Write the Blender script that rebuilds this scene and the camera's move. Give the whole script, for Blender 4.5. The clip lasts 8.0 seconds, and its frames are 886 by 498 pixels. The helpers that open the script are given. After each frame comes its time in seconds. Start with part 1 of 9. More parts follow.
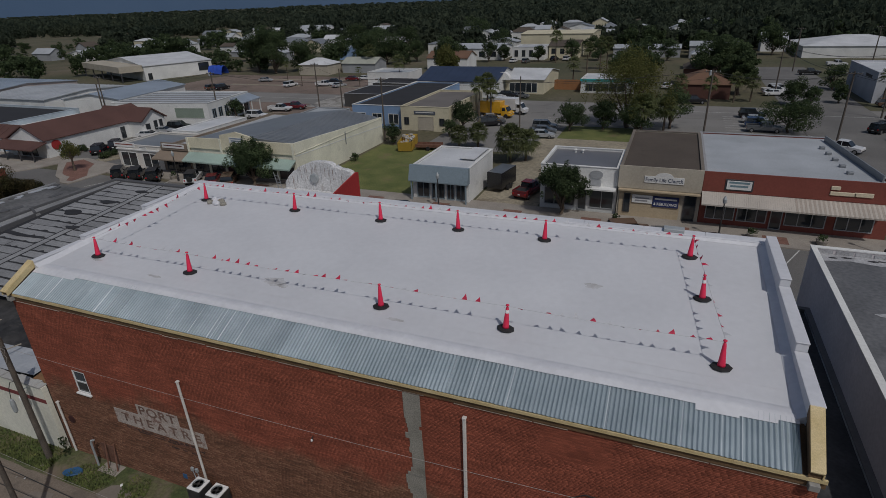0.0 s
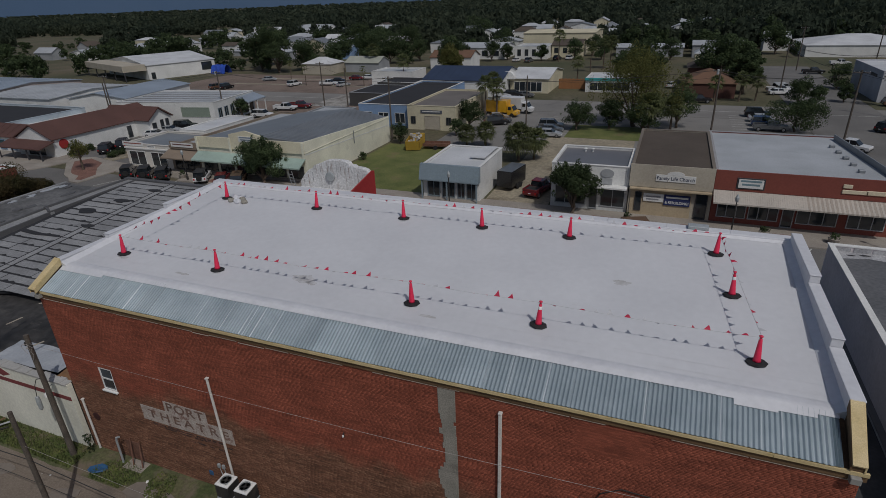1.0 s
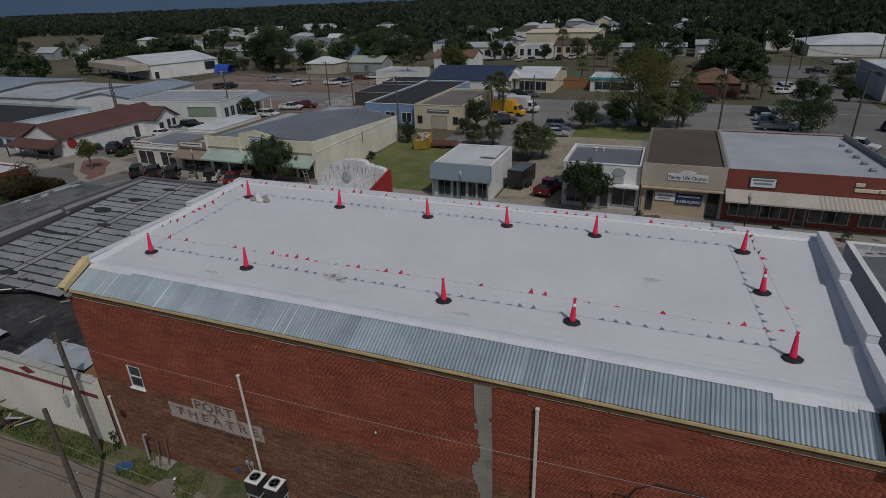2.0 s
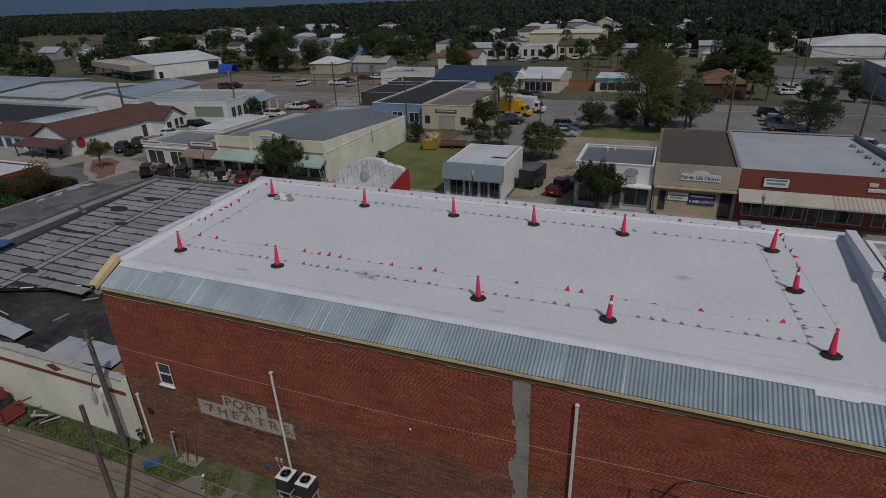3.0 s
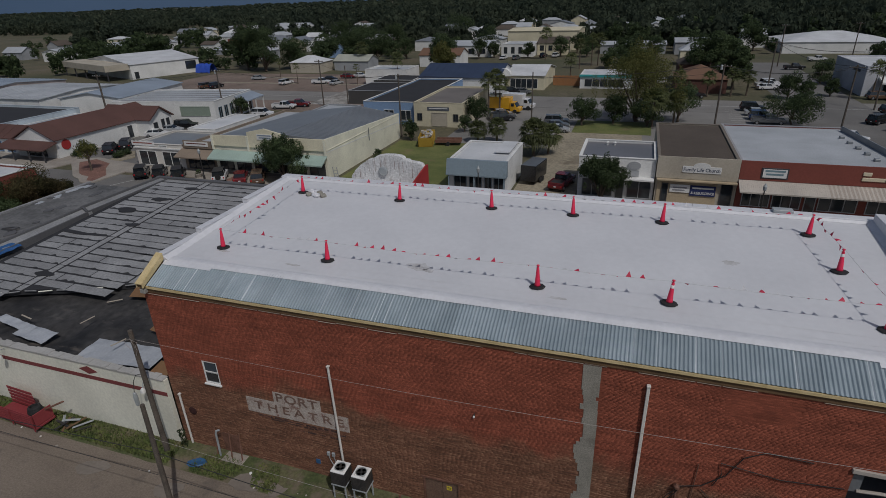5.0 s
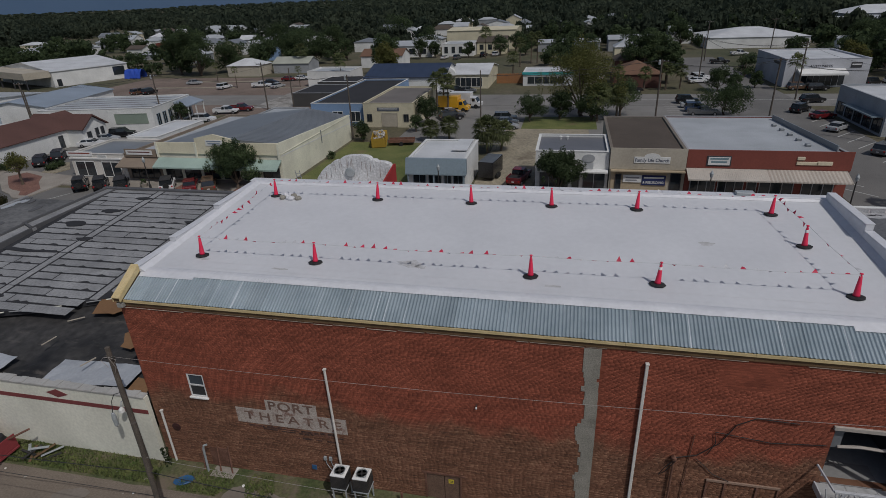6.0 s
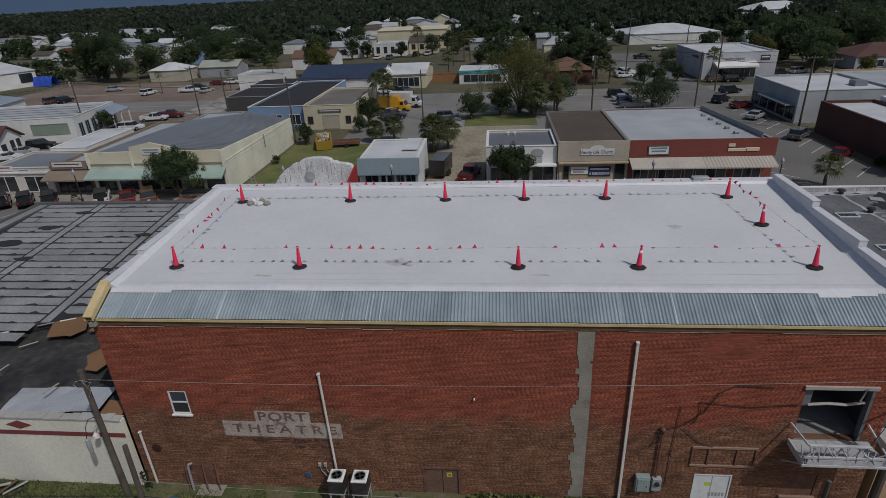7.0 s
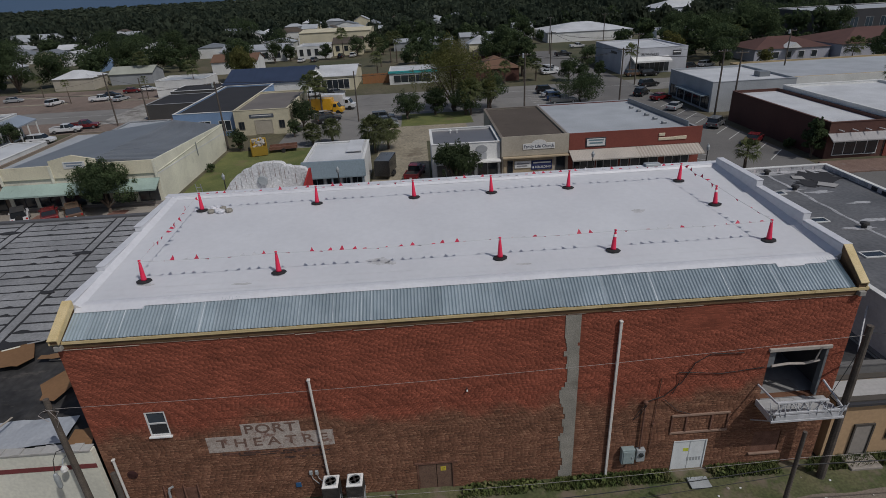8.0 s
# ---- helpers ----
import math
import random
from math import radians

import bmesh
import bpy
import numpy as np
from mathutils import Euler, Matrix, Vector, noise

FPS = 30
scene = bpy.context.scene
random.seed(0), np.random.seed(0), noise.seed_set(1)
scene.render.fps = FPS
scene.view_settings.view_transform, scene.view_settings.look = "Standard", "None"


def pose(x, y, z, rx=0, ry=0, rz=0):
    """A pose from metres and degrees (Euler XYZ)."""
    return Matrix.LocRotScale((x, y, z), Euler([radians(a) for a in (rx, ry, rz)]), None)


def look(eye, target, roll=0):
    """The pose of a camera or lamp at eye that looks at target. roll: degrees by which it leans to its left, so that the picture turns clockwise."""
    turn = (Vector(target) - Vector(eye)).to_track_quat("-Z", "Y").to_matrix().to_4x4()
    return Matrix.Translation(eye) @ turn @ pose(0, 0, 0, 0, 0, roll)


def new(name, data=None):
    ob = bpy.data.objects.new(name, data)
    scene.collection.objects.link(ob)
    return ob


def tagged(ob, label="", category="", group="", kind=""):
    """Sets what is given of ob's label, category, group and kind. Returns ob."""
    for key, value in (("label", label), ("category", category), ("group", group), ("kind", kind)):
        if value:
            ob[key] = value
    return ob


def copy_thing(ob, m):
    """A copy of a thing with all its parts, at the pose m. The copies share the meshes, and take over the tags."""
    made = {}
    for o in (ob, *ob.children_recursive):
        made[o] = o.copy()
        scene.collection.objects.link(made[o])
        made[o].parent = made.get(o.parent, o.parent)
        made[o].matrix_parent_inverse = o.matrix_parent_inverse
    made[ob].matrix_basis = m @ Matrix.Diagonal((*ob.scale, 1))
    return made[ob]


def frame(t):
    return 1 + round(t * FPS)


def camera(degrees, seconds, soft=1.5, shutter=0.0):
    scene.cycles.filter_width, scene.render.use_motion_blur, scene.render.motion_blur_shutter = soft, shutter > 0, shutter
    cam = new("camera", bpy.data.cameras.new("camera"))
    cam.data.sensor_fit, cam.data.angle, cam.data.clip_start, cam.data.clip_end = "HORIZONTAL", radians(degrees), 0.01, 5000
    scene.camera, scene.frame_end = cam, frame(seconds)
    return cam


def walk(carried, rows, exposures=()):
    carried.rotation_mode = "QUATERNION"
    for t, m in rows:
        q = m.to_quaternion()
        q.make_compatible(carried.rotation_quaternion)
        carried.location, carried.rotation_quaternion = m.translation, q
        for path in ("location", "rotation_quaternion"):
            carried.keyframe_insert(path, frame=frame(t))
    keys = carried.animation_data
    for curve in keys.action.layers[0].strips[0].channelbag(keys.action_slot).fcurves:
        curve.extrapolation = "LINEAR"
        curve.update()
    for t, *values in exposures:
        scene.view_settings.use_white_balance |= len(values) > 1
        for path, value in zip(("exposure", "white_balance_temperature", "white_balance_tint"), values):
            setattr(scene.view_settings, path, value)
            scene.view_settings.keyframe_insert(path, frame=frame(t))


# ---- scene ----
cam = camera(77.2, 8.0, soft=0.84)
PATH = [
    (0, (0.686, 0.354, 23.970), (-0.009, 2.038, 23.145), -2.1),
    (0.5, (0.079, 0.018, 23.975), (-0.616, 1.703, 23.150), -2.1),
    (1, (-0.519, -0.315, 23.986), (-1.212, 1.369, 23.159), -2.1),
    (2.5, (-2.459, -1.416, 24.065), (-3.149, 0.269, 23.236), -2.1),
    (3, (-3.177, -1.814, 24.071), (-3.865, -0.129, 23.244), -2.0),
    (3.5, (-3.963, -2.270, 24.093), (-4.649, -0.584, 23.264), -1.9),
    (4, (-4.778, -2.744, 24.082), (-5.462, -1.057, 23.253), -1.9),
    (4.5, (-5.635, -3.180, 24.069), (-6.295, -1.485, 23.239), -1.8),
    (4.7, (-6.014, -3.356, 24.061), (-6.654, -1.654, 23.229), -1.9),
    (5.8, (-8.271, -4.363, 23.986), (-8.732, -2.606, 23.149), -2.3),
    (6, (-8.702, -4.520, 23.979), (-9.116, -2.752, 23.140), -2.4),
    (6.5, (-9.848, -4.913, 24.011), (-10.146, -3.124, 23.168), -2.5),
    (7, (-11.053, -5.226, 24.030), (-11.245, -3.425, 23.182), -2.7),
    (7.5, (-12.285, -5.453, 24.005), (-12.363, -3.644, 23.154), -2.8),
    (8, (-13.547, -5.584, 23.984), (-13.493, -3.777, 23.128), -3.0),
]
walk(cam, [(t, look(eye, target, roll)) for t, eye, target, roll in PATH],
     exposures=[(0, -0.42), (2.5, -0.42), (4.5, -0.38), (6.5, -0.24), (7, -0.22), (8, -0.14)])

# ---- world, sun, exposure ----
world = bpy.data.worlds.new("world")
scene.world = world
world.use_nodes = True
_nt = world.node_tree
_sky = _nt.nodes.new("ShaderNodeTexSky")
_sky.sky_type = "NISHITA"
_sky.sun_disc = False
SUN_TO = Vector((0.55, -0.51, 1.0)).normalized()
_sky.sun_elevation = math.asin(SUN_TO.z)
_sky.sun_rotation = math.atan2(SUN_TO.x, SUN_TO.y)
_sky.air_density, _sky.dust_density, _sky.ozone_density = 0.8, 2.2, 1.2
_nt.links.new(_sky.outputs[0], _nt.nodes["Background"].inputs[0])
_nt.nodes["Background"].inputs[1].default_value = 0.067
_sun = bpy.data.lights.new("sun", "SUN")
_sun.energy, _sun.angle, _sun.color = 1.98, radians(0.53), (0.985, 0.965, 0.945)
new("sun", _sun).matrix_world = look(SUN_TO * 300, (0, 0, 0))

G = 0.8  # level of the street and the town above the alley


# ---- materials ----
MATS = {}


def material(name, c1, c2, scale=1.0, rough=0.8, metal=0.0, bump=0.0, bump_scale=20.0, fine=None, vary=0.0, stain=None, spec=0.5, streak=None, thin=0.0):
    """Two scales of colour variation, fine relief, optional stains or painted glints and a per-object shift."""
    if name in MATS:
        return MATS[name]
    m = bpy.data.materials.new(name)
    m.use_nodes = True
    nt = m.node_tree
    n, ln = nt.nodes, nt.links
    b = n["Principled BSDF"]
    b.inputs["Roughness"].default_value = rough
    b.inputs["Metallic"].default_value = metal
    b.inputs["Specular IOR Level"].default_value = spec
    geo = n.new("ShaderNodeNewGeometry")
    big = n.new("ShaderNodeTexNoise")
    big.inputs["Scale"].default_value = scale
    big.inputs["Detail"].default_value = 6
    ln.new(geo.outputs["Position"], big.inputs["Vector"])
    ramp = n.new("ShaderNodeMix")
    ramp.data_type = "RGBA"
    ramp.inputs[6].default_value, ramp.inputs[7].default_value = (*c1, 1), (*c2, 1)
    mr = n.new("ShaderNodeMapRange")
    mr.inputs[1].default_value, mr.inputs[2].default_value = 0.3, 0.7
    ln.new(big.outputs[0], mr.inputs[0])
    ln.new(mr.outputs[0], ramp.inputs[0])
    col = ramp.outputs[2]
    small = n.new("ShaderNodeTexNoise")
    small.inputs["Scale"].default_value = bump_scale
    small.inputs["Detail"].default_value = 4
    ln.new(geo.outputs["Position"], small.inputs["Vector"])
    f = 0.25 if fine is None else fine
    if f:
        mr2 = n.new("ShaderNodeMapRange")
        mr2.inputs[1].default_value, mr2.inputs[2].default_value = 0.3, 0.7
        mr2.inputs[3].default_value, mr2.inputs[4].default_value = 1 - f, 1 + f
        ln.new(small.outputs[0], mr2.inputs[0])
        mu = n.new("ShaderNodeVectorMath")
        mu.operation = "SCALE"
        ln.new(col, mu.inputs[0])
        ln.new(mr2.outputs[0], mu.inputs["Scale"])
        col = mu.outputs[0]
    if vary:
        oi = n.new("ShaderNodeObjectInfo")
        mr3 = n.new("ShaderNodeMapRange")
        mr3.inputs[3].default_value, mr3.inputs[4].default_value = 1 - vary, 1 + vary
        ln.new(oi.outputs["Random"], mr3.inputs[0])
        mu = n.new("ShaderNodeVectorMath")
        mu.operation = "SCALE"
        ln.new(col, mu.inputs[0])
        ln.new(mr3.outputs[0], mu.inputs["Scale"])
        col = mu.outputs[0]
    if stain:
        sc, thr, amount = stain[1], stain[2], stain[3]
        sn = n.new("ShaderNodeTexNoise")
        sn.inputs["Scale"].default_value = sc
        sn.inputs["Detail"].default_value = 8
        sn.inputs["Roughness"].default_value = 0.65
        vec = geo.outputs["Position"]
        if streak:
            mp = n.new("ShaderNodeMapping")
            mp.inputs["Scale"].default_value = streak
            ln.new(vec, mp.inputs["Vector"])
            vec = mp.outputs[0]
        ln.new(vec, sn.inputs["Vector"])
        sr = n.new("ShaderNodeMapRange")
        sr.inputs[1].default_value, sr.inputs[2].default_value = thr, thr + 0.12
        sr.inputs[4].default_value = amount
        ln.new(sn.outputs[0], sr.inputs[0])
        mx = n.new("ShaderNodeMix")
        mx.data_type = "RGBA"
        mx.inputs[7].default_value = (*stain[0], 1)
        ln.new(sr.outputs[0], mx.inputs[0])
        ln.new(col, mx.inputs[6])
        col = mx.outputs[2]
    ln.new(col, b.inputs["Base Color"])
    if bump:
        bp = n.new("ShaderNodeBump")
        bp.inputs["Strength"].default_value = bump
        bp.inputs["Distance"].default_value = 0.02
        ln.new(small.outputs[0], bp.inputs["Height"])
        ln.new(bp.outputs[0], b.inputs["Normal"])
    if thin:
        # leaves let part of the light through
        tl = n.new("ShaderNodeBsdfTranslucent")
        ln.new(col, tl.inputs["Color"])
        mxs = n.new("ShaderNodeMixShader")
        mxs.inputs[0].default_value = thin
        ln.new(b.outputs[0], mxs.inputs[1])
        ln.new(tl.outputs[0], mxs.inputs[2])
        ln.new(mxs.outputs[0], n["Material Output"].inputs["Surface"])
    MATS[name] = m
    return m


def brick_material(name, island, tone=1.0):
    """Red-stained brick above, bare brown brick below, with soot and a shade for each brick."""
    m = bpy.data.materials.new(name)
    m.use_nodes = True
    nt = m.node_tree
    n, ln = nt.nodes, nt.links
    b = n["Principled BSDF"]
    b.inputs["Roughness"].default_value = 0.9
    b.inputs["Specular IOR Level"].default_value = 0.25
    geo = n.new("ShaderNodeNewGeometry")
    if island:
        rnd = geo.outputs["Random Per Island"]
    else:
        rnd = n.new("ShaderNodeObjectInfo").outputs["Random"]
    red = n.new("ShaderNodeValToRGB")
    red.color_ramp.elements[0].color = (0.15, 0.046, 0.03, 1)
    red.color_ramp.elements[1].color = (0.45, 0.135, 0.082, 1)
    e = red.color_ramp.elements.new(0.55)
    e.color = (0.285, 0.083, 0.05, 1)
    bare = n.new("ShaderNodeValToRGB")
    bare.color_ramp.elements[0].color = (0.07, 0.04, 0.028, 1)
    bare.color_ramp.elements[1].color = (0.385, 0.215, 0.135, 1)
    e = bare.color_ramp.elements.new(0.5)
    e.color = (0.185, 0.085, 0.052, 1)
    # half of the shade runs along the courses
    cmap = n.new("ShaderNodeMapping")
    cmap.inputs["Scale"].default_value = (0.7, 0.0, 14.8)
    ln.new(geo.outputs["Position"], cmap.inputs["Vector"])
    crs = n.new("ShaderNodeTexNoise")
    crs.inputs["Scale"].default_value = 1.0
    crs.inputs["Detail"].default_value = 3
    ln.new(cmap.outputs[0], crs.inputs["Vector"])
    cr = n.new("ShaderNodeMapRange")
    cr.inputs[1].default_value, cr.inputs[2].default_value = 0.22, 0.78
    ln.new(crs.outputs[0], cr.inputs[0])
    both = n.new("ShaderNodeMix")
    both.data_type = "FLOAT"
    both.inputs[0].default_value = 0.6
    ln.new(rnd, both.inputs[2])
    ln.new(cr.outputs[0], both.inputs[3])
    rnd = both.outputs[0]
    ln.new(rnd, red.inputs[0])
    ln.new(rnd, bare.inputs[0])
    sep = n.new("ShaderNodeSeparateXYZ")
    ln.new(geo.outputs["Position"], sep.inputs[0])
    wob = n.new("ShaderNodeTexNoise")
    wob.inputs["Scale"].default_value = 0.35
    wob.inputs["Detail"].default_value = 7
    wob.inputs["Roughness"].default_value = 0.6
    ln.new(geo.outputs["Position"], wob.inputs["Vector"])
    ad = n.new("ShaderNodeMath")
    ad.operation = "MULTIPLY_ADD"
    ad.inputs[1].default_value = 5.0
    ln.new(wob.outputs[0], ad.inputs[0])
    ln.new(sep.outputs["Z"], ad.inputs[2])
    zone = n.new("ShaderNodeMapRange")
    zone.inputs[1].default_value, zone.inputs[2].default_value = 7.2, 8.2
    ln.new(ad.outputs[0], zone.inputs[0])
    mix = n.new("ShaderNodeMix")
    mix.data_type = "RGBA"
    ln.new(zone.outputs[0], mix.inputs[0])
    ln.new(bare.outputs[0], mix.inputs[6])
    ln.new(red.outputs[0], mix.inputs[7])
    soot = n.new("ShaderNodeTexNoise")
    soot.inputs["Scale"].default_value = 0.9
    soot.inputs["Detail"].default_value = 8
    mp = n.new("ShaderNodeMapping")
    mp.inputs["Scale"].default_value = (0.6, 1, 1.6)
    ln.new(geo.outputs["Position"], mp.inputs["Vector"])
    ln.new(mp.outputs[0], soot.inputs["Vector"])
    sr = n.new("ShaderNodeMapRange")
    sr.inputs[1].default_value, sr.inputs[2].default_value = 0.35, 0.7
    sr.inputs[3].default_value, sr.inputs[4].default_value = 0.80 * tone, 1.18 * tone
    ln.new(soot.outputs[0], sr.inputs[0])
    mu = n.new("ShaderNodeVectorMath")
    mu.operation = "SCALE"
    ln.new(mix.outputs[2], mu.inputs[0])
    ln.new(sr.outputs[0], mu.inputs["Scale"])
    ln.new(mu.outputs[0], b.inputs["Base Color"])
    MATS[name] = m
    return m


def glass(name, tint=(0.02, 0.025, 0.03), rough=0.08):
    return material(name, tint, tuple(c * 1.4 for c in tint), 0.7, rough, 0.0, 0, 8, 0.1, spec=0.8)


M_MEMBRANE = material("white_membrane", (0.575, 0.58, 0.60), (0.635, 0.64, 0.66), 0.25, 0.55, bump=0.06, bump_scale=3, fine=0.03, stain=((0.42, 0.40, 0.38), 0.5, 0.66, 0.35))
M_COPING = material("white_coping", (0.58, 0.585, 0.615), (0.65, 0.655, 0.68), 0.6, 0.5, bump=0.08, bump_scale=4, fine=0.05, stain=((0.4, 0.38, 0.36), 1.2, 0.66, 0.4))
# the near-white streaks are sun glints on the ribs, painted into the steel colour
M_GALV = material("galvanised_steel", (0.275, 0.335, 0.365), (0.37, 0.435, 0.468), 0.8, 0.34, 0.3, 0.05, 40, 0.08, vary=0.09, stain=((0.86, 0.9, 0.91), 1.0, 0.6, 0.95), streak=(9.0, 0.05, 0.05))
M_TIMBER = material("new_pine", (0.54, 0.42, 0.21), (0.66, 0.53, 0.30), 2.5, 0.75, bump=0.2, bump_scale=30, fine=0.15)
M_TIMBER_DARK = material("dark_board", (0.10, 0.06, 0.03), (0.17, 0.10, 0.05), 1.5, 0.85, bump=0.2, bump_scale=25)
M_MORTAR_PALE = material("pale_mortar", (0.5, 0.47, 0.42), (0.62, 0.58, 0.53), 3, 0.95, bump=0.3, bump_scale=30)
M_MORTAR_OLD = material("old_mortar", (0.36, 0.29, 0.23), (0.46, 0.38, 0.31), 3, 0.95, bump=0.3, bump_scale=30)
M_CEMENT = material("cement_patch", (0.22, 0.21, 0.18), (0.31, 0.29, 0.25), 1.4, 0.95, bump=0.4, bump_scale=18, stain=((0.13, 0.11, 0.09), 1.0, 0.58, 0.6))
M_BRICK = brick_material("brick_wall", True)
# stained mortar; tone 0.7 paints the shade of deeper joints into it
M_JOINT = brick_material("stained_shaded_joint", True, 0.7)
M_BRICK_ONE = brick_material("brick_single", False)
M_PAINT_WHITE = material("white_paint", (0.66, 0.66, 0.65), (0.78, 0.78, 0.76), 0.8, 0.6, bump=0.05, bump_scale=15, fine=0.06, stain=((0.36, 0.32, 0.28), 0.8, 0.62, 0.45))
M_SIGN_PAINT = material("faded_sign_paint", (0.34, 0.28, 0.24), (0.46, 0.41, 0.37), 2.0, 0.95, bump=0.4, bump_scale=14, fine=0.25, stain=((0.16, 0.06, 0.04), 2.6, 0.54, 0.85))
M_SIGN_DARK = material("faded_letter_paint", (0.12, 0.07, 0.055), (0.21, 0.135, 0.105), 3.0, 0.95, fine=0.3, bump_scale=14)
M_PIPE = material("painted_pipe", (0.58, 0.56, 0.52), (0.68, 0.66, 0.62), 1.5, 0.55, bump_scale=10, fine=0.1)
M_STEEL_DARK = material("dark_steel", (0.03, 0.03, 0.032), (0.06, 0.055, 0.05), 2, 0.6, 0.3, bump_scale=15)
M_STEEL_GREY = material("grey_enamel", (0.30, 0.33, 0.34), (0.40, 0.42, 0.43), 2, 0.45, 0.1, bump_scale=15, fine=0.1)
M_RUST = material("rusted_steel", (0.12, 0.055, 0.035), (0.2, 0.10, 0.07), 3, 0.85, 0.1, 0.2, 25)
M_DOOR_BROWN = material("brown_door_paint", (0.12, 0.07, 0.05), (0.17, 0.105, 0.075), 2, 0.7, bump=0.1, bump_scale=12, stain=((0.05, 0.03, 0.02), 2, 0.6, 0.6))
M_DOOR_WHITE = material("white_door_paint", (0.60, 0.63, 0.63), (0.70, 0.72, 0.72), 2, 0.6, bump_scale=12, fine=0.06, stain=((0.3, 0.25, 0.2), 3, 0.62, 0.5))
M_RUBBER = material("black_rubber", (0.012, 0.012, 0.013), (0.025, 0.025, 0.026), 3, 0.8, bump_scale=20)
M_ORANGE = material("fluorescent_red_plastic", (0.66, 0.018, 0.068), (0.74, 0.026, 0.085), 3, 0.5, bump_scale=10, fine=0.05)
M_FLAG_RED = material("red_pennant", (0.42, 0.016, 0.05), (0.54, 0.026, 0.075), 6, 0.6, fine=0.1, vary=0.15)
M_FLAG_WHITE = material("white_pennant", (0.46, 0.46, 0.48), (0.54, 0.54, 0.56), 6, 0.6, fine=0.05, vary=0.08)
M_CORD = material("white_cord", (0.45, 0.45, 0.46), (0.55, 0.55, 0.56), 3, 0.8, fine=0.05)
M_GLASS = glass("dark_glass")
M_GLASS_BLUE = glass("sky_glass", (0.03, 0.045, 0.06))
# near-black albedo: the darkness of unlit rooms is put into the colour
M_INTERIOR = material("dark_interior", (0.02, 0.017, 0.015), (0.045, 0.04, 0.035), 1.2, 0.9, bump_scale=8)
M_ASPHALT = material("asphalt", (0.12, 0.115, 0.109), (0.17, 0.164, 0.155), 0.12, 0.92, bump=0.25, bump_scale=12, fine=0.18, stain=((0.18, 0.175, 0.165), 0.35, 0.58, 0.5))
M_CARPARK = material("worn_asphalt", (0.165, 0.158, 0.148), (0.225, 0.216, 0.203), 0.1, 0.92, bump=0.25, bump_scale=10, fine=0.18, stain=((0.10, 0.096, 0.09), 0.3, 0.58, 0.6))
M_ALLEY = material("alley_asphalt", (0.15, 0.12, 0.094), (0.215, 0.177, 0.14), 0.22, 0.95, bump=0.3, bump_scale=10, fine=0.2, stain=((0.10, 0.085, 0.072), 0.5, 0.56, 0.7))
M_CONCRETE = material("concrete_paving", (0.25, 0.22, 0.19), (0.33, 0.30, 0.26), 0.4, 0.9, bump=0.15, bump_scale=8, fine=0.12, stain=((0.16, 0.14, 0.12), 0.5, 0.6, 0.5))
M_PAVER = material("red_pavers", (0.165, 0.082, 0.062), (0.225, 0.118, 0.09), 1.5, 0.9, bump=0.2, bump_scale=6)
M_LINE = material("road_paint", (0.42, 0.42, 0.40), (0.55, 0.55, 0.53), 2, 0.8, fine=0.2, bump_scale=5)
M_GROUND = material("sandy_grass", (0.055, 0.062, 0.028), (0.12, 0.10, 0.062), 0.035, 0.97, bump=0.3, bump_scale=2.0, fine=0.25, stain=((0.16, 0.13, 0.10), 0.06, 0.58, 0.7))
M_DIRT = material("bare_dirt", (0.235, 0.205, 0.15), (0.32, 0.28, 0.205), 0.2, 0.97, bump=0.3, bump_scale=3, stain=((0.11, 0.085, 0.06), 0.25, 0.55, 0.7))
M_LOT = material("worn_lot", (0.15, 0.112, 0.09), (0.22, 0.168, 0.138), 0.09, 0.97, bump=0.3, bump_scale=3, stain=((0.075, 0.065, 0.055), 0.12, 0.55, 0.7))
M_LAWN = material("lawn", (0.08, 0.103, 0.026), (0.15, 0.158, 0.05), 0.35, 0.97, bump=0.4, bump_scale=6, fine=0.3, stain=((0.17, 0.125, 0.07), 0.3, 0.56, 0.6))
M_GRASS = material("grass_blades", (0.05, 0.08, 0.018), (0.125, 0.14, 0.04), 1.2, 0.9, fine=0.3, bump_scale=4, stain=((0.17, 0.135, 0.07), 0.9, 0.55, 0.7))
M_BARK = material("bark", (0.075, 0.055, 0.04), (0.13, 0.10, 0.075), 2, 0.95, bump=0.4, bump_scale=14)
M_POLE = material("weathered_pole", (0.065, 0.054, 0.045), (0.12, 0.10, 0.082), 1.5, 0.95, bump=0.3, bump_scale=16)
M_LEAF = material("dark_foliage", (0.046, 0.069, 0.036), (0.1, 0.135, 0.062), 0.5, 0.85, fine=0.3, bump_scale=2.5, vary=0.2, spec=0.12, thin=0.48)
M_LEAF_LIGHT = material("yellow_green_foliage", (0.10, 0.115, 0.034), (0.19, 0.18, 0.06), 0.4, 0.8, fine=0.35, bump_scale=2.0, vary=0.15, spec=0.25, thin=0.48)
M_LEAF_RED = material("russet_foliage", (0.05, 0.055, 0.024), (0.115, 0.085, 0.042), 0.5, 0.85, fine=0.35, bump_scale=2.5, vary=0.15, spec=0.2, thin=0.48)
M_PALM = material("palm_fronds", (0.07, 0.09, 0.03), (0.13, 0.145, 0.055), 0.6, 0.7, fine=0.3, bump_scale=3, vary=0.2, thin=0.48)
M_WOODS = material("far_foliage", (0.045, 0.062, 0.046), (0.082, 0.098, 0.064), 0.015, 0.95, fine=0.22, bump_scale=0.16, spec=0.03, thin=0.48)
M_WIRE = material("cable", (0.018, 0.018, 0.018), (0.03, 0.03, 0.03), 3, 0.7)
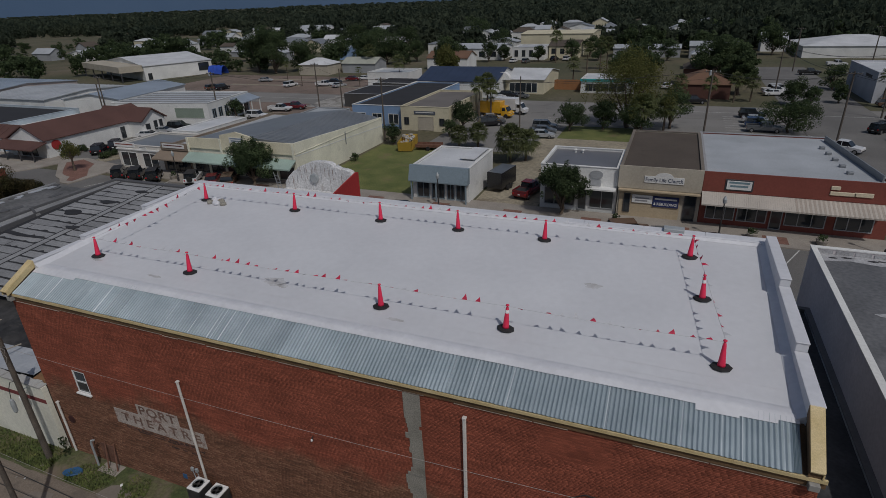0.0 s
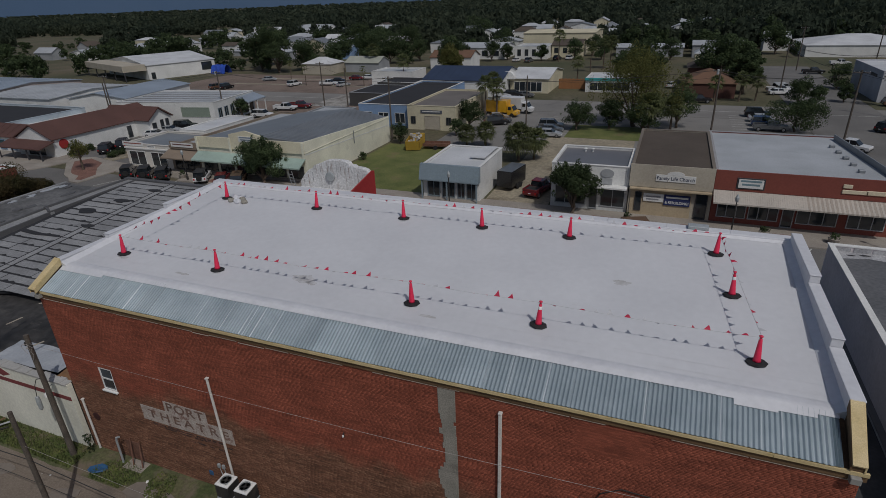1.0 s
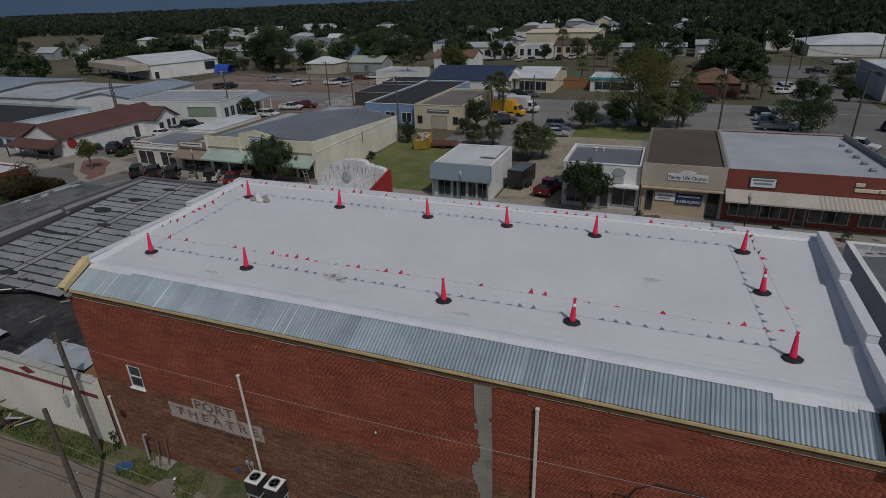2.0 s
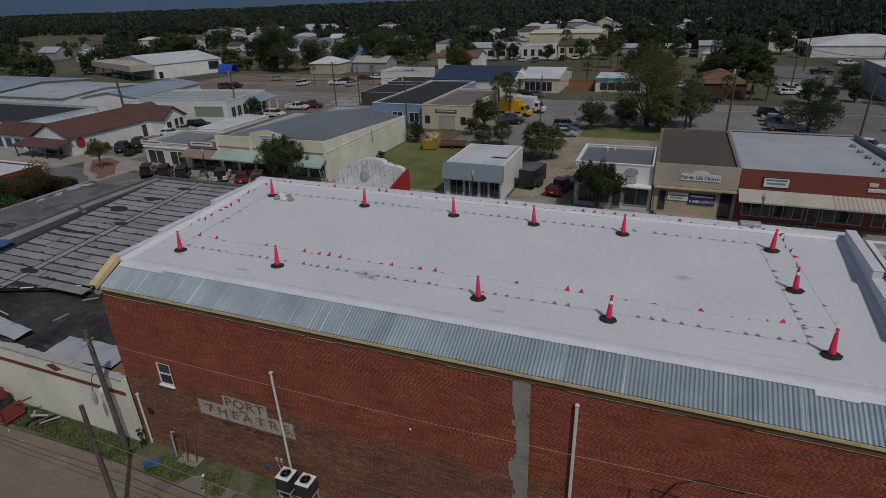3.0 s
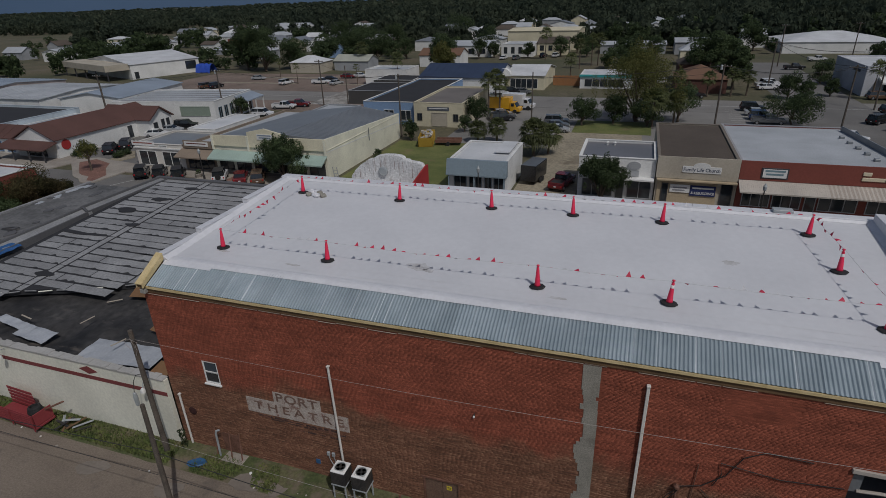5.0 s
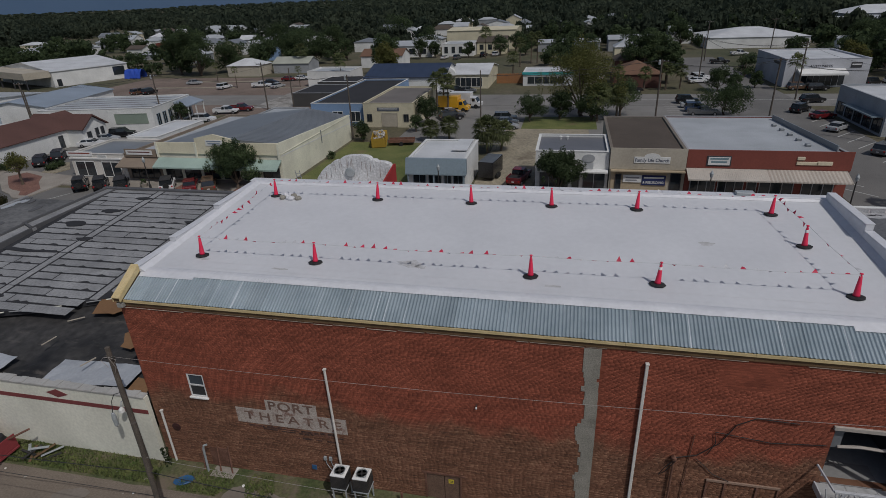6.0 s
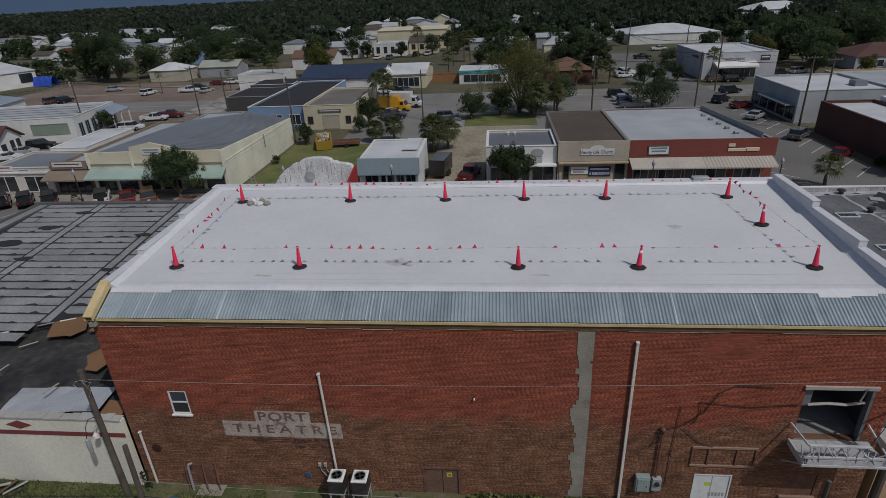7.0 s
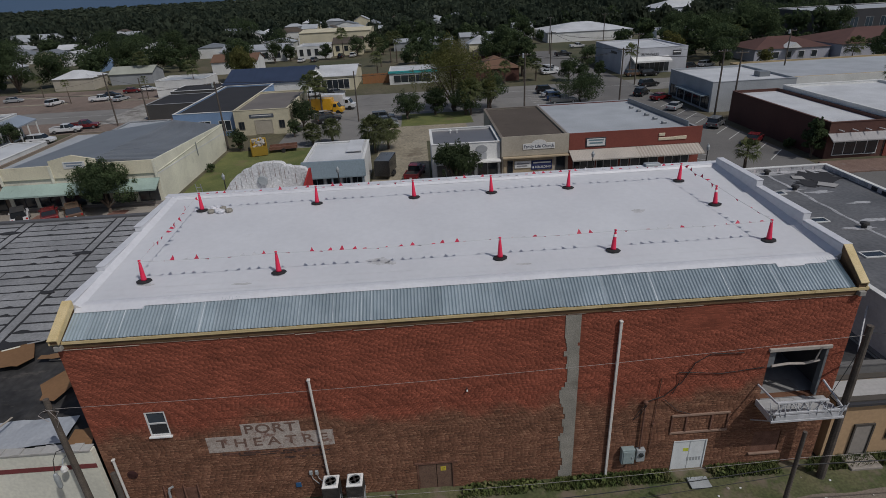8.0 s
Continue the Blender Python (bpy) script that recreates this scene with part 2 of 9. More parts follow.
M_WIRE_PALE = material("aluminium_cable", (0.30, 0.27, 0.25), (0.38, 0.35, 0.33), 3, 0.6)
M_BACK = material("distant_cloud", (0.085, 0.14, 0.235), (0.11, 0.17, 0.27), 0.0012, 1.0, fine=0.0, spec=0.0)


def painted(name, c, rough=0.8, dirt=0.4, scale=0.25, spec=0.4, metal=0.0):
    """Weathered paint or render of one colour."""
    lo = tuple(v * 0.86 for v in c)
    hi = tuple(min(v * 1.1, 0.85) for v in c)
    return material(name, lo, hi, scale, rough, metal, 0.1, 6, 0.08, stain=(tuple(v * 0.5 for v in c), 0.35, 0.6, dirt), spec=spec)


# ---- mesh helpers ----
BASE = {}


def thing(name, at, label, category, group="", kind="", turn=0.0):
    ob = new(name)
    ob.matrix_basis = pose(*at, 0, 0, turn)
    BASE[ob.name] = Vector(at)
    return tagged(ob, label, category, group, kind)


def part(name, bm, mat, parent=None, label="", world=False, smooth=False):
    """Links a bmesh as one mesh object under a thing or part. world: its vertices are in world coordinates."""
    me = bpy.data.meshes.new(name)
    if world and parent is not None:
        root = parent
        while root.parent is not None:
            root = root.parent
        bmesh.ops.translate(bm, verts=bm.verts, vec=-BASE[root.name])
    bm.normal_update()
    bm.to_mesh(me)
    bm.free()
    mats = mat if isinstance(mat, (list, tuple)) else [mat]
    for k in mats:
        me.materials.append(k)
    if smooth:
        me.polygons.foreach_set("use_smooth", [True] * len(me.polygons))
    ob = new(name, me)
    ob.parent = parent
    if label:
        ob["label"] = label
    return ob


def box(bm, x0, x1, y0, y1, z0, z1, mat=0):
    vs = [bm.verts.new(p) for p in ((x0, y0, z0), (x1, y0, z0), (x1, y1, z0), (x0, y1, z0), (x0, y0, z1), (x1, y0, z1), (x1, y1, z1), (x0, y1, z1))]
    for f in ((3, 2, 1, 0), (4, 5, 6, 7), (0, 1, 5, 4), (1, 2, 6, 5), (2, 3, 7, 6), (3, 0, 4, 7)):
        bm.faces.new([vs[i] for i in f]).material_index = mat
    return bm


def boxes(*specs):
    bm = bmesh.new()
    for s in specs:
        box(bm, *s)
    return bm


def soft(bm, width=0.01, seg=1):
    """Rounds all edges a little."""
    bmesh.ops.bevel(bm, geom=list(bm.edges), offset=width, segments=seg, affect="EDGES", profile=0.6)
    return bm


def prism(bm, pts, axis, a, b, mat=0):
    """Extrudes a polygon of 2D points along an axis from a to b. axis y: points are (x, z); axis x: (y, z); axis z: (x, y)."""
    def at(p, v):
        return {"x": (v, p[0], p[1]), "y": (p[0], v, p[1]), "z": (p[0], p[1], v)}[axis]
    lo = [bm.verts.new(at(p, a)) for p in pts]
    hi = [bm.verts.new(at(p, b)) for p in pts]
    k = len(pts)
    fs = [bm.faces.new(lo[::-1]), bm.faces.new(hi)]
    for i in range(k):
        fs.append(bm.faces.new((lo[i], lo[(i + 1) % k], hi[(i + 1) % k], hi[i])))
    for f in fs:
        f.material_index = mat
    bmesh.ops.recalc_face_normals(bm, faces=fs)
    return bm


def tube(bm, pts, radius, seg=8, mat=0, radius_end=None):
    """A round bar through the points."""
    pts = [Vector(p) for p in pts]
    rings = []
    n = len(pts)
    for i, p in enumerate(pts):
        d = (pts[min(i + 1, n - 1)] - pts[max(i - 1, 0)]).normalized()
        q = d.to_track_quat("Z", "Y")
        r = radius if radius_end is None else radius + (radius_end - radius) * i / max(n - 1, 1)
        rings.append([bm.verts.new(p + q @ Vector((r * math.cos(2 * math.pi * k / seg), r * math.sin(2 * math.pi * k / seg), 0))) for k in range(seg)])
    for a, b in zip(rings, rings[1:]):
        for k in range(seg):
            bm.faces.new((a[k], a[(k + 1) % seg], b[(k + 1) % seg], b[k])).material_index = mat
    bm.faces.new(rings[0][::-1]).material_index = mat
    bm.faces.new(rings[-1]).material_index = mat
    return bm


def lathe(bm, profile, seg=16, mat=0, centre=(0, 0, 0)):
    """Turns a profile of (radius, z) round the upright axis."""
    c = Vector(centre)
    rings = []
    for r, z in profile:
        rings.append([bm.verts.new(c + Vector((r * math.cos(2 * math.pi * k / seg), r * math.sin(2 * math.pi * k / seg), z))) for k in range(seg)])
    for a, b in zip(rings, rings[1:]):
        for k in range(seg):
            bm.faces.new((a[k], a[(k + 1) % seg], b[(k + 1) % seg], b[k])).material_index = mat
    bm.faces.new(rings[0][::-1]).material_index = mat
    bm.faces.new(rings[-1]).material_index = mat
    return bm


def words(name, text, size, mat, parent, m, label="", width=None, space=1.0, bold=0.012):
    """Lettering as a thin mesh, in the built-in font, lying in the local xy plane of the pose m."""
    cu = bpy.data.curves.new(name, "FONT")
    cu.offset, cu.space_character = bold * size, space
    cu.body, cu.size, cu.extrude, cu.align_x, cu.align_y = text, size, 0.004, "CENTER", "CENTER"
    tmp = bpy.data.objects.new(name, cu)
    scene.collection.objects.link(tmp)
    me = bpy.data.meshes.new_from_object(tmp)
    bpy.data.objects.remove(tmp)
    me.materials.clear()
    me.materials.append(mat)
    if width:
        xs = [v.co.x for v in me.vertices]
        k = width / (max(xs) - min(xs))
        me.transform(Matrix.Diagonal((k, 1, 1, 1)))
    ob = new(name, me)
    ob.parent = parent
    ob.matrix_basis = m
    if label:
        ob["label"] = label
    return ob


def level(y):
    """The ground rises from the alley to the street."""
    k = min(max((y - 31.0) / 8.0, 0.0), 1.0)
    return G * k * k * (3 - 2 * k)


# ---- ground ----
_ys = [-3000, -400, -100, -30, 0, 10, 20, 30] + [31 + i for i in range(10)] + [50, 60, 80, 120, 200, 400, 1000, 4500]
_xs = [-4500, -1000, -300, -100, -50, 0, 50, 100, 300, 1000, 4500]
_me = bpy.data.meshes.new("ground")
_me.from_pydata([(x, y, level(y) - 0.02) for y in _ys for x in _xs], [],
                [(j * len(_xs) + i, j * len(_xs) + i + 1, (j + 1) * len(_xs) + i + 1, (j + 1) * len(_xs) + i) for j in range(len(_ys) - 1) for i in range(len(_xs) - 1)])
_me.materials.append(M_GROUND)
tagged(new("ground", _me), "sandy ground with patchy grass reaching the horizon", "ground", kind="structure")


def slab(name, x0, x1, y0, y1, z, thick, mat, label, category):
    """A flat piece of road or paving with its own thickness."""
    ob = part(name, boxes((x0, x1, y0, y1, z - thick, z)), mat)
    return tagged(ob, label, category, kind="structure")


slab("alley", -400, 300, 5.6, 13.55, 0.012, 0.2, M_ALLEY, "worn brown-grey asphalt alley with patches", "alley")
slab("main_street", -400, 300, 41.0, 57.6, G + 0.004, 0.1, M_ASPHALT, "grey asphalt street with angled parking", "street")
slab("street_apron", -30.6, 10.8, 30.2, 37.0, G + 0.13, 1.0, M_CONCRETE, "pale concrete pavement before the theatre", "pavement")
slab("far_pavement", -66, 22.5, 57.6, 62.2, G + 0.14, 0.2, M_CONCRETE, "tan concrete pavement with a kerb", "pavement")
slab("corner_pavement", 38, 120, 57.6, 62.2, G + 0.14, 0.2, material("brown_pavers", (0.15, 0.095, 0.075), (0.21, 0.14, 0.11), 0.8, 0.92, bump=0.2, bump_scale=6, fine=0.2, stain=((0.24, 0.21, 0.18), 0.5, 0.58, 0.6)), "brown paver pavement with a kerb", "pavement")
slab("west_pavement", -79.6, -66, 58.6, 62.2, G + 0.14, 0.2, M_CONCRETE, "tan concrete pavement at a corner", "pavement")
slab("cross_street_east", 22.8, 37.6, 57.7, 206, G + 0.008, 0.1, M_ASPHALT, "asphalt side street with parking bays", "street")
slab("cross_street_west", -97.5, -80.6, 61.2, 100, G + 0.006, 0.1, M_ASPHALT, "asphalt side street by the corner house", "street")
def paved(name, pts, z, mat, label):
    """A paved patch of any outline."""
    bm = bmesh.new()
    prism(bm, pts, "z", z - 0.2, z)
    return tagged(part(name, bm, mat), label, "pavement", kind="structure")


paved("hall_pavement", [(-126, 52.4), (-97.4, 53.8), (-95.4, 54.8), (-94.2, 56.6), (-93.4, 58.8), (-92.9, 60.4), (-94.6, 62.8), (-97.4, 70), (-126, 70)], G + 0.14, M_CONCRETE, "tan concrete pavement before the hall")
paved("corner_pavement", [(-92.85, 60.36), (-88.6, 57.0), (-86.4, 55.2), (-85.2, 54.5), (-83.8, 54.0), (-82.0, 52.7), (-80.0, 52.5), (-79.66, 58.6), (-79.66, 62.2), (-86.0, 63.4), (-91.3, 64.4), (-94.5, 62.76)], G + 0.143, M_CONCRETE, "tan concrete corner with a rounded kerb")
paved("paver_corner", [(-92.0, 61.2), (-88.4, 58.0), (-86.2, 56.2), (-85.0, 55.6), (-83.2, 55.2), (-81.8, 53.6), (-80.6, 53.6), (-81.0, 56.4), (-84.2, 59.2), (-86.2, 61.8), (-90.8, 63.4)], G + 0.152, M_PAVER, "brown-red brick pavers at the street corner")
paved("planting_bed", [(-88.4, 63.7), (-86.2, 63.3), (-85.2, 66.0), (-88.6, 69.4), (-90.0, 68.6)], G + 0.16, M_DIRT, "dark planting bed beside the side street")
slab("second_street", -400, 300, 120.0, 134.0, G + 0.003, 0.1, M_CARPARK, "wide grey asphalt road behind the shops", "street")
slab("car_park", -38, 22.7, 86, 119.8, G + 0.01, 0.1, M_CARPARK, "grey asphalt car park behind the shops", "car park")
slab("vacant_lot", -128, -64, 108, 119.8, G + 0.012, 0.1, M_LOT, "worn brown lot with parked cars", "lot")
slab("far_vacant_lot", -150, -64, 134.2, 168, G + 0.012, 0.1, M_LOT, "worn brown lot beyond the road", "lot")
slab("ruined_floor", -82.5, -72.6, 116, 138.5, G + 0.05, 0.1, material("broken_concrete", (0.20, 0.19, 0.175), (0.36, 0.345, 0.32), 0.35, 0.95, bump=0.3, bump_scale=3, fine=0.25, stain=((0.11, 0.095, 0.08), 0.4, 0.52, 0.8)), "pale broken concrete floor of a lost building", "floor")
slab("grass_plot", -45.4, -28.6, 62.3, 86.0, G + 0.012, 0.1, M_LAWN, "overgrown grass plot between shops", "lawn")
slab("dirt_drive", -20.4, -12.6, 62.3, 85.8, G + 0.014, 0.1, M_DIRT, "bare dirt drive between shops", "drive")
slab("dirt_yard", -19.6, -5.0, 85.81, 97.3, G + 0.022, 0.1, M_DIRT, "bare dirt yard behind the shops", "yard")
slab("park_lawn", -17, -3.5, 97.4, 108, G + 0.03, 0.1, M_LAWN, "green lawn island in the car park", "lawn")
slab("side_yard", 6.5, 10.8, 14.2, 30.1, 0.02, 0.2, material("wet_tar", (0.025, 0.025, 0.026), (0.06, 0.06, 0.062), 0.6, 0.7, bump=0.2, bump_scale=6), "black tarred passage between buildings", "passage")
for _i in range(9):
    slab("paver_inset", 11 - 9 * _i, 13.2 - 9 * _i, 58.3, 60.2, G + 0.146, 0.02, M_PAVER, "square of red brick pavers in the pavement", "paving")
_bm = bmesh.new()
for _i in range(24):
    _x = 20 - 4.2 * _i
    prism(_bm, [(_x, 52.4), (_x + 0.12, 52.4), (_x + 2.4, 57.5), (_x + 2.28, 57.5)], "z", G + 0.006, G + 0.012)
    prism(_bm, [(_x, 41.2), (_x + 0.12, 41.2), (_x - 2.3, 46.4), (_x - 2.42, 46.4)], "z", G + 0.006, G + 0.012)
tagged(part("street_marking", _bm, M_LINE), "faded white angled parking lines", "road marking", kind="structure")
_bm = bmesh.new()
for _i in range(12):
    _y = 64.6 + 3.66 * _i
    prism(_bm, [(33.3, _y), (37.3, _y + 4.2), (37.3, _y + 4.4), (33.3, _y + 0.2)], "z", G + 0.01, G + 0.016)
    prism(_bm, [(26.6, _y), (22.9, _y + 3.9), (22.9, _y + 4.1), (26.6, _y + 0.2)], "z", G + 0.01, G + 0.016)
tagged(part("side_street_marking", _bm, M_LINE), "white angled parking lines on the side street", "road marking", kind="structure")
for _x in (-25, -1):
    slab("centre_line", _x * 8, _x * 8 + 160, 126.9, 127.05, G + 0.009, 0.01, M_LINE, "pale centre line of the road", "road marking")

_bm = bmesh.new()
for _i in range(12):
    for _xa, _ya in ((-22.2, 92.0), (10.6, 100.0)):
        box(_bm, _xa, _xa + 5.0, _ya + 2.6 * _i * 0.8, _ya + 2.6 * _i * 0.8 + 0.1, G + 0.012, G + 0.016)
tagged(part("bay_marking", _bm, M_LINE), "white parking bay lines in the car park", "road marking", kind="structure")
for _i, (_x, _y, _w) in enumerate(((-118, 146, 26), (-86, 146, 18), (-112, 158, 30), (-80, 156, 12), (-112, 113.5, 16))):
    slab("lot_island", _x - _w / 2, _x + _w / 2, _y, _y + 1.4, G + 0.14, 0.15, M_DIRT, "raised planting strip between parking rows", "kerb island")
    slab("lot_kerb", _x - _w / 2 - 0.15, _x + _w / 2 + 0.15, _y - 0.16, _y - 0.004, G + 0.16, 0.17, M_CONCRETE, "pale concrete kerb of a planting strip", "kerb")

# distant cloud bank behind the woods
_bm = bmesh.new()
_ring = []
for _i in range(41):
    _a = radians(20 + 140 * _i / 40)
    _ring.append((_bm.verts.new((3800 * math.cos(_a), 3800 * math.sin(_a), -20)), _bm.verts.new((3800 * math.cos(_a), 3800 * math.sin(_a), 420))))
for _p, _q in zip(_ring, _ring[1:]):
    _bm.faces.new((_q[0], _p[0], _p[1], _q[1]))
tagged(part("backdrop", _bm, M_BACK), "dark blue-grey cloud along the horizon", "sky", kind="structure")

# ---- the theatre ----
WX0, WX1, WY, WT = -30.2, 6.25, 15.56, 10.57   # brick back wall: ends, face, top
THEATRE = thing("theatre_building", (-12, 22, 0), "two-storey red brick theatre with a white membrane roof", "building")


def roof_z(y):
    return 11.67 + 0.064 * (y - 18.9)


# openings in the back wall: x0, x1, z0, z1
HOLES = {"window": (-27.5, -26.53, 4.98, 6.42), "door": (-14.85, -12.95, 0.0, 1.84), "white_door": (-1.45, 0.32, 0.03, 2.07), "bay": (2.55, 5.42, 4.55, 7.42), "small_door": (2.75, 4.2, 0.9, 2.3)}
HX = sorted({WX0, WX1, *[h[0] for h in HOLES.values()], *[h[1] for h in HOLES.values()]})
HZ = sorted({-0.3, WT, *[h[2] for h in HOLES.values()], *[h[3] for h in HOLES.values()]})
_bm = bmesh.new()
for _a, _b in zip(HX, HX[1:]):
    _z = None
    for _c, _d in zip(HZ, HZ[1:]):
        _mx, _mz = (_a + _b) / 2, (_c + _d) / 2
        if not any(h[0] < _mx < h[1] and h[2] < _mz < h[3] for h in HOLES.values()):
            box(_bm, _a, _b, WY + 0.012, WY + 0.33, _c, _d)
bmesh.ops.remove_doubles(_bm, verts=_bm.verts, dist=1e-4)
WALL_BACK = part("back_wall", _bm, M_JOINT, THEATRE, "red brick wall, bare and brown towards the ground", world=True)

part("side_wall", boxes((WX0, WX0 + 0.33, WY + 0.34, 29.7, -0.3, 11.3)), M_PAINT_WHITE, THEATRE, world=True)
part("side_wall", boxes((WX1 - 0.33, WX1, WY + 0.34, 29.7, -0.3, 11.3)), painted("dark_render", (0.12, 0.11, 0.11)), THEATRE, world=True)
part("front_wall", boxes((WX0, WX1, 29.36, 29.7, 0.3, 11.9)), M_PAINT_WHITE, THEATRE, world=True)
part("inner_floor", boxes((WX0 + 0.34, WX1 - 0.34, WY + 0.35, 29.3, 4.2, 4.45)), painted("worn_floor", (0.34, 0.34, 0.34)), THEATRE, world=True)
# partitions in the near-black room colour, so the bay reads as unlit
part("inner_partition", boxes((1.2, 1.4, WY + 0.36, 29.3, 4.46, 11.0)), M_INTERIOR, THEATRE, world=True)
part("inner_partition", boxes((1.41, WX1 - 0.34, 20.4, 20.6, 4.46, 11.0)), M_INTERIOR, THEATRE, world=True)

# roof deck and membrane
_bm = bmesh.new()
_n = 40
_rows = [17.0 + (29.2 - 17.0) * j / 14 for j in range(15)]
_vs = {}
for _j, _y in enumerate(_rows):
    for _i in range(_n + 1):
        _x = -29.9 + (5.85 + 29.9) * _i / _n
        _vs[_i, _j] = _bm.verts.new((_x, _y, roof_z(_y) + 0.012 * noise.noise((_x * 0.35, _y * 0.5, 3))))
for _j in range(14):
    for _i in range(_n):
        _bm.faces.new((_vs[_i, _j], _vs[_i + 1, _j], _vs[_i + 1, _j + 1], _vs[_i, _j + 1]))
_top = list(_bm.faces)
_ext = bmesh.ops.extrude_face_region(_bm, geom=_top)
bmesh.ops.translate(_bm, verts=[g for g in _ext["geom"] if isinstance(g, bmesh.types.BMVert)], vec=(0, 0, -0.3))
bmesh.ops.recalc_face_normals(_bm, faces=_bm.faces)
ROOF = part("roof", _bm, M_MEMBRANE, THEATRE, "clean white single-ply membrane roof", world=True, smooth=False)
# welded seams of the membrane
for _y in (17.75, 18.3):
    _bm = bmesh.new()
    prism(_bm, [(_y, roof_z(_y) + 0.006), (_y + 0.09, roof_z(_y + 0.09) + 0.002), (_y + 0.09, roof_z(_y + 0.09) + 0.008), (_y, roof_z(_y) + 0.007)], "x", -29.7, 5.7)
    part("membrane_seam", _bm, M_MEMBRANE, ROOF, world=True)

# the edge roll where the membrane laps over the metal; the eave runs from EY0, EZ0 up to EY1, EZ1
EY0, EZ0, EY1, EZ1 = 15.47, 10.735, 17.05, 11.50
_bm = bmesh.new()
_prev = None
_xs = sorted([-29.7 + 35.4 * i / 72 for i in range(73)] + [-26.605, -26.595, 2.695, 2.705, 3.995, 4.005, 5.095, 5.105])
for _x in _xs:
    _k = noise.noise((_x * 0.9, 2.2, 0))
    _front = 16.84 + 0.012 * _k
    if _x < -26.6:
        _front -= 0.14
    elif _x > 2.7:
        _front -= 0.19 if _x < 4.0 else 0.12 if _x < 5.1 else 0.0
    _z = roof_z(17.2)
    _ring = [_bm.verts.new(p) for p in ((_x, 17.5, _z + 0.022), (_x, 17.34, _z + 0.05 + 0.012 * _k), (_x, 17.14, _z + 0.05 + 0.01 * _k), (_x, 17.04, _z + 0.03), (_x, _front, EZ0 + (_front - EY0) * (EZ1 - EZ0) / (EY1 - EY0) + 0.096))]
    if _prev:
        for _a, _b, _c, _d in zip(_prev, _prev[1:], _ring[1:], _ring):
            _bm.faces.new((_a, _b, _c, _d))
    _prev = _ring
_bm.normal_update()
_ext = bmesh.ops.solidify(_bm, geom=list(_bm.faces), thickness=0.012)
bmesh.ops.recalc_face_normals(_bm, faces=_bm.faces)
part("membrane_edge", _bm, M_COPING, THEATRE, "uneven white membrane lapped over the metal", world=True)

# parapets, stepped down towards the alley
STEPS = ((24.4, 29.15, 12.86), (20.0, 24.4, 12.52), (16.95, 20.0, 12.17))
STEPS_WEST = ((24.4, 29.15, 12.4), (20.0, 24.4, 12.1), (16.95, 20.0, 11.84))


def parapet(x0, x1, side, steps):
    for y0, y1, z in steps:
        bm = bmesh.new()
        cant = 0.3 * side
        xi = x0 if side < 0 else x1
        # an upstand with a cant strip on the roof side and a rounded coping
        prof = [(x0, 11.2), (x1, 11.2), (x1, z - 0.12), (x1, z), (x0, z), (x0, z - 0.12)]
        prism(bm, prof, "y", y0, y1 - 0.004)
        part("parapet", soft(bm, 0.025), M_COPING, THEATRE, world=True)
        bm = boxes((x0 - 0.02, x1 + 0.02, y0 - 0.02, y1 - 0.03, z + 0.004, z + 0.05))
        part("coping", soft(bm, 0.03, 2), M_COPING, THEATRE, world=True)
        bm = bmesh.new()
        prism(bm, [(xi, roof_z(y0) + 0.01), (xi + cant, roof_z(y0) + 0.01), (xi, roof_z(y0) + 0.2)] if side > 0 else [(xi + cant, roof_z(y0) + 0.01), (xi, roof_z(y0) + 0.01), (xi, roof_z(y0) + 0.2)], "y", y0, y1)
        for v in bm.verts:
            v.co.z += roof_z(v.co.y) - roof_z(y0)
        part("cant_strip", bm, M_COPING, THEATRE, world=True)


parapet(5.85, 6.26, -1, STEPS)
parapet(-30.17, -29.75, 1, STEPS_WEST)
_bm = boxes((-30.25, 6.22, 29.15, 29.72, 11.2, 12.44))
part("front_parapet", soft(_bm, 0.03), M_COPING, THEATRE, "long white-wrapped parapet on the street side", world=True)
for _i in range(12):
    _x = -30.3 + 36.56 * _i / 12
    part("coping", soft(boxes((_x, _x + 3.042, 29.09, 29.78, 12.444, 12.51)), 0.03, 2), M_COPING, THEATRE, world=True)
_bm = bmesh.new()
prism(_bm, [(29.15, roof_z(29.1) + 0.01), (28.97, roof_z(29.0) + 0.01), (29.15, roof_z(29.1) + 0.2)], "x", -29.7, 5.7)
part("cant_strip", _bm, M_COPING, THEATRE, world=True)
_bm = boxes((1.2, 2.2, 29.2, 29.7, 12.515, 12.69))
part("roof_vent", soft(_bm, 0.02), M_STEEL_GREY, THEATRE, world=True)

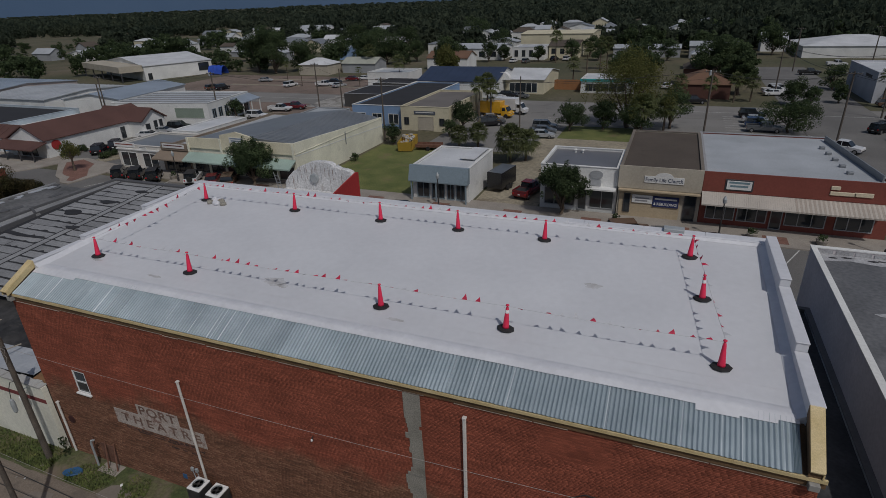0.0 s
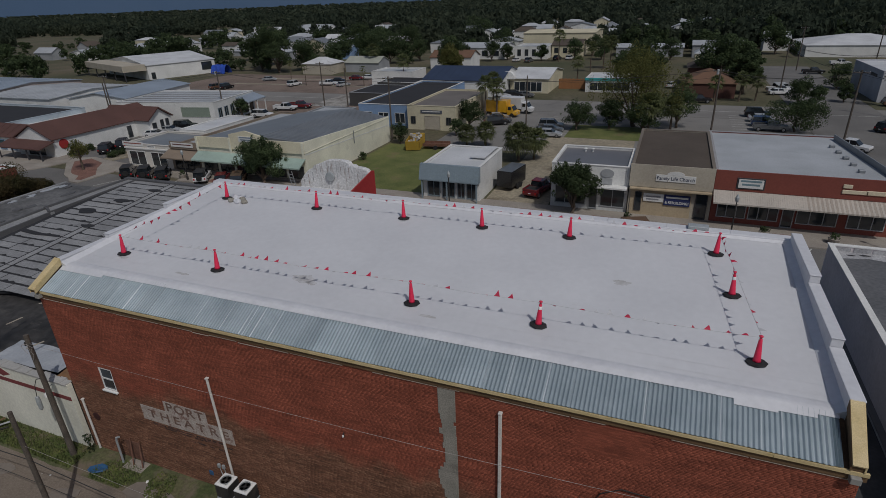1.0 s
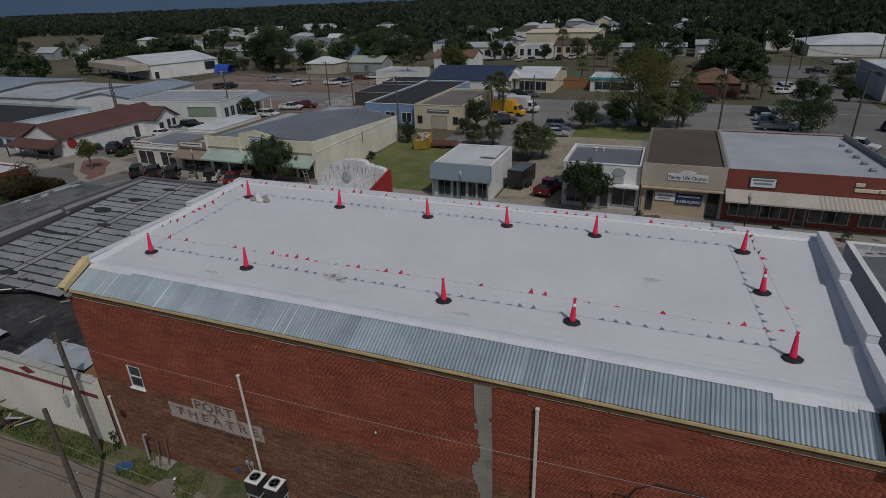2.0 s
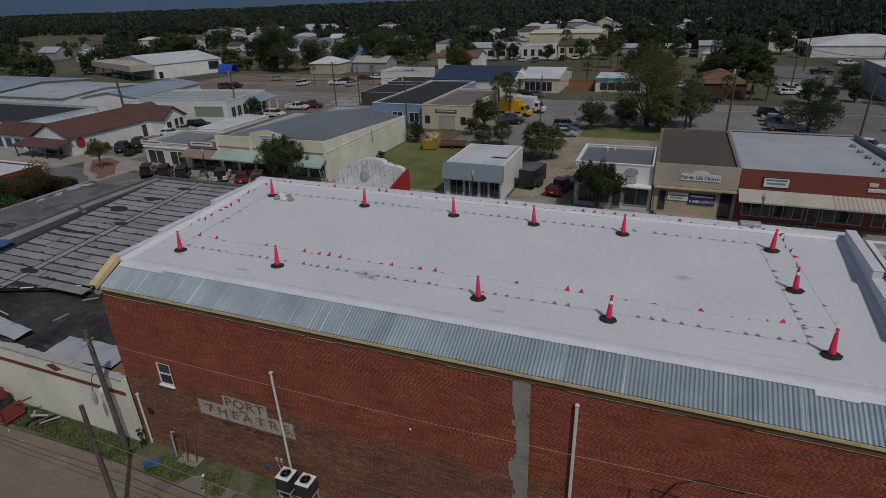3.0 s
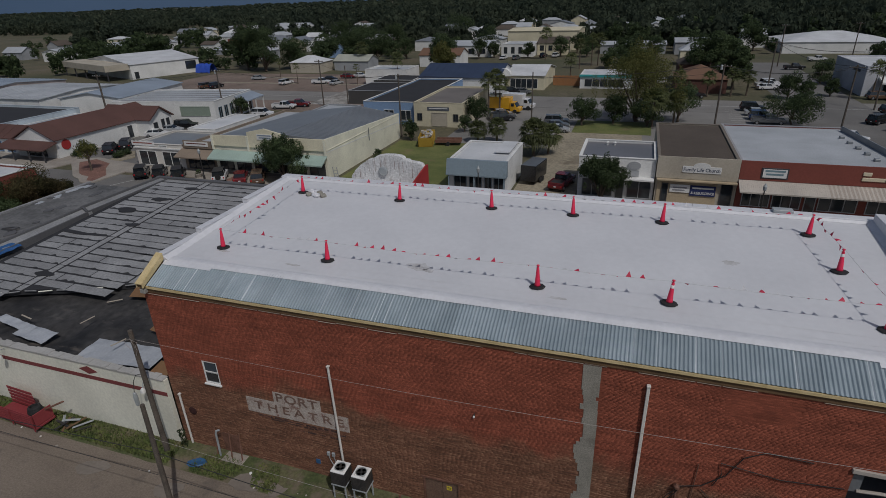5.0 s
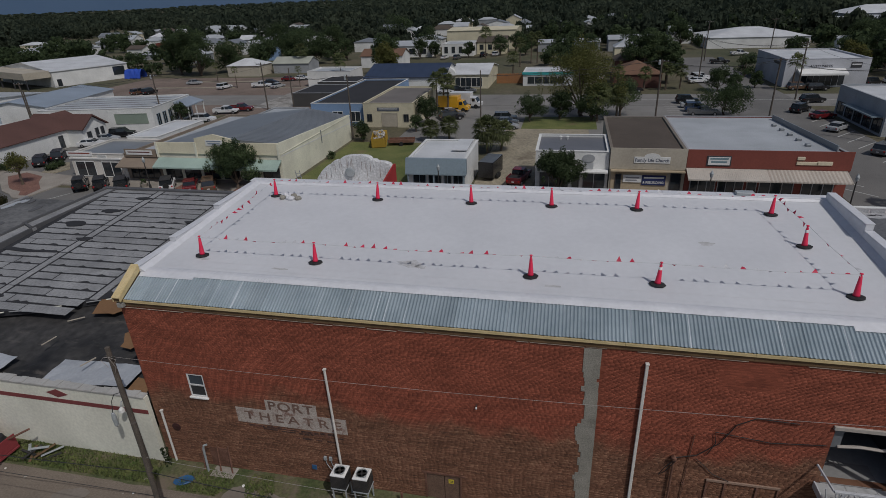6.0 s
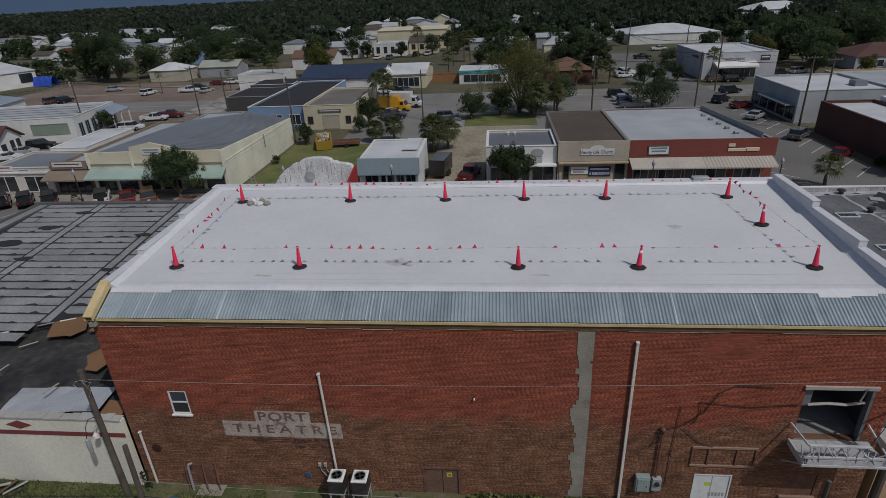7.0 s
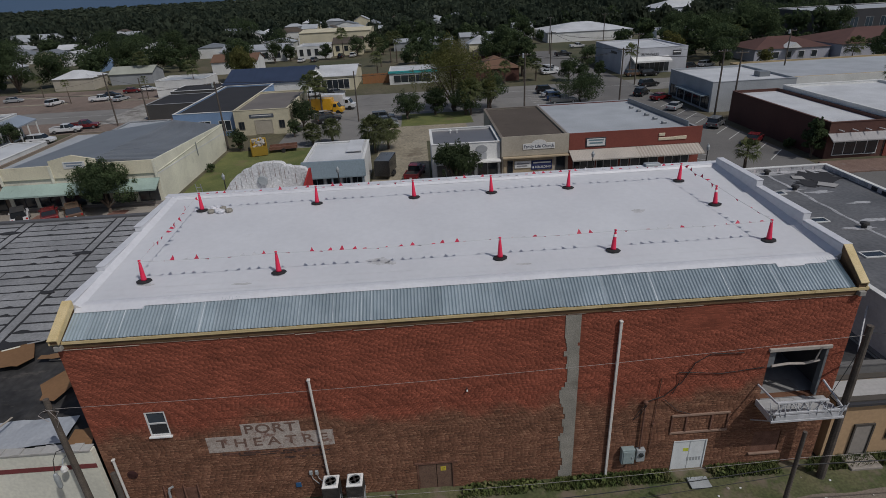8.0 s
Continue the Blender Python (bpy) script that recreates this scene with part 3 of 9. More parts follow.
# eave: corrugated sheets from the membrane down to the wall
_pitch, _seg, _ribs = 0.155, 8, 6
_w = _pitch * _ribs
_ln = math.hypot(EY1 - EY0, EZ1 - EZ0)
_ny, _nz = -(EZ1 - EZ0) / _ln, (EY1 - EY0) / _ln
_mes = []
for _v in range(3):
    _bm = bmesh.new()
    _cols = []
    for _i in range(_ribs * _seg + 1):
        _u = _i / _seg
        _h = 0.021 * (1 + math.cos(2 * math.pi * _u)) + 0.006 * math.cos(4 * math.pi * _u)
        _cols.append((_u * _pitch, _h))
    _lo = [_bm.verts.new((x, 0.0, h)) for x, h in _cols]
    _hi = [_bm.verts.new((x, _ln + 0.015 * _v, h)) for x, h in _cols]
    for _i in range(len(_cols) - 1):
        _bm.faces.new((_lo[_i], _lo[_i + 1], _hi[_i + 1], _hi[_i]))
    _bm.normal_update()
    bmesh.ops.solidify(_bm, geom=list(_bm.faces), thickness=-0.004)
    _me = bpy.data.meshes.new("metal_sheet")
    _bm.to_mesh(_me)
    _bm.free()
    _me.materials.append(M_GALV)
    _mes.append(_me)
_rng = random.Random(4)
_x, _i = -29.72, 0
_slope = math.degrees(math.atan2(EZ1 - EZ0, EY1 - EY0))
while _x < 5.6:
    _ob = new("metal_sheet", _mes[_i % 3])
    _ob.parent = THEATRE
    _sx = min(1.0, (5.68 - _x) / _w)
    _ob.matrix_basis = Matrix.Translation(Vector((_x, EY0 - 0.02 + _rng.uniform(-0.012, 0.012), EZ0 + 0.02 + 0.004 * (_i % 2))) - BASE[THEATRE.name]) @ pose(0, 0, 0, _slope + _rng.uniform(-0.15, 0.15), 0, 0) @ Matrix.Diagonal((_sx, 1, 1, 1))
    _x += _w - 0.004
    _i += 1
_bm = bmesh.new()
prism(_bm, [(EY0 + 0.05, EZ0 - 0.06), (EY1, EZ1 - 0.06), (EY1, 11.2), (WY + 0.1, 10.5), (EY0 + 0.05, 10.62)], "x", WX0 + 0.02, WX1 - 0.02)
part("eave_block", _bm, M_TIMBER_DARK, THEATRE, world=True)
# pine fascia in lengths, a dark board below it, and the ragged pale mortar line
_x = WX0 - 0.1
while _x < WX1:
    _l = min(4.88, WX1 + 0.12 - _x)
    part("fascia_board", soft(boxes((_x, _x + _l - 0.006, EY0 - 0.035, EY0 + 0.045, 10.585, 10.725)), 0.006), M_TIMBER, THEATRE, world=True)
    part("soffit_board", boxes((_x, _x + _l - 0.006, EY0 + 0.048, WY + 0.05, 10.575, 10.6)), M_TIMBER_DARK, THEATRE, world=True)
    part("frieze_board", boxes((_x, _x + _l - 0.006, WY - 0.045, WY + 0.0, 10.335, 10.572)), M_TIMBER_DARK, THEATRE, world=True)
    _x += 4.88
_x = WX0 + 0.2
_rng = random.Random(11)
while _x < WX1 - 0.6:
    _l = _rng.uniform(0.5, 2.3)
    if _rng.random() < 0.9:
        _z = 10.275 + _rng.choice((0, 0, 0.02, -0.05))
        part("mortar_bead", soft(boxes((_x, min(_x + _l, WX1 - 0.1), WY - 0.035, WY, _z, _z + 0.022)), 0.004), M_MORTAR_OLD, THEATRE, world=True)
    _x += _l + _rng.uniform(0.0, 0.12)
# raking timber ends: x from, x to, upper end y and z, lower end y and z
for _x0, _x1, _ya, _za, _yb, _zb in ((5.82, 6.24, 16.95, 12.22, 15.42, 11.02), (-30.2, -29.76, 16.95, 11.96, 15.22, 10.98)):
    _bm = bmesh.new()
    prism(_bm, [(_ya - 0.02, _za - 0.03), (_yb + 0.04, _zb - 0.04), (_yb + 0.04, 10.74), (15.52, 10.6), (_ya - 0.02, 11.2)], "x", _x0 + 0.05, _x1 - 0.05)
    part("rake_filler", _bm, M_TIMBER_DARK, THEATRE, world=True)
    for _s in (0, 1):
        _bm = bmesh.new()
        _xx = _x0 if _s == 0 else _x1 - 0.045
        prism(_bm, [(_ya - 0.01, _za - 0.015), (_yb, _zb - 0.005), (_yb, _zb - 0.27), (_ya - 0.01, _za - 0.36)], "x", _xx, _xx + 0.045)
        part("rake_board", _bm, M_TIMBER_DARK if _xx > 0 and _s == 0 else M_TIMBER, THEATRE, world=True)
    _bm = bmesh.new()
    prism(_bm, [(_ya, _za), (_yb - 0.06, _zb), (_yb - 0.04, _zb - 0.055), (_ya + 0.02, _za - 0.055)], "x", _x0 + 0.02, _x1 - 0.02)
    part("rake_cap", _bm, M_TIMBER, THEATRE, "new pine plank capping the sloping end", world=True)
    part("corner_block", soft(boxes((_x0 + 0.06, _x1 - 0.06, 15.3, 15.55, 10.33, 10.57)), 0.02), painted("grey_block", (0.3, 0.29, 0.27)), THEATRE, world=True)


# ---- fittings of the back wall ----
def wall_window(x0, x1, z0, z1):
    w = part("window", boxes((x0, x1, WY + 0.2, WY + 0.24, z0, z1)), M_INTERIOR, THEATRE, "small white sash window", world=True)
    f = 0.07
    bm = boxes((x0, x0 + f, WY + 0.02, WY + 0.12, z0, z1), (x1 - f, x1, WY + 0.02, WY + 0.12, z0, z1), (x0 + f, x1 - f, WY + 0.02, WY + 0.12, z1 - f, z1), (x0 + f, x1 - f, WY + 0.02, WY + 0.12, z0, z0 + f))
    part("frame", bm, M_PAINT_WHITE, w, world=True)
    zm = (z0 + z1) / 2
    part("meeting_rail", boxes((x0 + f, x1 - f, WY + 0.03, WY + 0.1, zm - 0.04, zm + 0.04)), M_PAINT_WHITE, w, world=True)
    part("sill", soft(boxes((x0 - 0.07, x1 + 0.07, WY - 0.1, WY + 0.14, z0 - 0.1, z0 - 0.004)), 0.015), M_PAINT_WHITE, w, world=True)
    part("pane", boxes((x0 + f, x1 - f, WY + 0.065, WY + 0.075, zm + 0.04, z1 - f)), M_GLASS_BLUE, w, world=True)
    part("pane", boxes((x0 + f, x1 - f, WY + 0.05, WY + 0.06, z0 + f, zm - 0.04)), M_GLASS, w, world=True)


wall_window(*HOLES["window"])
_d = HOLES["door"]
_mid = (_d[0] + _d[1]) / 2 + 0.05
for _a, _b in ((_d[0] + 0.08, _mid - 0.015), (_mid + 0.015, _d[1] - 0.08)):
    _leaf = part("door", soft(boxes((_a, _b, WY + 0.05, WY + 0.1, 0.04, _d[3] - 0.06)), 0.008), M_DOOR_BROWN, THEATRE, "brown steel double door, closed", world=True)
    part("hinge", boxes((_a + 0.01 if _a < _mid - 0.3 else _b - 0.05, _a + 0.04 if _a < _mid - 0.3 else _b - 0.02, WY + 0.03, WY + 0.052, 0.4, 0.5)), M_RUST, _leaf, world=True)
part("door_frame", boxes((_d[0], _d[0] + 0.075, WY - 0.02, WY + 0.14, 0.0, _d[3]), (_d[1] - 0.075, _d[1], WY - 0.02, WY + 0.14, 0.0, _d[3]), (_d[0] - 0.12, _d[1] + 0.2, WY - 0.03, WY + 0.14, _d[3] - 0.05, _d[3] + 0.06)), M_RUST, THEATRE, world=True)
part("doorstep", soft(boxes((_d[0] - 1.0, _d[1] - 0.1, WY - 0.55, WY + 0.02, -0.1, 0.05)), 0.02), M_CONCRETE, THEATRE, world=True)
part("warning_plate", boxes((_mid + 0.22, _mid + 0.5, WY + 0.044, WY + 0.049, 1.22, 1.5)), painted("yellow_plate", (0.62, 0.50, 0.05)), THEATRE, "yellow warning plate", world=True)
part("warning_bar", boxes((_mid + 0.26, _mid + 0.46, WY + 0.04, WY + 0.0435, 1.38, 1.42), (_mid + 0.28, _mid + 0.44, WY + 0.04, WY + 0.0435, 1.3, 1.33)), M_STEEL_DARK, THEATRE, world=True)
_d = HOLES["white_door"]
_mid = (_d[0] + _d[1]) / 2
for _a, _b in ((_d[0] + 0.07, _mid - 0.01), (_mid + 0.01, _d[1] - 0.07)):
    part("door", soft(boxes((_a, _b, WY + 0.03, WY + 0.08, 0.05, _d[3] - 0.07)), 0.008), M_DOOR_WHITE, THEATRE, "white steel double door, closed", world=True)
part("door_frame", boxes((_d[0], _d[0] + 0.065, WY - 0.01, WY + 0.14, 0.0, _d[3]), (_d[1] - 0.065, _d[1], WY - 0.01, WY + 0.14, 0.0, _d[3]), (_d[0] + 0.066, _d[1] - 0.066, WY - 0.01, WY + 0.14, _d[3] - 0.065, _d[3])), M_DOOR_WHITE, THEATRE, world=True)
part("warning_plate", boxes((_mid - 0.32, _mid - 0.03, WY + 0.024, WY + 0.029, 1.3, 1.52)), painted("lime_plate", (0.5, 0.55, 0.06)), THEATRE, "yellow warning plate", world=True)
for _k in range(5):
    part("painted_mark", boxes((_mid - 0.05 + 0.16 * _k, _mid + 0.06 + 0.16 * _k, WY + 0.022, WY + 0.0285, 0.62, 0.86)), painted("faded_grey_letters", (0.32, 0.34, 0.34)), THEATRE, world=True)

# bricked-up opening with a timber frame
_x0, _x1, _z0, _z1 = -1.8, 1.2, 2.62, 3.88
for _s in ((_x0, _x1, _z1 - 0.12, _z1), (_x0, _x1, _z0, _z0 + 0.12)):
    part("frame_rail", soft(boxes((_s[0], _s[1], WY - 0.06, WY + 0.01, _s[2], _s[3])), 0.01), painted("faded_wood", (0.3, 0.2, 0.15)), THEATRE, world=True)
for _x in (_x0, _x0 + 0.75, _x1 - 0.95, _x1 - 0.1):
    part("frame_post", soft(boxes((_x, _x + 0.09, WY - 0.05, WY + 0.01, _z0 + 0.125, _z1 - 0.125)), 0.008), M_RUST, THEATRE, world=True)

# loading bay: open hole with a frame, a floor and a hoist platform
_b0, _b1, _bz0, _bz1 = HOLES["bay"]
part("bay_lintel", soft(boxes((_b0 - 0.1, _b1 + 0.1, WY - 0.09, WY + 0.05, _bz1 - 0.02, _bz1 + 0.16)), 0.01), painted("pale_old_wood", (0.42, 0.38, 0.34)), THEATRE, world=True)
part("bay_jamb", boxes((_b0, _b0 + 0.4, WY + 0.14, WY + 0.3, 6.35, _bz1 - 0.03)), painted("blue_grey_board", (0.16, 0.17, 0.18)), THEATRE, world=True)
part("bay_jamb", boxes((_b1 - 0.12, _b1, WY - 0.04, WY + 0.25, _bz0, _bz1 - 0.03)), painted("blue_grey_board", (0.16, 0.17, 0.18)), THEATRE, world=True)
_bm = bmesh.new()
_rng = random.Random(3)
tube(_bm, [(_b0 + 0.3, WY + 0.12, 6.42), (_b0 + 1.1, WY + 0.1, 6.52), (_b0 + 1.9, WY + 0.11, 6.46), (_b1 - 0.2, WY + 0.12, 6.6)], 0.07, 6)
tube(_bm, [(_b1 - 0.45, WY + 0.1, 6.6), (_b1 - 0.3, WY + 0.08, 7.35)], 0.035, 6)
part("torn_rail", _bm, painted("pale_old_wood", (0.42, 0.38, 0.34)), THEATRE, world=True)

BALC = thing("steel_platform", (4.0, 14.8, 4.4), "white-painted bent steel platform hung on the brick wall", "platform")
M_BALC = painted("white_steel", (0.50, 0.51, 0.53), 0.5, 0.6, 1.5)
part("deck", soft(boxes((2.35, 5.85, 14.15, 14.92, 4.44, 4.5)), 0.01), painted("worn_floor", (0.34, 0.34, 0.34)), BALC, world=True)
for _a, _b in ((2.38, 3.5), (3.51, 4.66), (4.67, 5.82)):
    part("deck_plate", soft(boxes((_a, _b, 14.93, WY - 0.03, 4.45, 4.49)), 0.006), painted("dusty_white_plate", (0.40, 0.40, 0.40), 0.7, 0.6, 1.2), BALC, world=True)
part("front_panel", soft(boxes((2.5, 5.6, 14.1, 14.13, 4.42, 4.7)), 0.008), M_BALC, BALC, world=True)
part("deck_apron", soft(boxes((2.6, 4.9, WY - 0.02, WY + 1.3, 4.46, 4.52)), 0.01), painted("dusty_floor", (0.24, 0.235, 0.23)), BALC, world=True)
for _z in (4.28, 4.76):
    part("front_rail", soft(boxes((2.3, 5.9, 14.08, 14.16, _z, _z + 0.13)), 0.01), M_BALC, BALC, world=True)
part("top_rail", soft(boxes((2.4, 4.9, 14.08, 14.2, 5.42, 5.52)), 0.01), M_BALC, BALC, world=True)
_rng = random.Random(8)
for _k in range(30):
    _x = 2.4 + 3.4 * _k / 29
    _bm = bmesh.new()
    tube(_bm, [(_x, 14.13, 4.4), (_x + _rng.uniform(-0.25, 0.25), 14.1 + _rng.uniform(-0.06, 0.1), 4.85), (_x + _rng.uniform(-0.35, 0.35), 14.16 + _rng.uniform(-0.1, 0.16), 5.3 + (0.16 if _x < 4.8 else -0.2))], 0.024, 5)
    part("baluster", _bm, M_BALC, BALC, world=True)
for _x in (2.3, 5.6):
    _bm = bmesh.new()
    tube(_bm, [(_x, WY - 0.02, 5.45), (_x + 0.1, 14.15, 5.47 if _x < 4 else 4.95)], 0.055, 6)
    part("stay", _bm, M_BALC, BALC, world=True)
    _bm = bmesh.new()
    tube(_bm, [(_x + 0.05, WY - 0.02, 3.2), (_x + 0.08, 14.25, 4.28)], 0.035, 6)
    part("bracket", _bm, M_BALC, BALC, world=True)
part("end_plate", soft(boxes((2.3, 2.36, 14.2, WY - 0.1, 4.28, 4.62)), 0.005), M_BALC, BALC, world=True)

_d = HOLES["small_door"]
part("blocked_window", boxes((_d[0] + 0.02, _d[1] - 0.02, WY + 0.05, WY + 0.1, _d[2], _d[3])), M_RUST, THEATRE, world=True)
part("blocked_window_sill", soft(boxes((_d[0] - 0.1, _d[1] + 0.1, WY - 0.1, WY + 0.06, _d[2] - 0.1, _d[2] - 0.004)), 0.01), painted("faded_wood", (0.3, 0.2, 0.15)), THEATRE, world=True)

# cement patch down the wall with ragged toothed edges
_rng = random.Random(21)
PATCH = []
_z = -0.1
_l, _r = -7.45, -6.72
while _z < 10.25:
    _h = _rng.choice((0.2, 0.27, 0.34, 0.47))
    if _z > 8.75:
        _l, _r = -7.5, -6.78
        _h = 10.25 - _z
    elif _z > 6.8:
        _l = -7.42 + _rng.uniform(-0.1, 0.12)
        _r = -6.78 + _rng.choice((0, 0, -0.28, -0.1)) if _z > 7.6 else -6.76
    else:
        _l += _rng.choice((-0.09, 0, 0, 0.09, 0.16, -0.1))
        _l = min(max(_l, -7.62), -7.28)
        _r = -6.74
    PATCH.append((_l, _r, _z, min(_z + _h, 10.25)))
    _z += _h
_left = [p for _l, _r, _a, _b in PATCH for p in ((_l, _a), (_l, _b))]
_right = [p for _l, _r, _a, _b in PATCH for p in ((_r, _a), (_r, _b))]
_bm = bmesh.new()
prism(_bm, _left + _right[::-1], "y", WY - 0.012, WY + 0.02)
bmesh.ops.triangulate(_bm, faces=[f for f in _bm.faces if len(f.verts) > 4])
part("cement_patch", _bm, M_CEMENT, WALL_BACK, "grey cement strip with toothed edges", world=True)

# painted sign
_bm = boxes((-25.0, -18.8, WY - 0.006, WY + 0.006, 3.62, 4.6), (-23.2, -20.35, WY - 0.006, WY + 0.006, 4.604, 5.3))
SIGN = part("painted_sign", _bm, M_SIGN_PAINT, WALL_BACK, "faded white painted lettering panel on brick", world=True)
_o = BASE[THEATRE.name]
words("lettering", "PORT", 0.76, M_SIGN_DARK, SIGN, pose(-21.8 - _o.x, WY - 0.009 - _o.y, 4.93, 90, 0, 0), width=2.5, space=1.12, bold=0.018)
words("lettering", "THEATRE", 0.74, M_SIGN_DARK, SIGN, pose(-21.8 - _o.x, WY - 0.009 - _o.y, 4.12, 90, 0, 0), width=5.45, space=1.5, bold=0.014)

M_OLD_SIGN = material("worn_dark_paint", (0.035, 0.02, 0.017), (0.08, 0.045, 0.035), 3.0, 0.95, fine=0.3, bump_scale=14, stain=((0.19, 0.085, 0.058), 3.2, 0.47, 0.9))
_rng = random.Random(52)
for _x0, _x1, _z in ((-24.4, -19.9, 3.42), (-23.6, -19.4, 3.27), (-21.9, -19.6, 2.93)):
    _x = _x0
    while _x < _x1:
        _l = _rng.uniform(0.25, 0.9)
        part("worn_paint", boxes((_x, _x + _l, WY - 0.003, WY + 0.006, _z + _rng.uniform(-0.04, 0.02), _z + _rng.uniform(0.05, 0.13))), M_OLD_SIGN, WALL_BACK, world=True)
        _x += _l + _rng.uniform(0.02, 0.3)

# downpipes
def downpipe(x, z0, z1, r=0.07, square=False, lean=0.0, label="white painted downpipe fixed to the brick wall"):
    t = thing("downpipe", (x, WY - 0.1, z0), label, "downpipe")
    bm = bmesh.new()
    if square:
        box(bm, -0.065, 0.065, -0.05, 0.05, 0, z1 - z0)
        soft(bm, 0.015)
    else:
        tube(bm, [(lean, 0, 0), (0, 0, z1 - z0)], r, 10)
    part("pipe", bm, M_PIPE, t)
    for k in range(4):
        z = (z1 - z0) * (k + 0.5) / 4
        part("strap", soft(boxes((-0.1, 0.1, 0.0, 0.098, z, z + 0.035)), 0.008), M_RUST, t)
    part("elbow", soft(boxes((-0.08, 0.08, -0.07, 0.095, z1 - z0 - 0.02, z1 - z0 + 0.07)), 0.02), M_PIPE, t)


downpipe(-19.5, 1.5, 7.7, 0.062, lean=0.12)
downpipe(-4.95, 0.1, 9.75, 0.08, True, label="pale square downpipe down the brick wall")
downpipe(-29.65, 0.1, 3.7, 0.062)

# condensing units
def condenser(x, label):
    t = thing("condensing_unit", (x, 14.78, 0.0), label, "air conditioner", group="condensing units by the wall")
    part("stand", boxes((-0.38, -0.32, -0.38, -0.32, 0, 1.0), (0.32, 0.38, -0.38, -0.32, 0, 1.0), (-0.38, -0.32, 0.32, 0.38, 0, 1.0), (0.32, 0.38, 0.32, 0.38, 0, 1.0), (-0.42, 0.42, -0.42, 0.42, 1.0, 1.05)), M_STEEL_GREY, t)
    part("cabinet", soft(boxes((-0.4, 0.4, -0.4, 0.4, 1.055, 1.86)), 0.04, 2), M_STEEL_DARK, t, "dark louvred cabinet")
    for k in range(8):
        part("louvre", boxes((-0.41, 0.41, -0.41, 0.41, 1.14 + 0.085 * k, 1.165 + 0.085 * k)), M_STEEL_DARK, t)
    bm = bmesh.new()
    lathe(bm, [(0.44, 1.865), (0.45, 1.93), (0.4, 1.98), (0.3, 1.98), (0.29, 1.9), (0.02, 1.9)], 4)
    bmesh.ops.rotate(bm, verts=bm.verts, cent=(0, 0, 0), matrix=Matrix.Rotation(radians(45), 3, "Z"))
    for v in bm.verts:
        v.co.x *= 1.28
        v.co.y *= 1.28
    part("top_cover", soft(bm, 0.03, 2), M_PAINT_WHITE, t, "pale top cover with a fan opening")
    bm = bmesh.new()
    lathe(bm, [(0.3, 1.93), (0.3, 1.99), (0.27, 1.99), (0.27, 1.93)], 20)
    part("fan_ring", bm, M_STEEL_GREY, t)
    bm = bmesh.new()
    lathe(bm, [(0.09, 1.91), (0.09, 1.97), (0.02, 1.98)], 10)
    for k in range(4):
        a = radians(90 * k + 20)
        p = [Vector((0.05, 0)), Vector((0.25, -0.07)), Vector((0.25, 0.07))]
        prism(bm, [(q.x * math.cos(a) - q.y * math.sin(a), q.x * math.sin(a) + q.y * math.cos(a)) for q in p], "z", 1.93, 1.945)
    part("fan", bm, M_STEEL_DARK, t)
    return t


condenser(-19.15, "dark condensing unit with a pale fan cover on a stand")
condenser(-17.95, "dark condensing unit with a pale fan cover on a stand")
for _x in (-20.25, -19.95):
    _t = thing("isolator_box", (_x, WY - 0.06, 1.75), "small grey isolator switch on the brick wall", "switch box", group="isolators by the condensers")
    part("case", soft(boxes((-0.08, 0.08, -0.06, 0.05, 0, 0.24)), 0.015), M_STEEL_GREY, _t)
    _bm = bmesh.new()
    tube(_bm, [(0, 0, 0.0), (0.05, 0.0, -0.3), (0.4, -0.2, -0.5)], 0.02, 6)
    part("conduit", _bm, M_STEEL_GREY, _t)

# electric service: two boxes, a mast and cables
_t = thing("meter_cabinet", (-3.92, WY - 0.17, 1.05), "grey-green steel meter cabinet on the brick wall", "electric box", group="electric boxes")
part("case", soft(boxes((-0.34, 0.34, -0.15, 0.16, 0, 0.98)), 0.04, 2), painted("grey_green_enamel", (0.28, 0.34, 0.34), 0.5), _t)
part("cover", soft(boxes((-0.27, 0.27, -0.18, -0.151, 0.08, 0.88)), 0.012), painted("grey_green_enamel", (0.28, 0.34, 0.34), 0.5), _t)
part("latch", boxes((0.18, 0.22, -0.21, -0.181, 0.4, 0.52)), M_STEEL_GREY, _t)
_t = thing("switch_box", (-3.25, WY - 0.15, 1.12), "pale grey switch box on the brick wall", "electric box", group="electric boxes")
part("case", soft(boxes((-0.22, 0.22, -0.13, 0.14, 0, 0.78)), 0.03, 2), M_STEEL_GREY, _t)
_bm = bmesh.new()
lathe(_bm, [(0.12, 0), (0.12, 0.08), (0.05, 0.11)], 14)
bmesh.ops.rotate(_bm, verts=_bm.verts, cent=(0, 0, 0), matrix=Matrix.Rotation(radians(90), 3, "X"))
bmesh.ops.translate(_bm, verts=_bm.verts, vec=(0, -0.13, 0.5))
part("meter_dial", _bm, M_GLASS, _t)
_t = thing("service_mast", (-3.3, WY - 0.12, 1.9), "dark steel service mast with a weather head", "service mast")
_bm = bmesh.new()
tube(_bm, [(0, 0, 0), (0, 0, 2.95)], 0.05, 8)
part("mast", _bm, M_RUST, _t)
_bm = bmesh.new()
lathe(_bm, [(0.05, 2.9), (0.13, 2.98), (0.13, 3.08), (0.04, 3.16)], 10)
part("weather_head", _bm, M_RUST, _t)
_bm = bmesh.new()
tube(_bm, [(0.0, -0.1, 3.0), (-0.35, -0.08, 2.5), (-0.55, -0.05, 2.0), (-0.3, -0.05, 2.25), (0.05, -0.1, 2.95)], 0.018, 5)
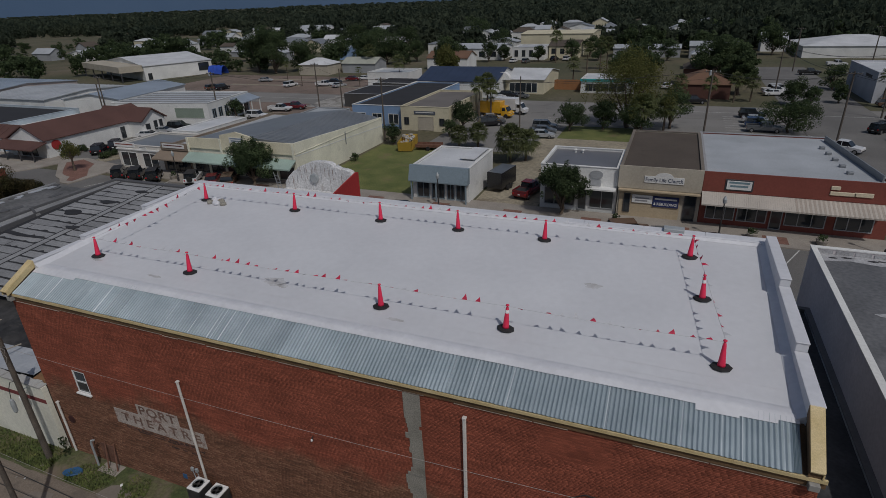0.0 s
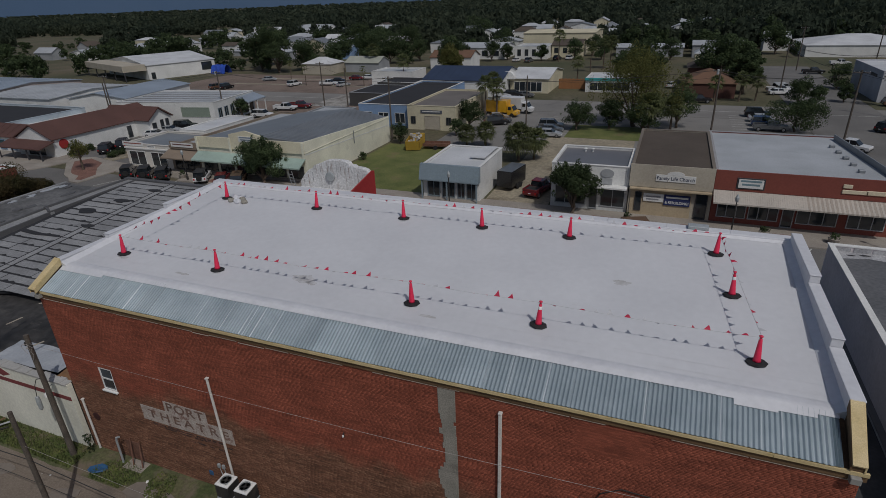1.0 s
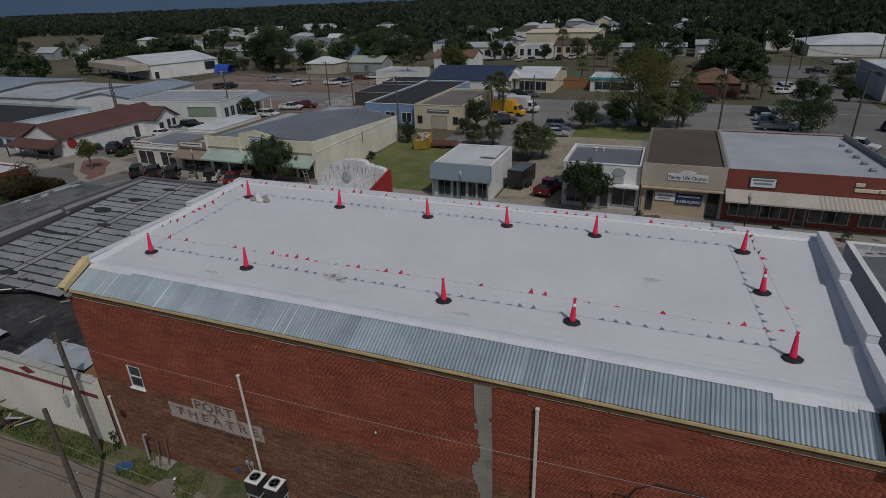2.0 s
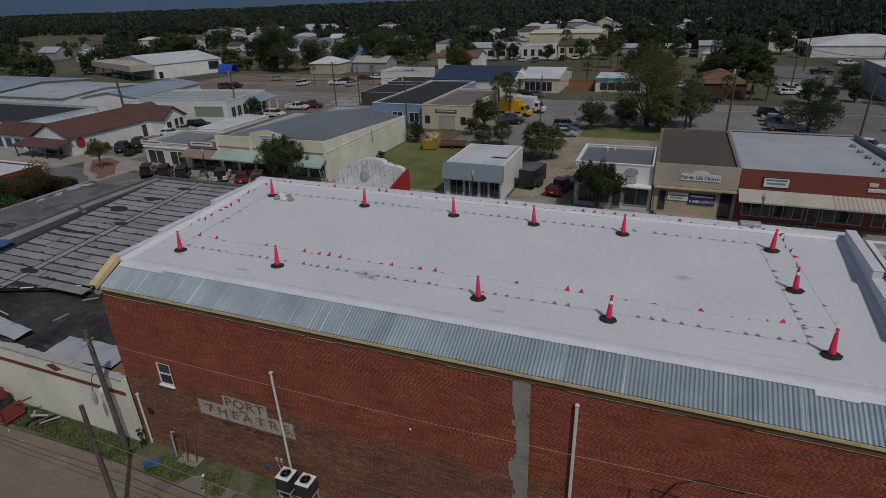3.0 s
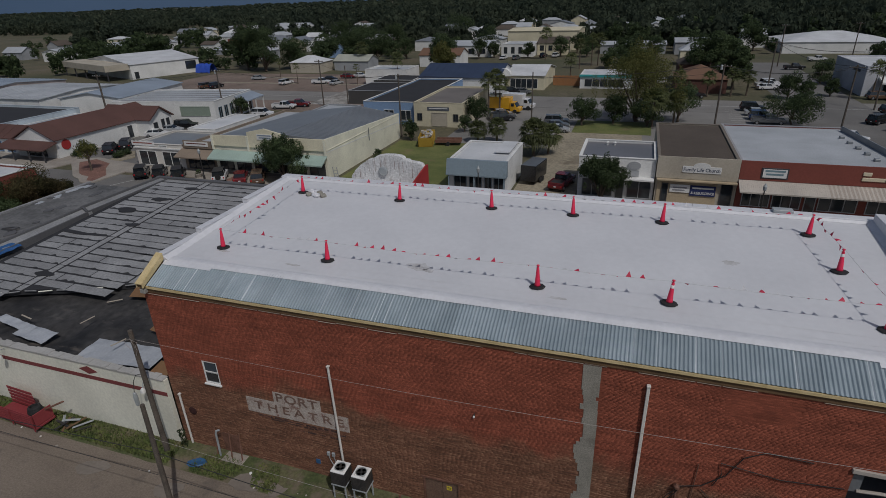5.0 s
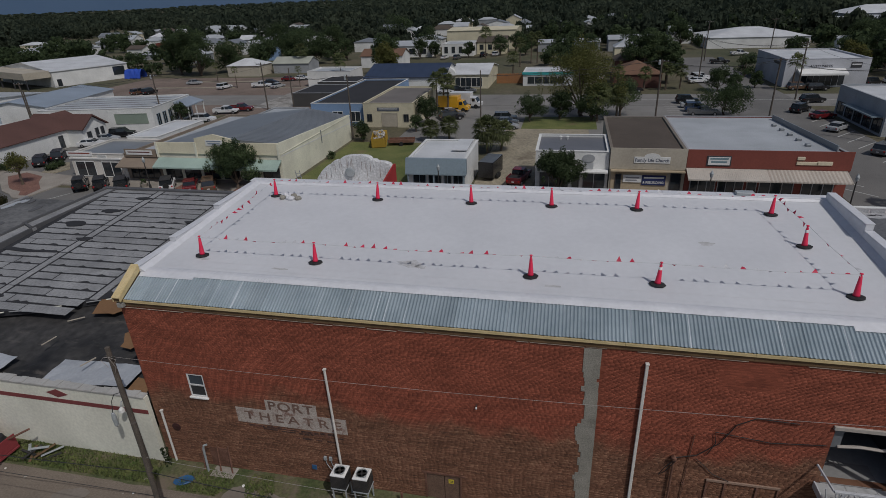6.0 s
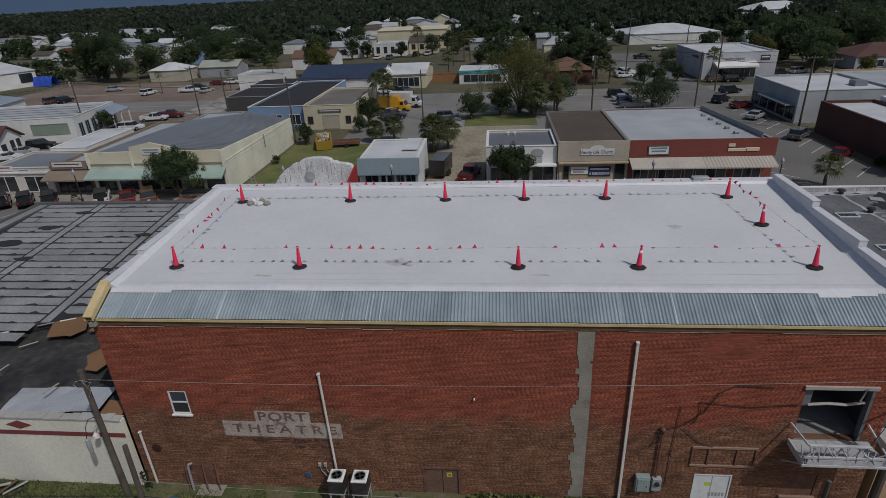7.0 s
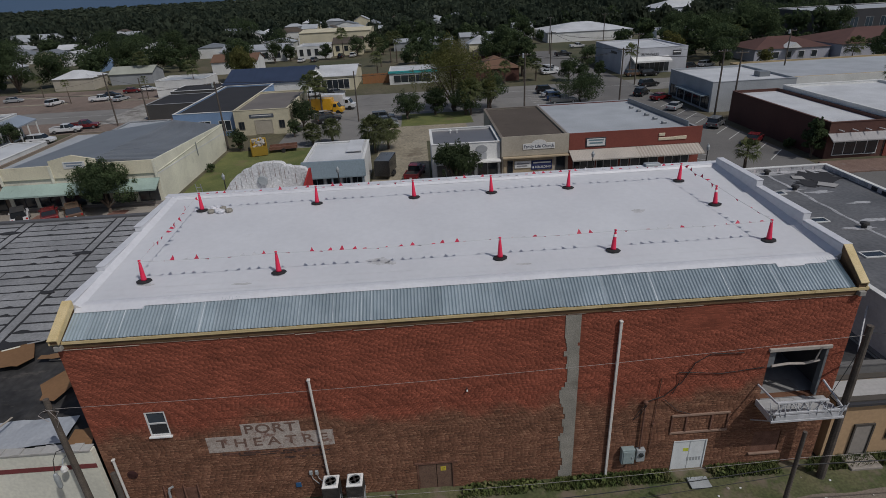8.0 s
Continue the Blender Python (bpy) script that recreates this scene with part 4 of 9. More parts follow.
part("cable_loop", _bm, M_WIRE, _t)
_t = thing("wall_conduit", (-2.75, WY - 0.05, 1.3), "thin dark conduit running up the brick wall", "conduit")
_bm = bmesh.new()
tube(_bm, [(0, 0, 0), (0.02, 0, 2.2), (0.12, 0, 5.0)], 0.02, 6)
part("conduit", _bm, M_RUST, _t)
part("bracket", boxes((-0.05, 0.09, -0.03, 0.045, 2.1, 2.16)), M_RUST, _t)


def cable(name, pts, r, mat, label, sag=0.0, seg=14):
    """A cable through the points; with two points it sags between them."""
    if sag:
        a, b = Vector(pts[0]), Vector(pts[1])
        pts = [a.lerp(b, k / seg) - Vector((0, 0, sag * 4 * (k / seg) * (1 - k / seg))) for k in range(seg + 1)]
    bm = bmesh.new()
    tube(bm, pts, r, 5)
    return tagged(part(name, bm, mat), label, "cable")


cable("wall_cable", [(-3.3, WY - 0.16, 5.0), (-2.4, WY - 0.06, 5.2), (-1.6, WY - 0.06, 6.0), (-1.1, WY - 0.06, 7.1), (-0.4, WY - 0.06, 7.55), (1.2, WY - 0.06, 7.5)], 0.022, M_WIRE, "black cable looping up the brick wall")
cable("wall_cable", [(-2.0, WY - 0.06, 5.3), (-1.75, WY - 0.06, 6.0), (-1.85, WY - 0.06, 6.6), (0.3, WY - 0.06, 6.35), (2.4, WY - 0.06, 6.55)], 0.02, M_WIRE, "black cable along the brick wall")
cable("wall_cable", [(-2.4, WY - 0.05, 5.0), (-1.6, WY - 0.05, 4.2), (-0.9, WY - 0.05, 3.9)], 0.016, M_WIRE, "thin black cable on the brick wall")

# wall lamp
_t = thing("wall_lamp", (-12.12, WY - 0.05, 6.35), "tiny white lamp bracket on the brick wall", "lamp")
part("bracket", boxes((-0.02, 0.02, -0.02, 0.045, 0, 0.22)), M_STEEL_DARK, _t)
_bm = bmesh.new()
lathe(_bm, [(0.012, 0.16), (0.04, 0.14), (0.045, 0.06), (0.02, 0.04)], 10, centre=(0, -0.06, 0))
part("bulb_cover", _bm, M_PAINT_WHITE, _t)

# round vent
_t = thing("wall_vent", (-29.05, WY - 0.01, 2.6), "round rusty vent cover on the brick wall", "vent")
_bm = bmesh.new()
lathe(_bm, [(0.26, 0), (0.26, 0.03), (0.2, 0.05), (0.05, 0.06)], 18)
bmesh.ops.rotate(_bm, verts=_bm.verts, cent=(0, 0, 0), matrix=Matrix.Rotation(radians(90), 3, "X"))
part("cover", _bm, painted("maroon_iron", (0.05, 0.018, 0.016)), _t)
for _k in range(4):
    part("slat", boxes((-0.17, 0.17, -0.07, -0.05, -0.13 + 0.08 * _k, -0.1 + 0.08 * _k)), painted("maroon_iron", (0.05, 0.018, 0.016)), _t)

# old gas pipe frame by the blocked cellar door
_t = thing("pipe_frame", (-27.0, 15.1, 0.0), "bent grey pipe with rusty side rails", "pipe")
_bm = bmesh.new()
tube(_bm, [(-0.35, 0, 0), (-0.3, 0, 1.7), (-0.22, 0, 1.95), (-0.05, 0.05, 2.0)], 0.06, 8)
part("pipe", _bm, M_STEEL_GREY, _t)
for _x in (-0.75, 0.25, 0.95):
    _bm = bmesh.new()
    tube(_bm, [(_x + 0.2, 0.0, 0.0), (_x, 0.4, 1.7)], 0.04, 6)
    part("rail", _bm, M_RUST, _t)
part("step", soft(boxes((-0.1, 1.3, -0.3, 0.42, -0.02, 0.1)), 0.02), M_CONCRETE, _t)
part("cellar_door", boxes((-27.3, -26.1, WY - 0.02, WY + 0.02, 0.1, 1.45)), M_RUST, WALL_BACK, world=True)
_bm = bmesh.new()
lathe(_bm, [(0.0, 0.02), (0.5, 0.02), (0.58, 0.12), (0.52, 0.16), (0.2, 0.1)], 9)
for _v in _bm.verts:
    _v.co.y *= 0.6
    _v.co.z += 0.04 * math.sin(7 * _v.co.x)
tagged(part("crumpled_tarp", _bm, painted("blue_plastic", (0.03, 0.10, 0.22), 0.5)), "crumpled blue plastic sheet lying on grass", "tarp").matrix_basis = pose(-28.3, 14.2, 0.0, 0, 0, 20)
_bm = boxes((-0.14, 0.14, -0.02, 0.02, 0, 0.32))
tagged(part("blue_cloth", soft(_bm, 0.015), painted("blue_plastic", (0.03, 0.10, 0.22), 0.5)), "blue cloth hanging on the brick wall", "cloth").matrix_basis = pose(-21.0, WY - 0.03, 0.9, 0, 0, 0)
tagged(part("short_post", soft(boxes((-0.05, 0.05, -0.05, 0.05, 0, 0.75)), 0.01), M_RUST), "short rusty post beside the wall", "post").matrix_basis = pose(-16.0, 15.0, 0)

# ---- cones and pennants on the roof ----
CONES = ((-27.42, 18.9), (-20.9, 18.9), (-10.01, 18.9), (-4.36, 18.9), (3.53, 18.9), (2.98, 23.35), (2.48, 27.03), (-4.55, 27.03), (-9.37, 27.03), (-14.19, 27.03), (-20.2, 27.03), (-27.23, 27.03))


def cone():
    t = thing("traffic_cone", (0, 0, 0), "tall slim red-orange cone on a black rubber base", "traffic cone", group="cones round the roof edge")
    bm = bmesh.new()
    lathe(bm, [(0.3, 0.0), (0.315, 0.025), (0.3, 0.06), (0.18, 0.085), (0.145, 0.09)], 8)
    for v in bm.verts:
        v.co.x *= 1.2
    part("base", bm, M_RUBBER, t, "heavy black rubber base")
    bm = bmesh.new()
    lathe(bm, [(0.145, 0.095), (0.13, 0.16), (0.06, 0.98), (0.05, 1.0), (0.042, 1.02)], 16)
    part("body", bm, M_ORANGE, t, smooth=True)
    bm = bmesh.new()
    lathe(bm, [(0.04, 1.024), (0.035, 1.06), (0.07, 1.075), (0.07, 1.12), (0.03, 1.14)], 12)
    part("loop", bm, M_ORANGE, t, smooth=True)
    bm = bmesh.new()
    tube(bm, [(0.0, 0, 1.07), (-0.06, -0.05, 1.1), (-0.08, -0.1, 1.0)], 0.012, 5)
    part("knot", bm, M_CORD, t)
    return t


_first = None
_rng = random.Random(5)
for _k, (_x, _y) in enumerate(CONES):
    _m = pose(_x, _y, roof_z(_y) + 0.01, -_rng.uniform(1, 4), _rng.uniform(-3, 3), _rng.uniform(-14, 14))
    if _first is None:
        _first = cone()
        _first.matrix_basis = _m
    else:
        _ob = copy_thing(_first, _m)
        if _k in (3, 5):
            _bm = bmesh.new()
            lathe(_bm, [(0.081, 0.76), (0.081, 0.77), (0.069, 0.9), (0.066, 0.9)], 14)
            part("collar", _bm, M_PAINT_WHITE, _ob, "white reflective collar", smooth=True)

_flags = []
for _v in range(6):
    _rng = random.Random(50 + _v)
    _lean, _l = _rng.uniform(-0.06, 0.06), _rng.uniform(0.21, 0.29)
    _b1, _b2 = _rng.uniform(-0.05, 0.05), _rng.uniform(-0.1, 0.08)
    _bm = bmesh.new()
    _p = [_bm.verts.new(q) for q in ((-0.125, 0, 0), (0.125, 0, 0), (0.065 + _lean * 0.5, _l * 0.5, _b1), (-0.06 + _lean * 0.5, _l * 0.5, _b1 * 0.4), (_lean, _l, _b2))]
    _bm.faces.new((_p[0], _p[1], _p[2], _p[3]))
    _bm.faces.new((_p[3], _p[2], _p[4]))
    _bm.normal_update()
    bmesh.ops.solidify(_bm, geom=list(_bm.faces), thickness=0.003)
    _pair = []
    for _mt in (M_FLAG_RED, M_FLAG_WHITE):
        _me = bpy.data.meshes.new("pennant")
        _bm.to_mesh(_me)
        _me.materials.append(_mt)
        _pair.append(_me)
    _bm.free()
    _flags.append(_pair)
_rng = random.Random(9)
for _k in range(12):
    _a, _b = CONES[_k], CONES[(_k + 1) % 12]
    _pa, _pb = Vector((*_a, roof_z(_a[1]) + 1.09)), Vector((*_b, roof_z(_b[1]) + 1.09))
    _len = (_pb - _pa).length
    _mid = (_pa + _pb) / 2
    _t = thing("pennant_line", (_mid.x, _mid.y, _mid.z - 1.09), "cord with red and white pennants strung between cones", "pennants", group="pennant lines")
    _sag = 0.008 * _len
    _f = lambda u: _pa.lerp(_pb, u) - Vector((0, 0, _sag * 4 * u * (1 - u)))
    _bm = bmesh.new()
    tube(_bm, [_f(i / 16) for i in range(17)], 0.009, 4)
    part("cord", _bm, M_CORD, _t, world=True)
    _n = int(_len / 0.53)
    _c = (_pb - _pa).normalized()
    if abs(_c.x) > abs(_c.y) and _c.x < 0:
        _c = -_c
    for _i in range(1, _n):
        if _rng.random() < 0.05:
            continue
        # the wind carries each pennant away from its cord, a little above or below level
        _el, _az = radians(_rng.uniform(-35, 42)), radians(70 + _rng.uniform(-32, 32))
        _w = Vector((math.cos(_az) * math.cos(_el), math.sin(_az) * math.cos(_el), math.sin(_el)))
        _w = (_w - _c * _w.dot(_c)).normalized()
        _m = Matrix((_c, _w, _c.cross(_w))).transposed().to_4x4()
        _ob = new("pennant", _rng.choice(_flags)[1 if _rng.random() < 0.14 else 0])
        _ob.parent = _t
        _ob.matrix_basis = Matrix.Translation(_f(_i / _n + _rng.uniform(-0.012, 0.012)) - BASE[_t.name]) @ _m

# scuffed and dirty spots on the membrane
M_SMUDGE = material("scuffed_membrane", (0.40, 0.39, 0.385), (0.56, 0.56, 0.57), 2.2, 0.7, fine=0.1, bump_scale=9)
_rng = random.Random(29)
for _x, _y, _w, _d in ((-16.1, 19.4, 0.7, 0.4), (-15.4, 19.2, 0.3, 0.2), (-1.5, 23.2, 0.4, 0.3), (-9.0, 18.2, 0.5, 0.12), (3.6, 19.0, 0.35, 0.1), (-22.5, 18.1, 0.6, 0.1), (-27.2, 18.6, 0.4, 0.12)):
    _bm = bmesh.new()
    prism(_bm, [(_x + _w * math.cos(radians(a)) * _rng.uniform(0.5, 1.2), _y + _d * math.sin(radians(a)) * _rng.uniform(0.5, 1.2)) for a in range(0, 360, 20)], "z", 0, 0.004)
    for _q in _bm.verts:
        _q.co.z += roof_z(_q.co.y) + 0.002
    part("scuff", _bm, M_SMUDGE, ROOF, world=True)

# pile of membrane scraps by a corner cone
_rng = random.Random(14)
for _k in range(7):
    _bm = bmesh.new()
    lathe(_bm, [(0.05, 0.0), (0.2, 0.0), (0.22, 0.1), (0.16, 0.2), (0.08, 0.16)], 9)
    for _v in _bm.verts:
        _v.co += Vector((0.06 * noise.noise(_v.co * 7 + Vector((_k, 0, 0))), 0.06 * noise.noise(_v.co * 6), 0.0))
    _ob = part("membrane_roll", _bm, M_COPING if _k % 3 else M_CEMENT)
    tagged(_ob, "crumpled roll of leftover roofing membrane", "roofing scrap", group="scraps on the roof")
    _x, _y = -26.5 + 0.32 * (_k % 4) + _rng.uniform(-0.1, 0.1), 26.6 + 0.45 * (_k // 4) + _rng.uniform(-0.1, 0.1)
    _ob.matrix_basis = pose(_x, _y, roof_z(_y) + 0.01, 0, 0, 60 * _k)

# ---- neighbouring and town buildings ----
def opening(parent, side, a0, a1, z0, z1, at, frame_mat, pane=M_GLASS, bars=0, name="window", sill=False):
    """A framed, recessed pane on the face of a wall. side: s, e or w, the way it faces; at: the wall's face."""
    def bx(u0, u1, d0, d1, w0, w1):
        if side == "s":
            return (u0, u1, at - d1, at - d0, w0, w1)
        if side == "e":
            return (at + d0, at + d1, u0, u1, w0, w1)
        return (at - d1, at - d0, u0, u1, w0, w1)
    f = 0.09
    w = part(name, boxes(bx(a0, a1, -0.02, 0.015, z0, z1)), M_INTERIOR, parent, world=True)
    sp = [bx(a0, a0 + f, 0.016, 0.09, z0, z1), bx(a1 - f, a1, 0.016, 0.09, z0, z1), bx(a0 + f, a1 - f, 0.016, 0.09, z1 - f, z1), bx(a0 + f, a1 - f, 0.016, 0.09, z0, z0 + f)]
    for k in range(bars):
        u = a0 + (a1 - a0) * (k + 1) / (bars + 1)
        sp.append(bx(u - 0.04, u + 0.04, 0.016, 0.08, z0 + f, z1 - f))
    part("frame", boxes(*sp), frame_mat, w, world=True)
    for k in range(bars + 1):
        u0 = a0 + (a1 - a0) * k / (bars + 1) + 0.05
        u1 = a0 + (a1 - a0) * (k + 1) / (bars + 1) - 0.05
        part("pane", boxes(bx(u0, u1, 0.02, 0.035, z0 + f, z1 - f)), pane, w, world=True)
    if sill:
        part("sill", boxes(bx(a0 - 0.08, a1 + 0.08, 0.0, 0.16, z0 - 0.12, z0 - 0.004)), frame_mat, w, world=True)
    return w


FOOT = []


def block(label, x0, x1, y0, y1, top, wall, roof, para=0.35, kind="flat", ridge=1.5, name="shop_building", cap=None, over=0.3, base=G, category="building", turn=0.0):
    """A building with four walls and a roof: flat behind a parapet, gabled along x or y, or hipped."""
    t = thing(name, ((x0 + x1) / 2, (y0 + y1) / 2, base), label, category, turn=turn)
    FOOT.append((x0, x1, y0, y1))
    th = 0.25
    hi = top if kind == "flat" else top - 0.02
    part("wall", boxes((x0, x1, y0, y0 + th, base - 0.2, hi)), wall, t, world=True)
    part("wall", boxes((x0, x1, y1 - th, y1, base - 0.2, hi)), wall, t, world=True)
    part("wall", boxes((x0, x0 + th, y0 + th + 0.003, y1 - th - 0.003, base - 0.2, hi)), wall, t, world=True)
    part("wall", boxes((x1 - th, x1, y0 + th + 0.003, y1 - th - 0.003, base - 0.2, hi)), wall, t, world=True)
    if kind == "flat":
        part("roof", boxes((x0 + th + 0.01, x1 - th - 0.01, y0 + th + 0.01, y1 - th - 0.01, top - para - 0.3, top - para)), roof, t, world=True)
        bm = boxes((x0 - 0.06, x1 + 0.06, y0 - 0.06, y0 + th + 0.04, top + 0.004, top + 0.08), (x0 - 0.06, x1 + 0.06, y1 - th - 0.04, y1 + 0.06, top + 0.004, top + 0.08),
                   (x0 - 0.06, x0 + th + 0.04, y0 + th + 0.05, y1 - th - 0.05, top + 0.004, top + 0.08), (x1 - th - 0.04, x1 + 0.06, y0 + th + 0.05, y1 - th - 0.05, top + 0.004, top + 0.08))
        part("coping", bm, cap or wall, t, world=True)
    else:
        bm = bmesh.new()
        o = over
        if kind == "gable_y":
            xm = (x0 + x1) / 2
            prism(bm, [(x0 - o, top - 0.02), (xm, top + ridge), (x1 + o, top - 0.02), (x1 + o, top + 0.12), (xm, top + ridge + 0.16), (x0 - o, top + 0.12)], "y", y0 - o, y1 + o)
            part("roof", bm, roof, t, world=True)
            for ya, yb in ((y0 + 0.02, y0 + th), (y1 - th, y1 - 0.02)):
                bm = bmesh.new()
                prism(bm, [(x0 + 0.02, top - 0.02), (x1 - 0.02, top - 0.02), (xm, top + ridge - 0.02)], "y", ya, yb)
                part("gable", bm, wall, t, world=True)
        elif kind == "gable_x":
            ym = (y0 + y1) / 2
            prism(bm, [(y0 - o, top - 0.02), (ym, top + ridge), (y1 + o, top - 0.02), (y1 + o, top + 0.12), (ym, top + ridge + 0.16), (y0 - o, top + 0.12)], "x", x0 - o, x1 + o)
            part("roof", bm, roof, t, world=True)
            if name != "house" and y0 < 180:
                for k in range(int((x1 - x0) / 1.9)):
                    xs = x0 + 1.0 + 1.9 * k
                    bm = bmesh.new()
                    prism(bm, [(y0 - o, top + 0.121), (ym, top + ridge + 0.161), (y1 + o, top + 0.121), (y1 + o, top + 0.165), (ym, top + ridge + 0.205), (y0 - o, top + 0.165)], "x", xs, xs + 0.07)
                    part("roof_seam", bm, roof, t, world=True)
            for xa, xb in ((x0 + 0.02, x0 + th), (x1 - th, x1 - 0.02)):
                bm = bmesh.new()
                prism(bm, [(y0 + 0.02, top - 0.02), (y1 - 0.02, top - 0.02), (ym, top + ridge - 0.02)], "x", xa, xb)
                part("gable", bm, wall, t, world=True)
        else:
            d = min(x1 - x0, y1 - y0) / 2
            xa, xb, ya, yb = (x0 + d, x1 - d, (y0 + y1) / 2, (y0 + y1) / 2) if x1 - x0 > y1 - y0 else ((x0 + x1) / 2, (x0 + x1) / 2, y0 + d, y1 - d)
            e = [bm.verts.new(p) for p in ((x0 - o, y0 - o, top), (x1 + o, y0 - o, top), (x1 + o, y1 + o, top), (x0 - o, y1 + o, top))]
            r = [bm.verts.new((xa, ya, top + ridge)), bm.verts.new((xb, yb, top + ridge))]
            if x1 - x0 > y1 - y0:
                fs = ((e[0], e[1], r[1], r[0]), (e[1], e[2], r[1]), (e[2], e[3], r[0], r[1]), (e[3], e[0], r[0]))
            else:
                fs = ((e[0], e[1], r[0]), (e[1], e[2], r[1], r[0]), (e[2], e[3], r[1]), (e[3], e[0], r[0], r[1]))
            for f in fs:
                bm.faces.new(f)
            bm.faces.new(e[::-1])
            part("roof", bm, roof, t, world=True)
    return t


P_CREAM = painted("cream_render", (0.56, 0.51, 0.37))
P_CREAM2 = painted("pale_yellow_render", (0.58, 0.53, 0.38))
P_WHITE = painted("white_render", (0.66, 0.66, 0.64))
P_GREY = painted("grey_render", (0.30, 0.31, 0.32))
P_BLUEGREY = painted("blue_grey_cladding", (0.21, 0.265, 0.30), 0.5)
P_TAN = painted("tan_render", (0.41, 0.37, 0.30))
P_REDBRICK = painted("red_brick_far", (0.20, 0.055, 0.04))
P_DARKBRICK = painted("dark_brick_far", (0.10, 0.045, 0.035))
P_BLUE = painted("light_blue_render", (0.20, 0.30, 0.46))
R_WHITE = painted("white_roof", (0.56, 0.57, 0.58), 0.5)
R_LIGHT = painted("light_grey_roof", (0.38, 0.40, 0.42), 0.6, 0.35)
R_METAL = painted("grey_metal_roof", (0.22, 0.235, 0.25), 0.45, 0.3, 0.15, 0.5, 0.2)
R_BLUEMETAL = painted("blue_grey_metal_roof", (0.32, 0.37, 0.43), 0.45, 0.3, 0.15, 0.5, 0.2)
R_BROWN = painted("brown_gravel_roof", (0.085, 0.068, 0.055), 0.95)
R_DARK = painted("black_roof", (0.03, 0.03, 0.033), 0.85)
R_RED = painted("dark_red_shingles", (0.10, 0.05, 0.042), 0.9)
R_NAVY = painted("navy_metal_roof", (0.035, 0.05, 0.09), 0.5)
R_RUST = painted("rust_shingles", (0.15, 0.085, 0.055), 0.9)
R_TORN = material("weathered_metal_strip", (0.205, 0.207, 0.21), (0.29, 0.292, 0.295), 0.4, 0.7, 0.0, 0.15, 6, 0.18, vary=0.1, stain=((0.12, 0.12, 0.118), 0.5, 0.6, 0.6))
P_MINT = painted("mint_metal", (0.33, 0.43, 0.38), 0.5)
P_ALU = painted("aluminium_frame", (0.35, 0.36, 0.37), 0.4)
P_DARKFRAME = painted("dark_frame", (0.05, 0.05, 0.055), 0.5)


def sign_board(parent, x0, x1, y, z0, z1, mat, label="", bars=2, ink=None, arch=False):
    bm = boxes((x0, x1, y - 0.07, y - 0.01, z0, z1))
    s = part("sign", soft(bm, 0.015), mat, parent, label, world=True)
    if arch:
        bm = bmesh.new()
        xm = (x0 + x1) / 2
        prism(bm, [(xm + 0.9 * math.cos(radians(a)), z1 + 0.004 + 0.42 * math.sin(radians(a))) for a in range(0, 181, 20)], "y", y - 0.07, y - 0.01)
        part("sign_crest", bm, mat, s, world=True)
    h = z1 - z0
    for k in range(bars):
        zz = z1 - h * (k + 0.75) / (bars + 0.5)
        w = (x1 - x0) * (0.36 if k else 0.42)
        xm = (x0 + x1) / 2
        part("sign_bar", boxes((xm - w, xm + w, y - 0.08, y - 0.071, zz, zz + h * 0.22)), ink or P_DARKFRAME, s, world=True)
    return s


# --- across the street: the red shop row
T = block("long single-storey shop row with dark red fascia", 5.0, 21.8, 62.2, 82.3, 6.3, P_REDBRICK, R_LIGHT, 0.12, cap=painted("grey_coping", (0.30, 0.30, 0.31)))
P_STRIPE = painted("striped_awning_pale", (0.46, 0.42, 0.37))
P_STRIPE2 = painted("striped_awning_dark", (0.36, 0.315, 0.27))
for _k in range(84):
    _x = 5.0 + 16.6 * _k / 84
    _bm = bmesh.new()
    prism(_bm, [(62.18, 4.5), (60.1, 3.75), (60.1, 3.6), (60.13, 3.6), (62.18, 4.43)], "x", _x, _x + 16.6 / 84 - 0.008)
    part("awning_panel", _bm, P_STRIPE if _k % 2 == 0 or _k < 42 else P_STRIPE2, T, world=True)
for _a, _b in ((5.6, 8.4), (8.6, 11.4), (13.0, 16.6), (17.4, 20.6)):
    opening(T, "s", _a, _b, 1.5, 3.3, 62.2, P_ALU, bars=2)
opening(T, "s", 11.7, 12.8, 0.95, 3.2, 62.2, P_ALU, name="door")
part("sign_border", soft(boxes((7.05, 9.65, 62.04, 62.095, 4.78, 5.98)), 0.02), P_DARKFRAME, T, world=True)
sign_board(T, 7.2, 9.5, 62.045, 4.92, 5.84, P_WHITE, "white sign board with a dark border", 2, painted("muted_sign_ink", (0.16, 0.24, 0.27)))
for _k, _w in enumerate((0.8, 2.2, 1.6)):
    part("sign_shape", soft(boxes((16.3 + (0, 0.0, 2.0)[_k], 16.3 + (0, 0.0, 2.0)[_k] + _w, 62.0, 62.095, (5.65, 5.1, 5.1)[_k], (6.05, 5.5, 5.55)[_k])), 0.05), painted("cream_letters", (0.6, 0.52, 0.38)), T, world=True)
part("roof_screen", boxes((21.0, 21.15, 64, 81, 6.0, 6.85)), R_METAL, T, world=True)
for _k in range(5):
    part("roof_vent", soft(boxes((18.7 + 0.1 * _k, 19.3 + 0.1 * _k, 66 + 2.6 * _k, 66.45 + 2.6 * _k, 6.182, 6.5)), 0.05), R_METAL, T, world=True)
part("front_parapet", soft(boxes((4.97, 21.86, 62.1, 62.196, 4.52, 6.66)), 0.02), P_REDBRICK, T, world=True)
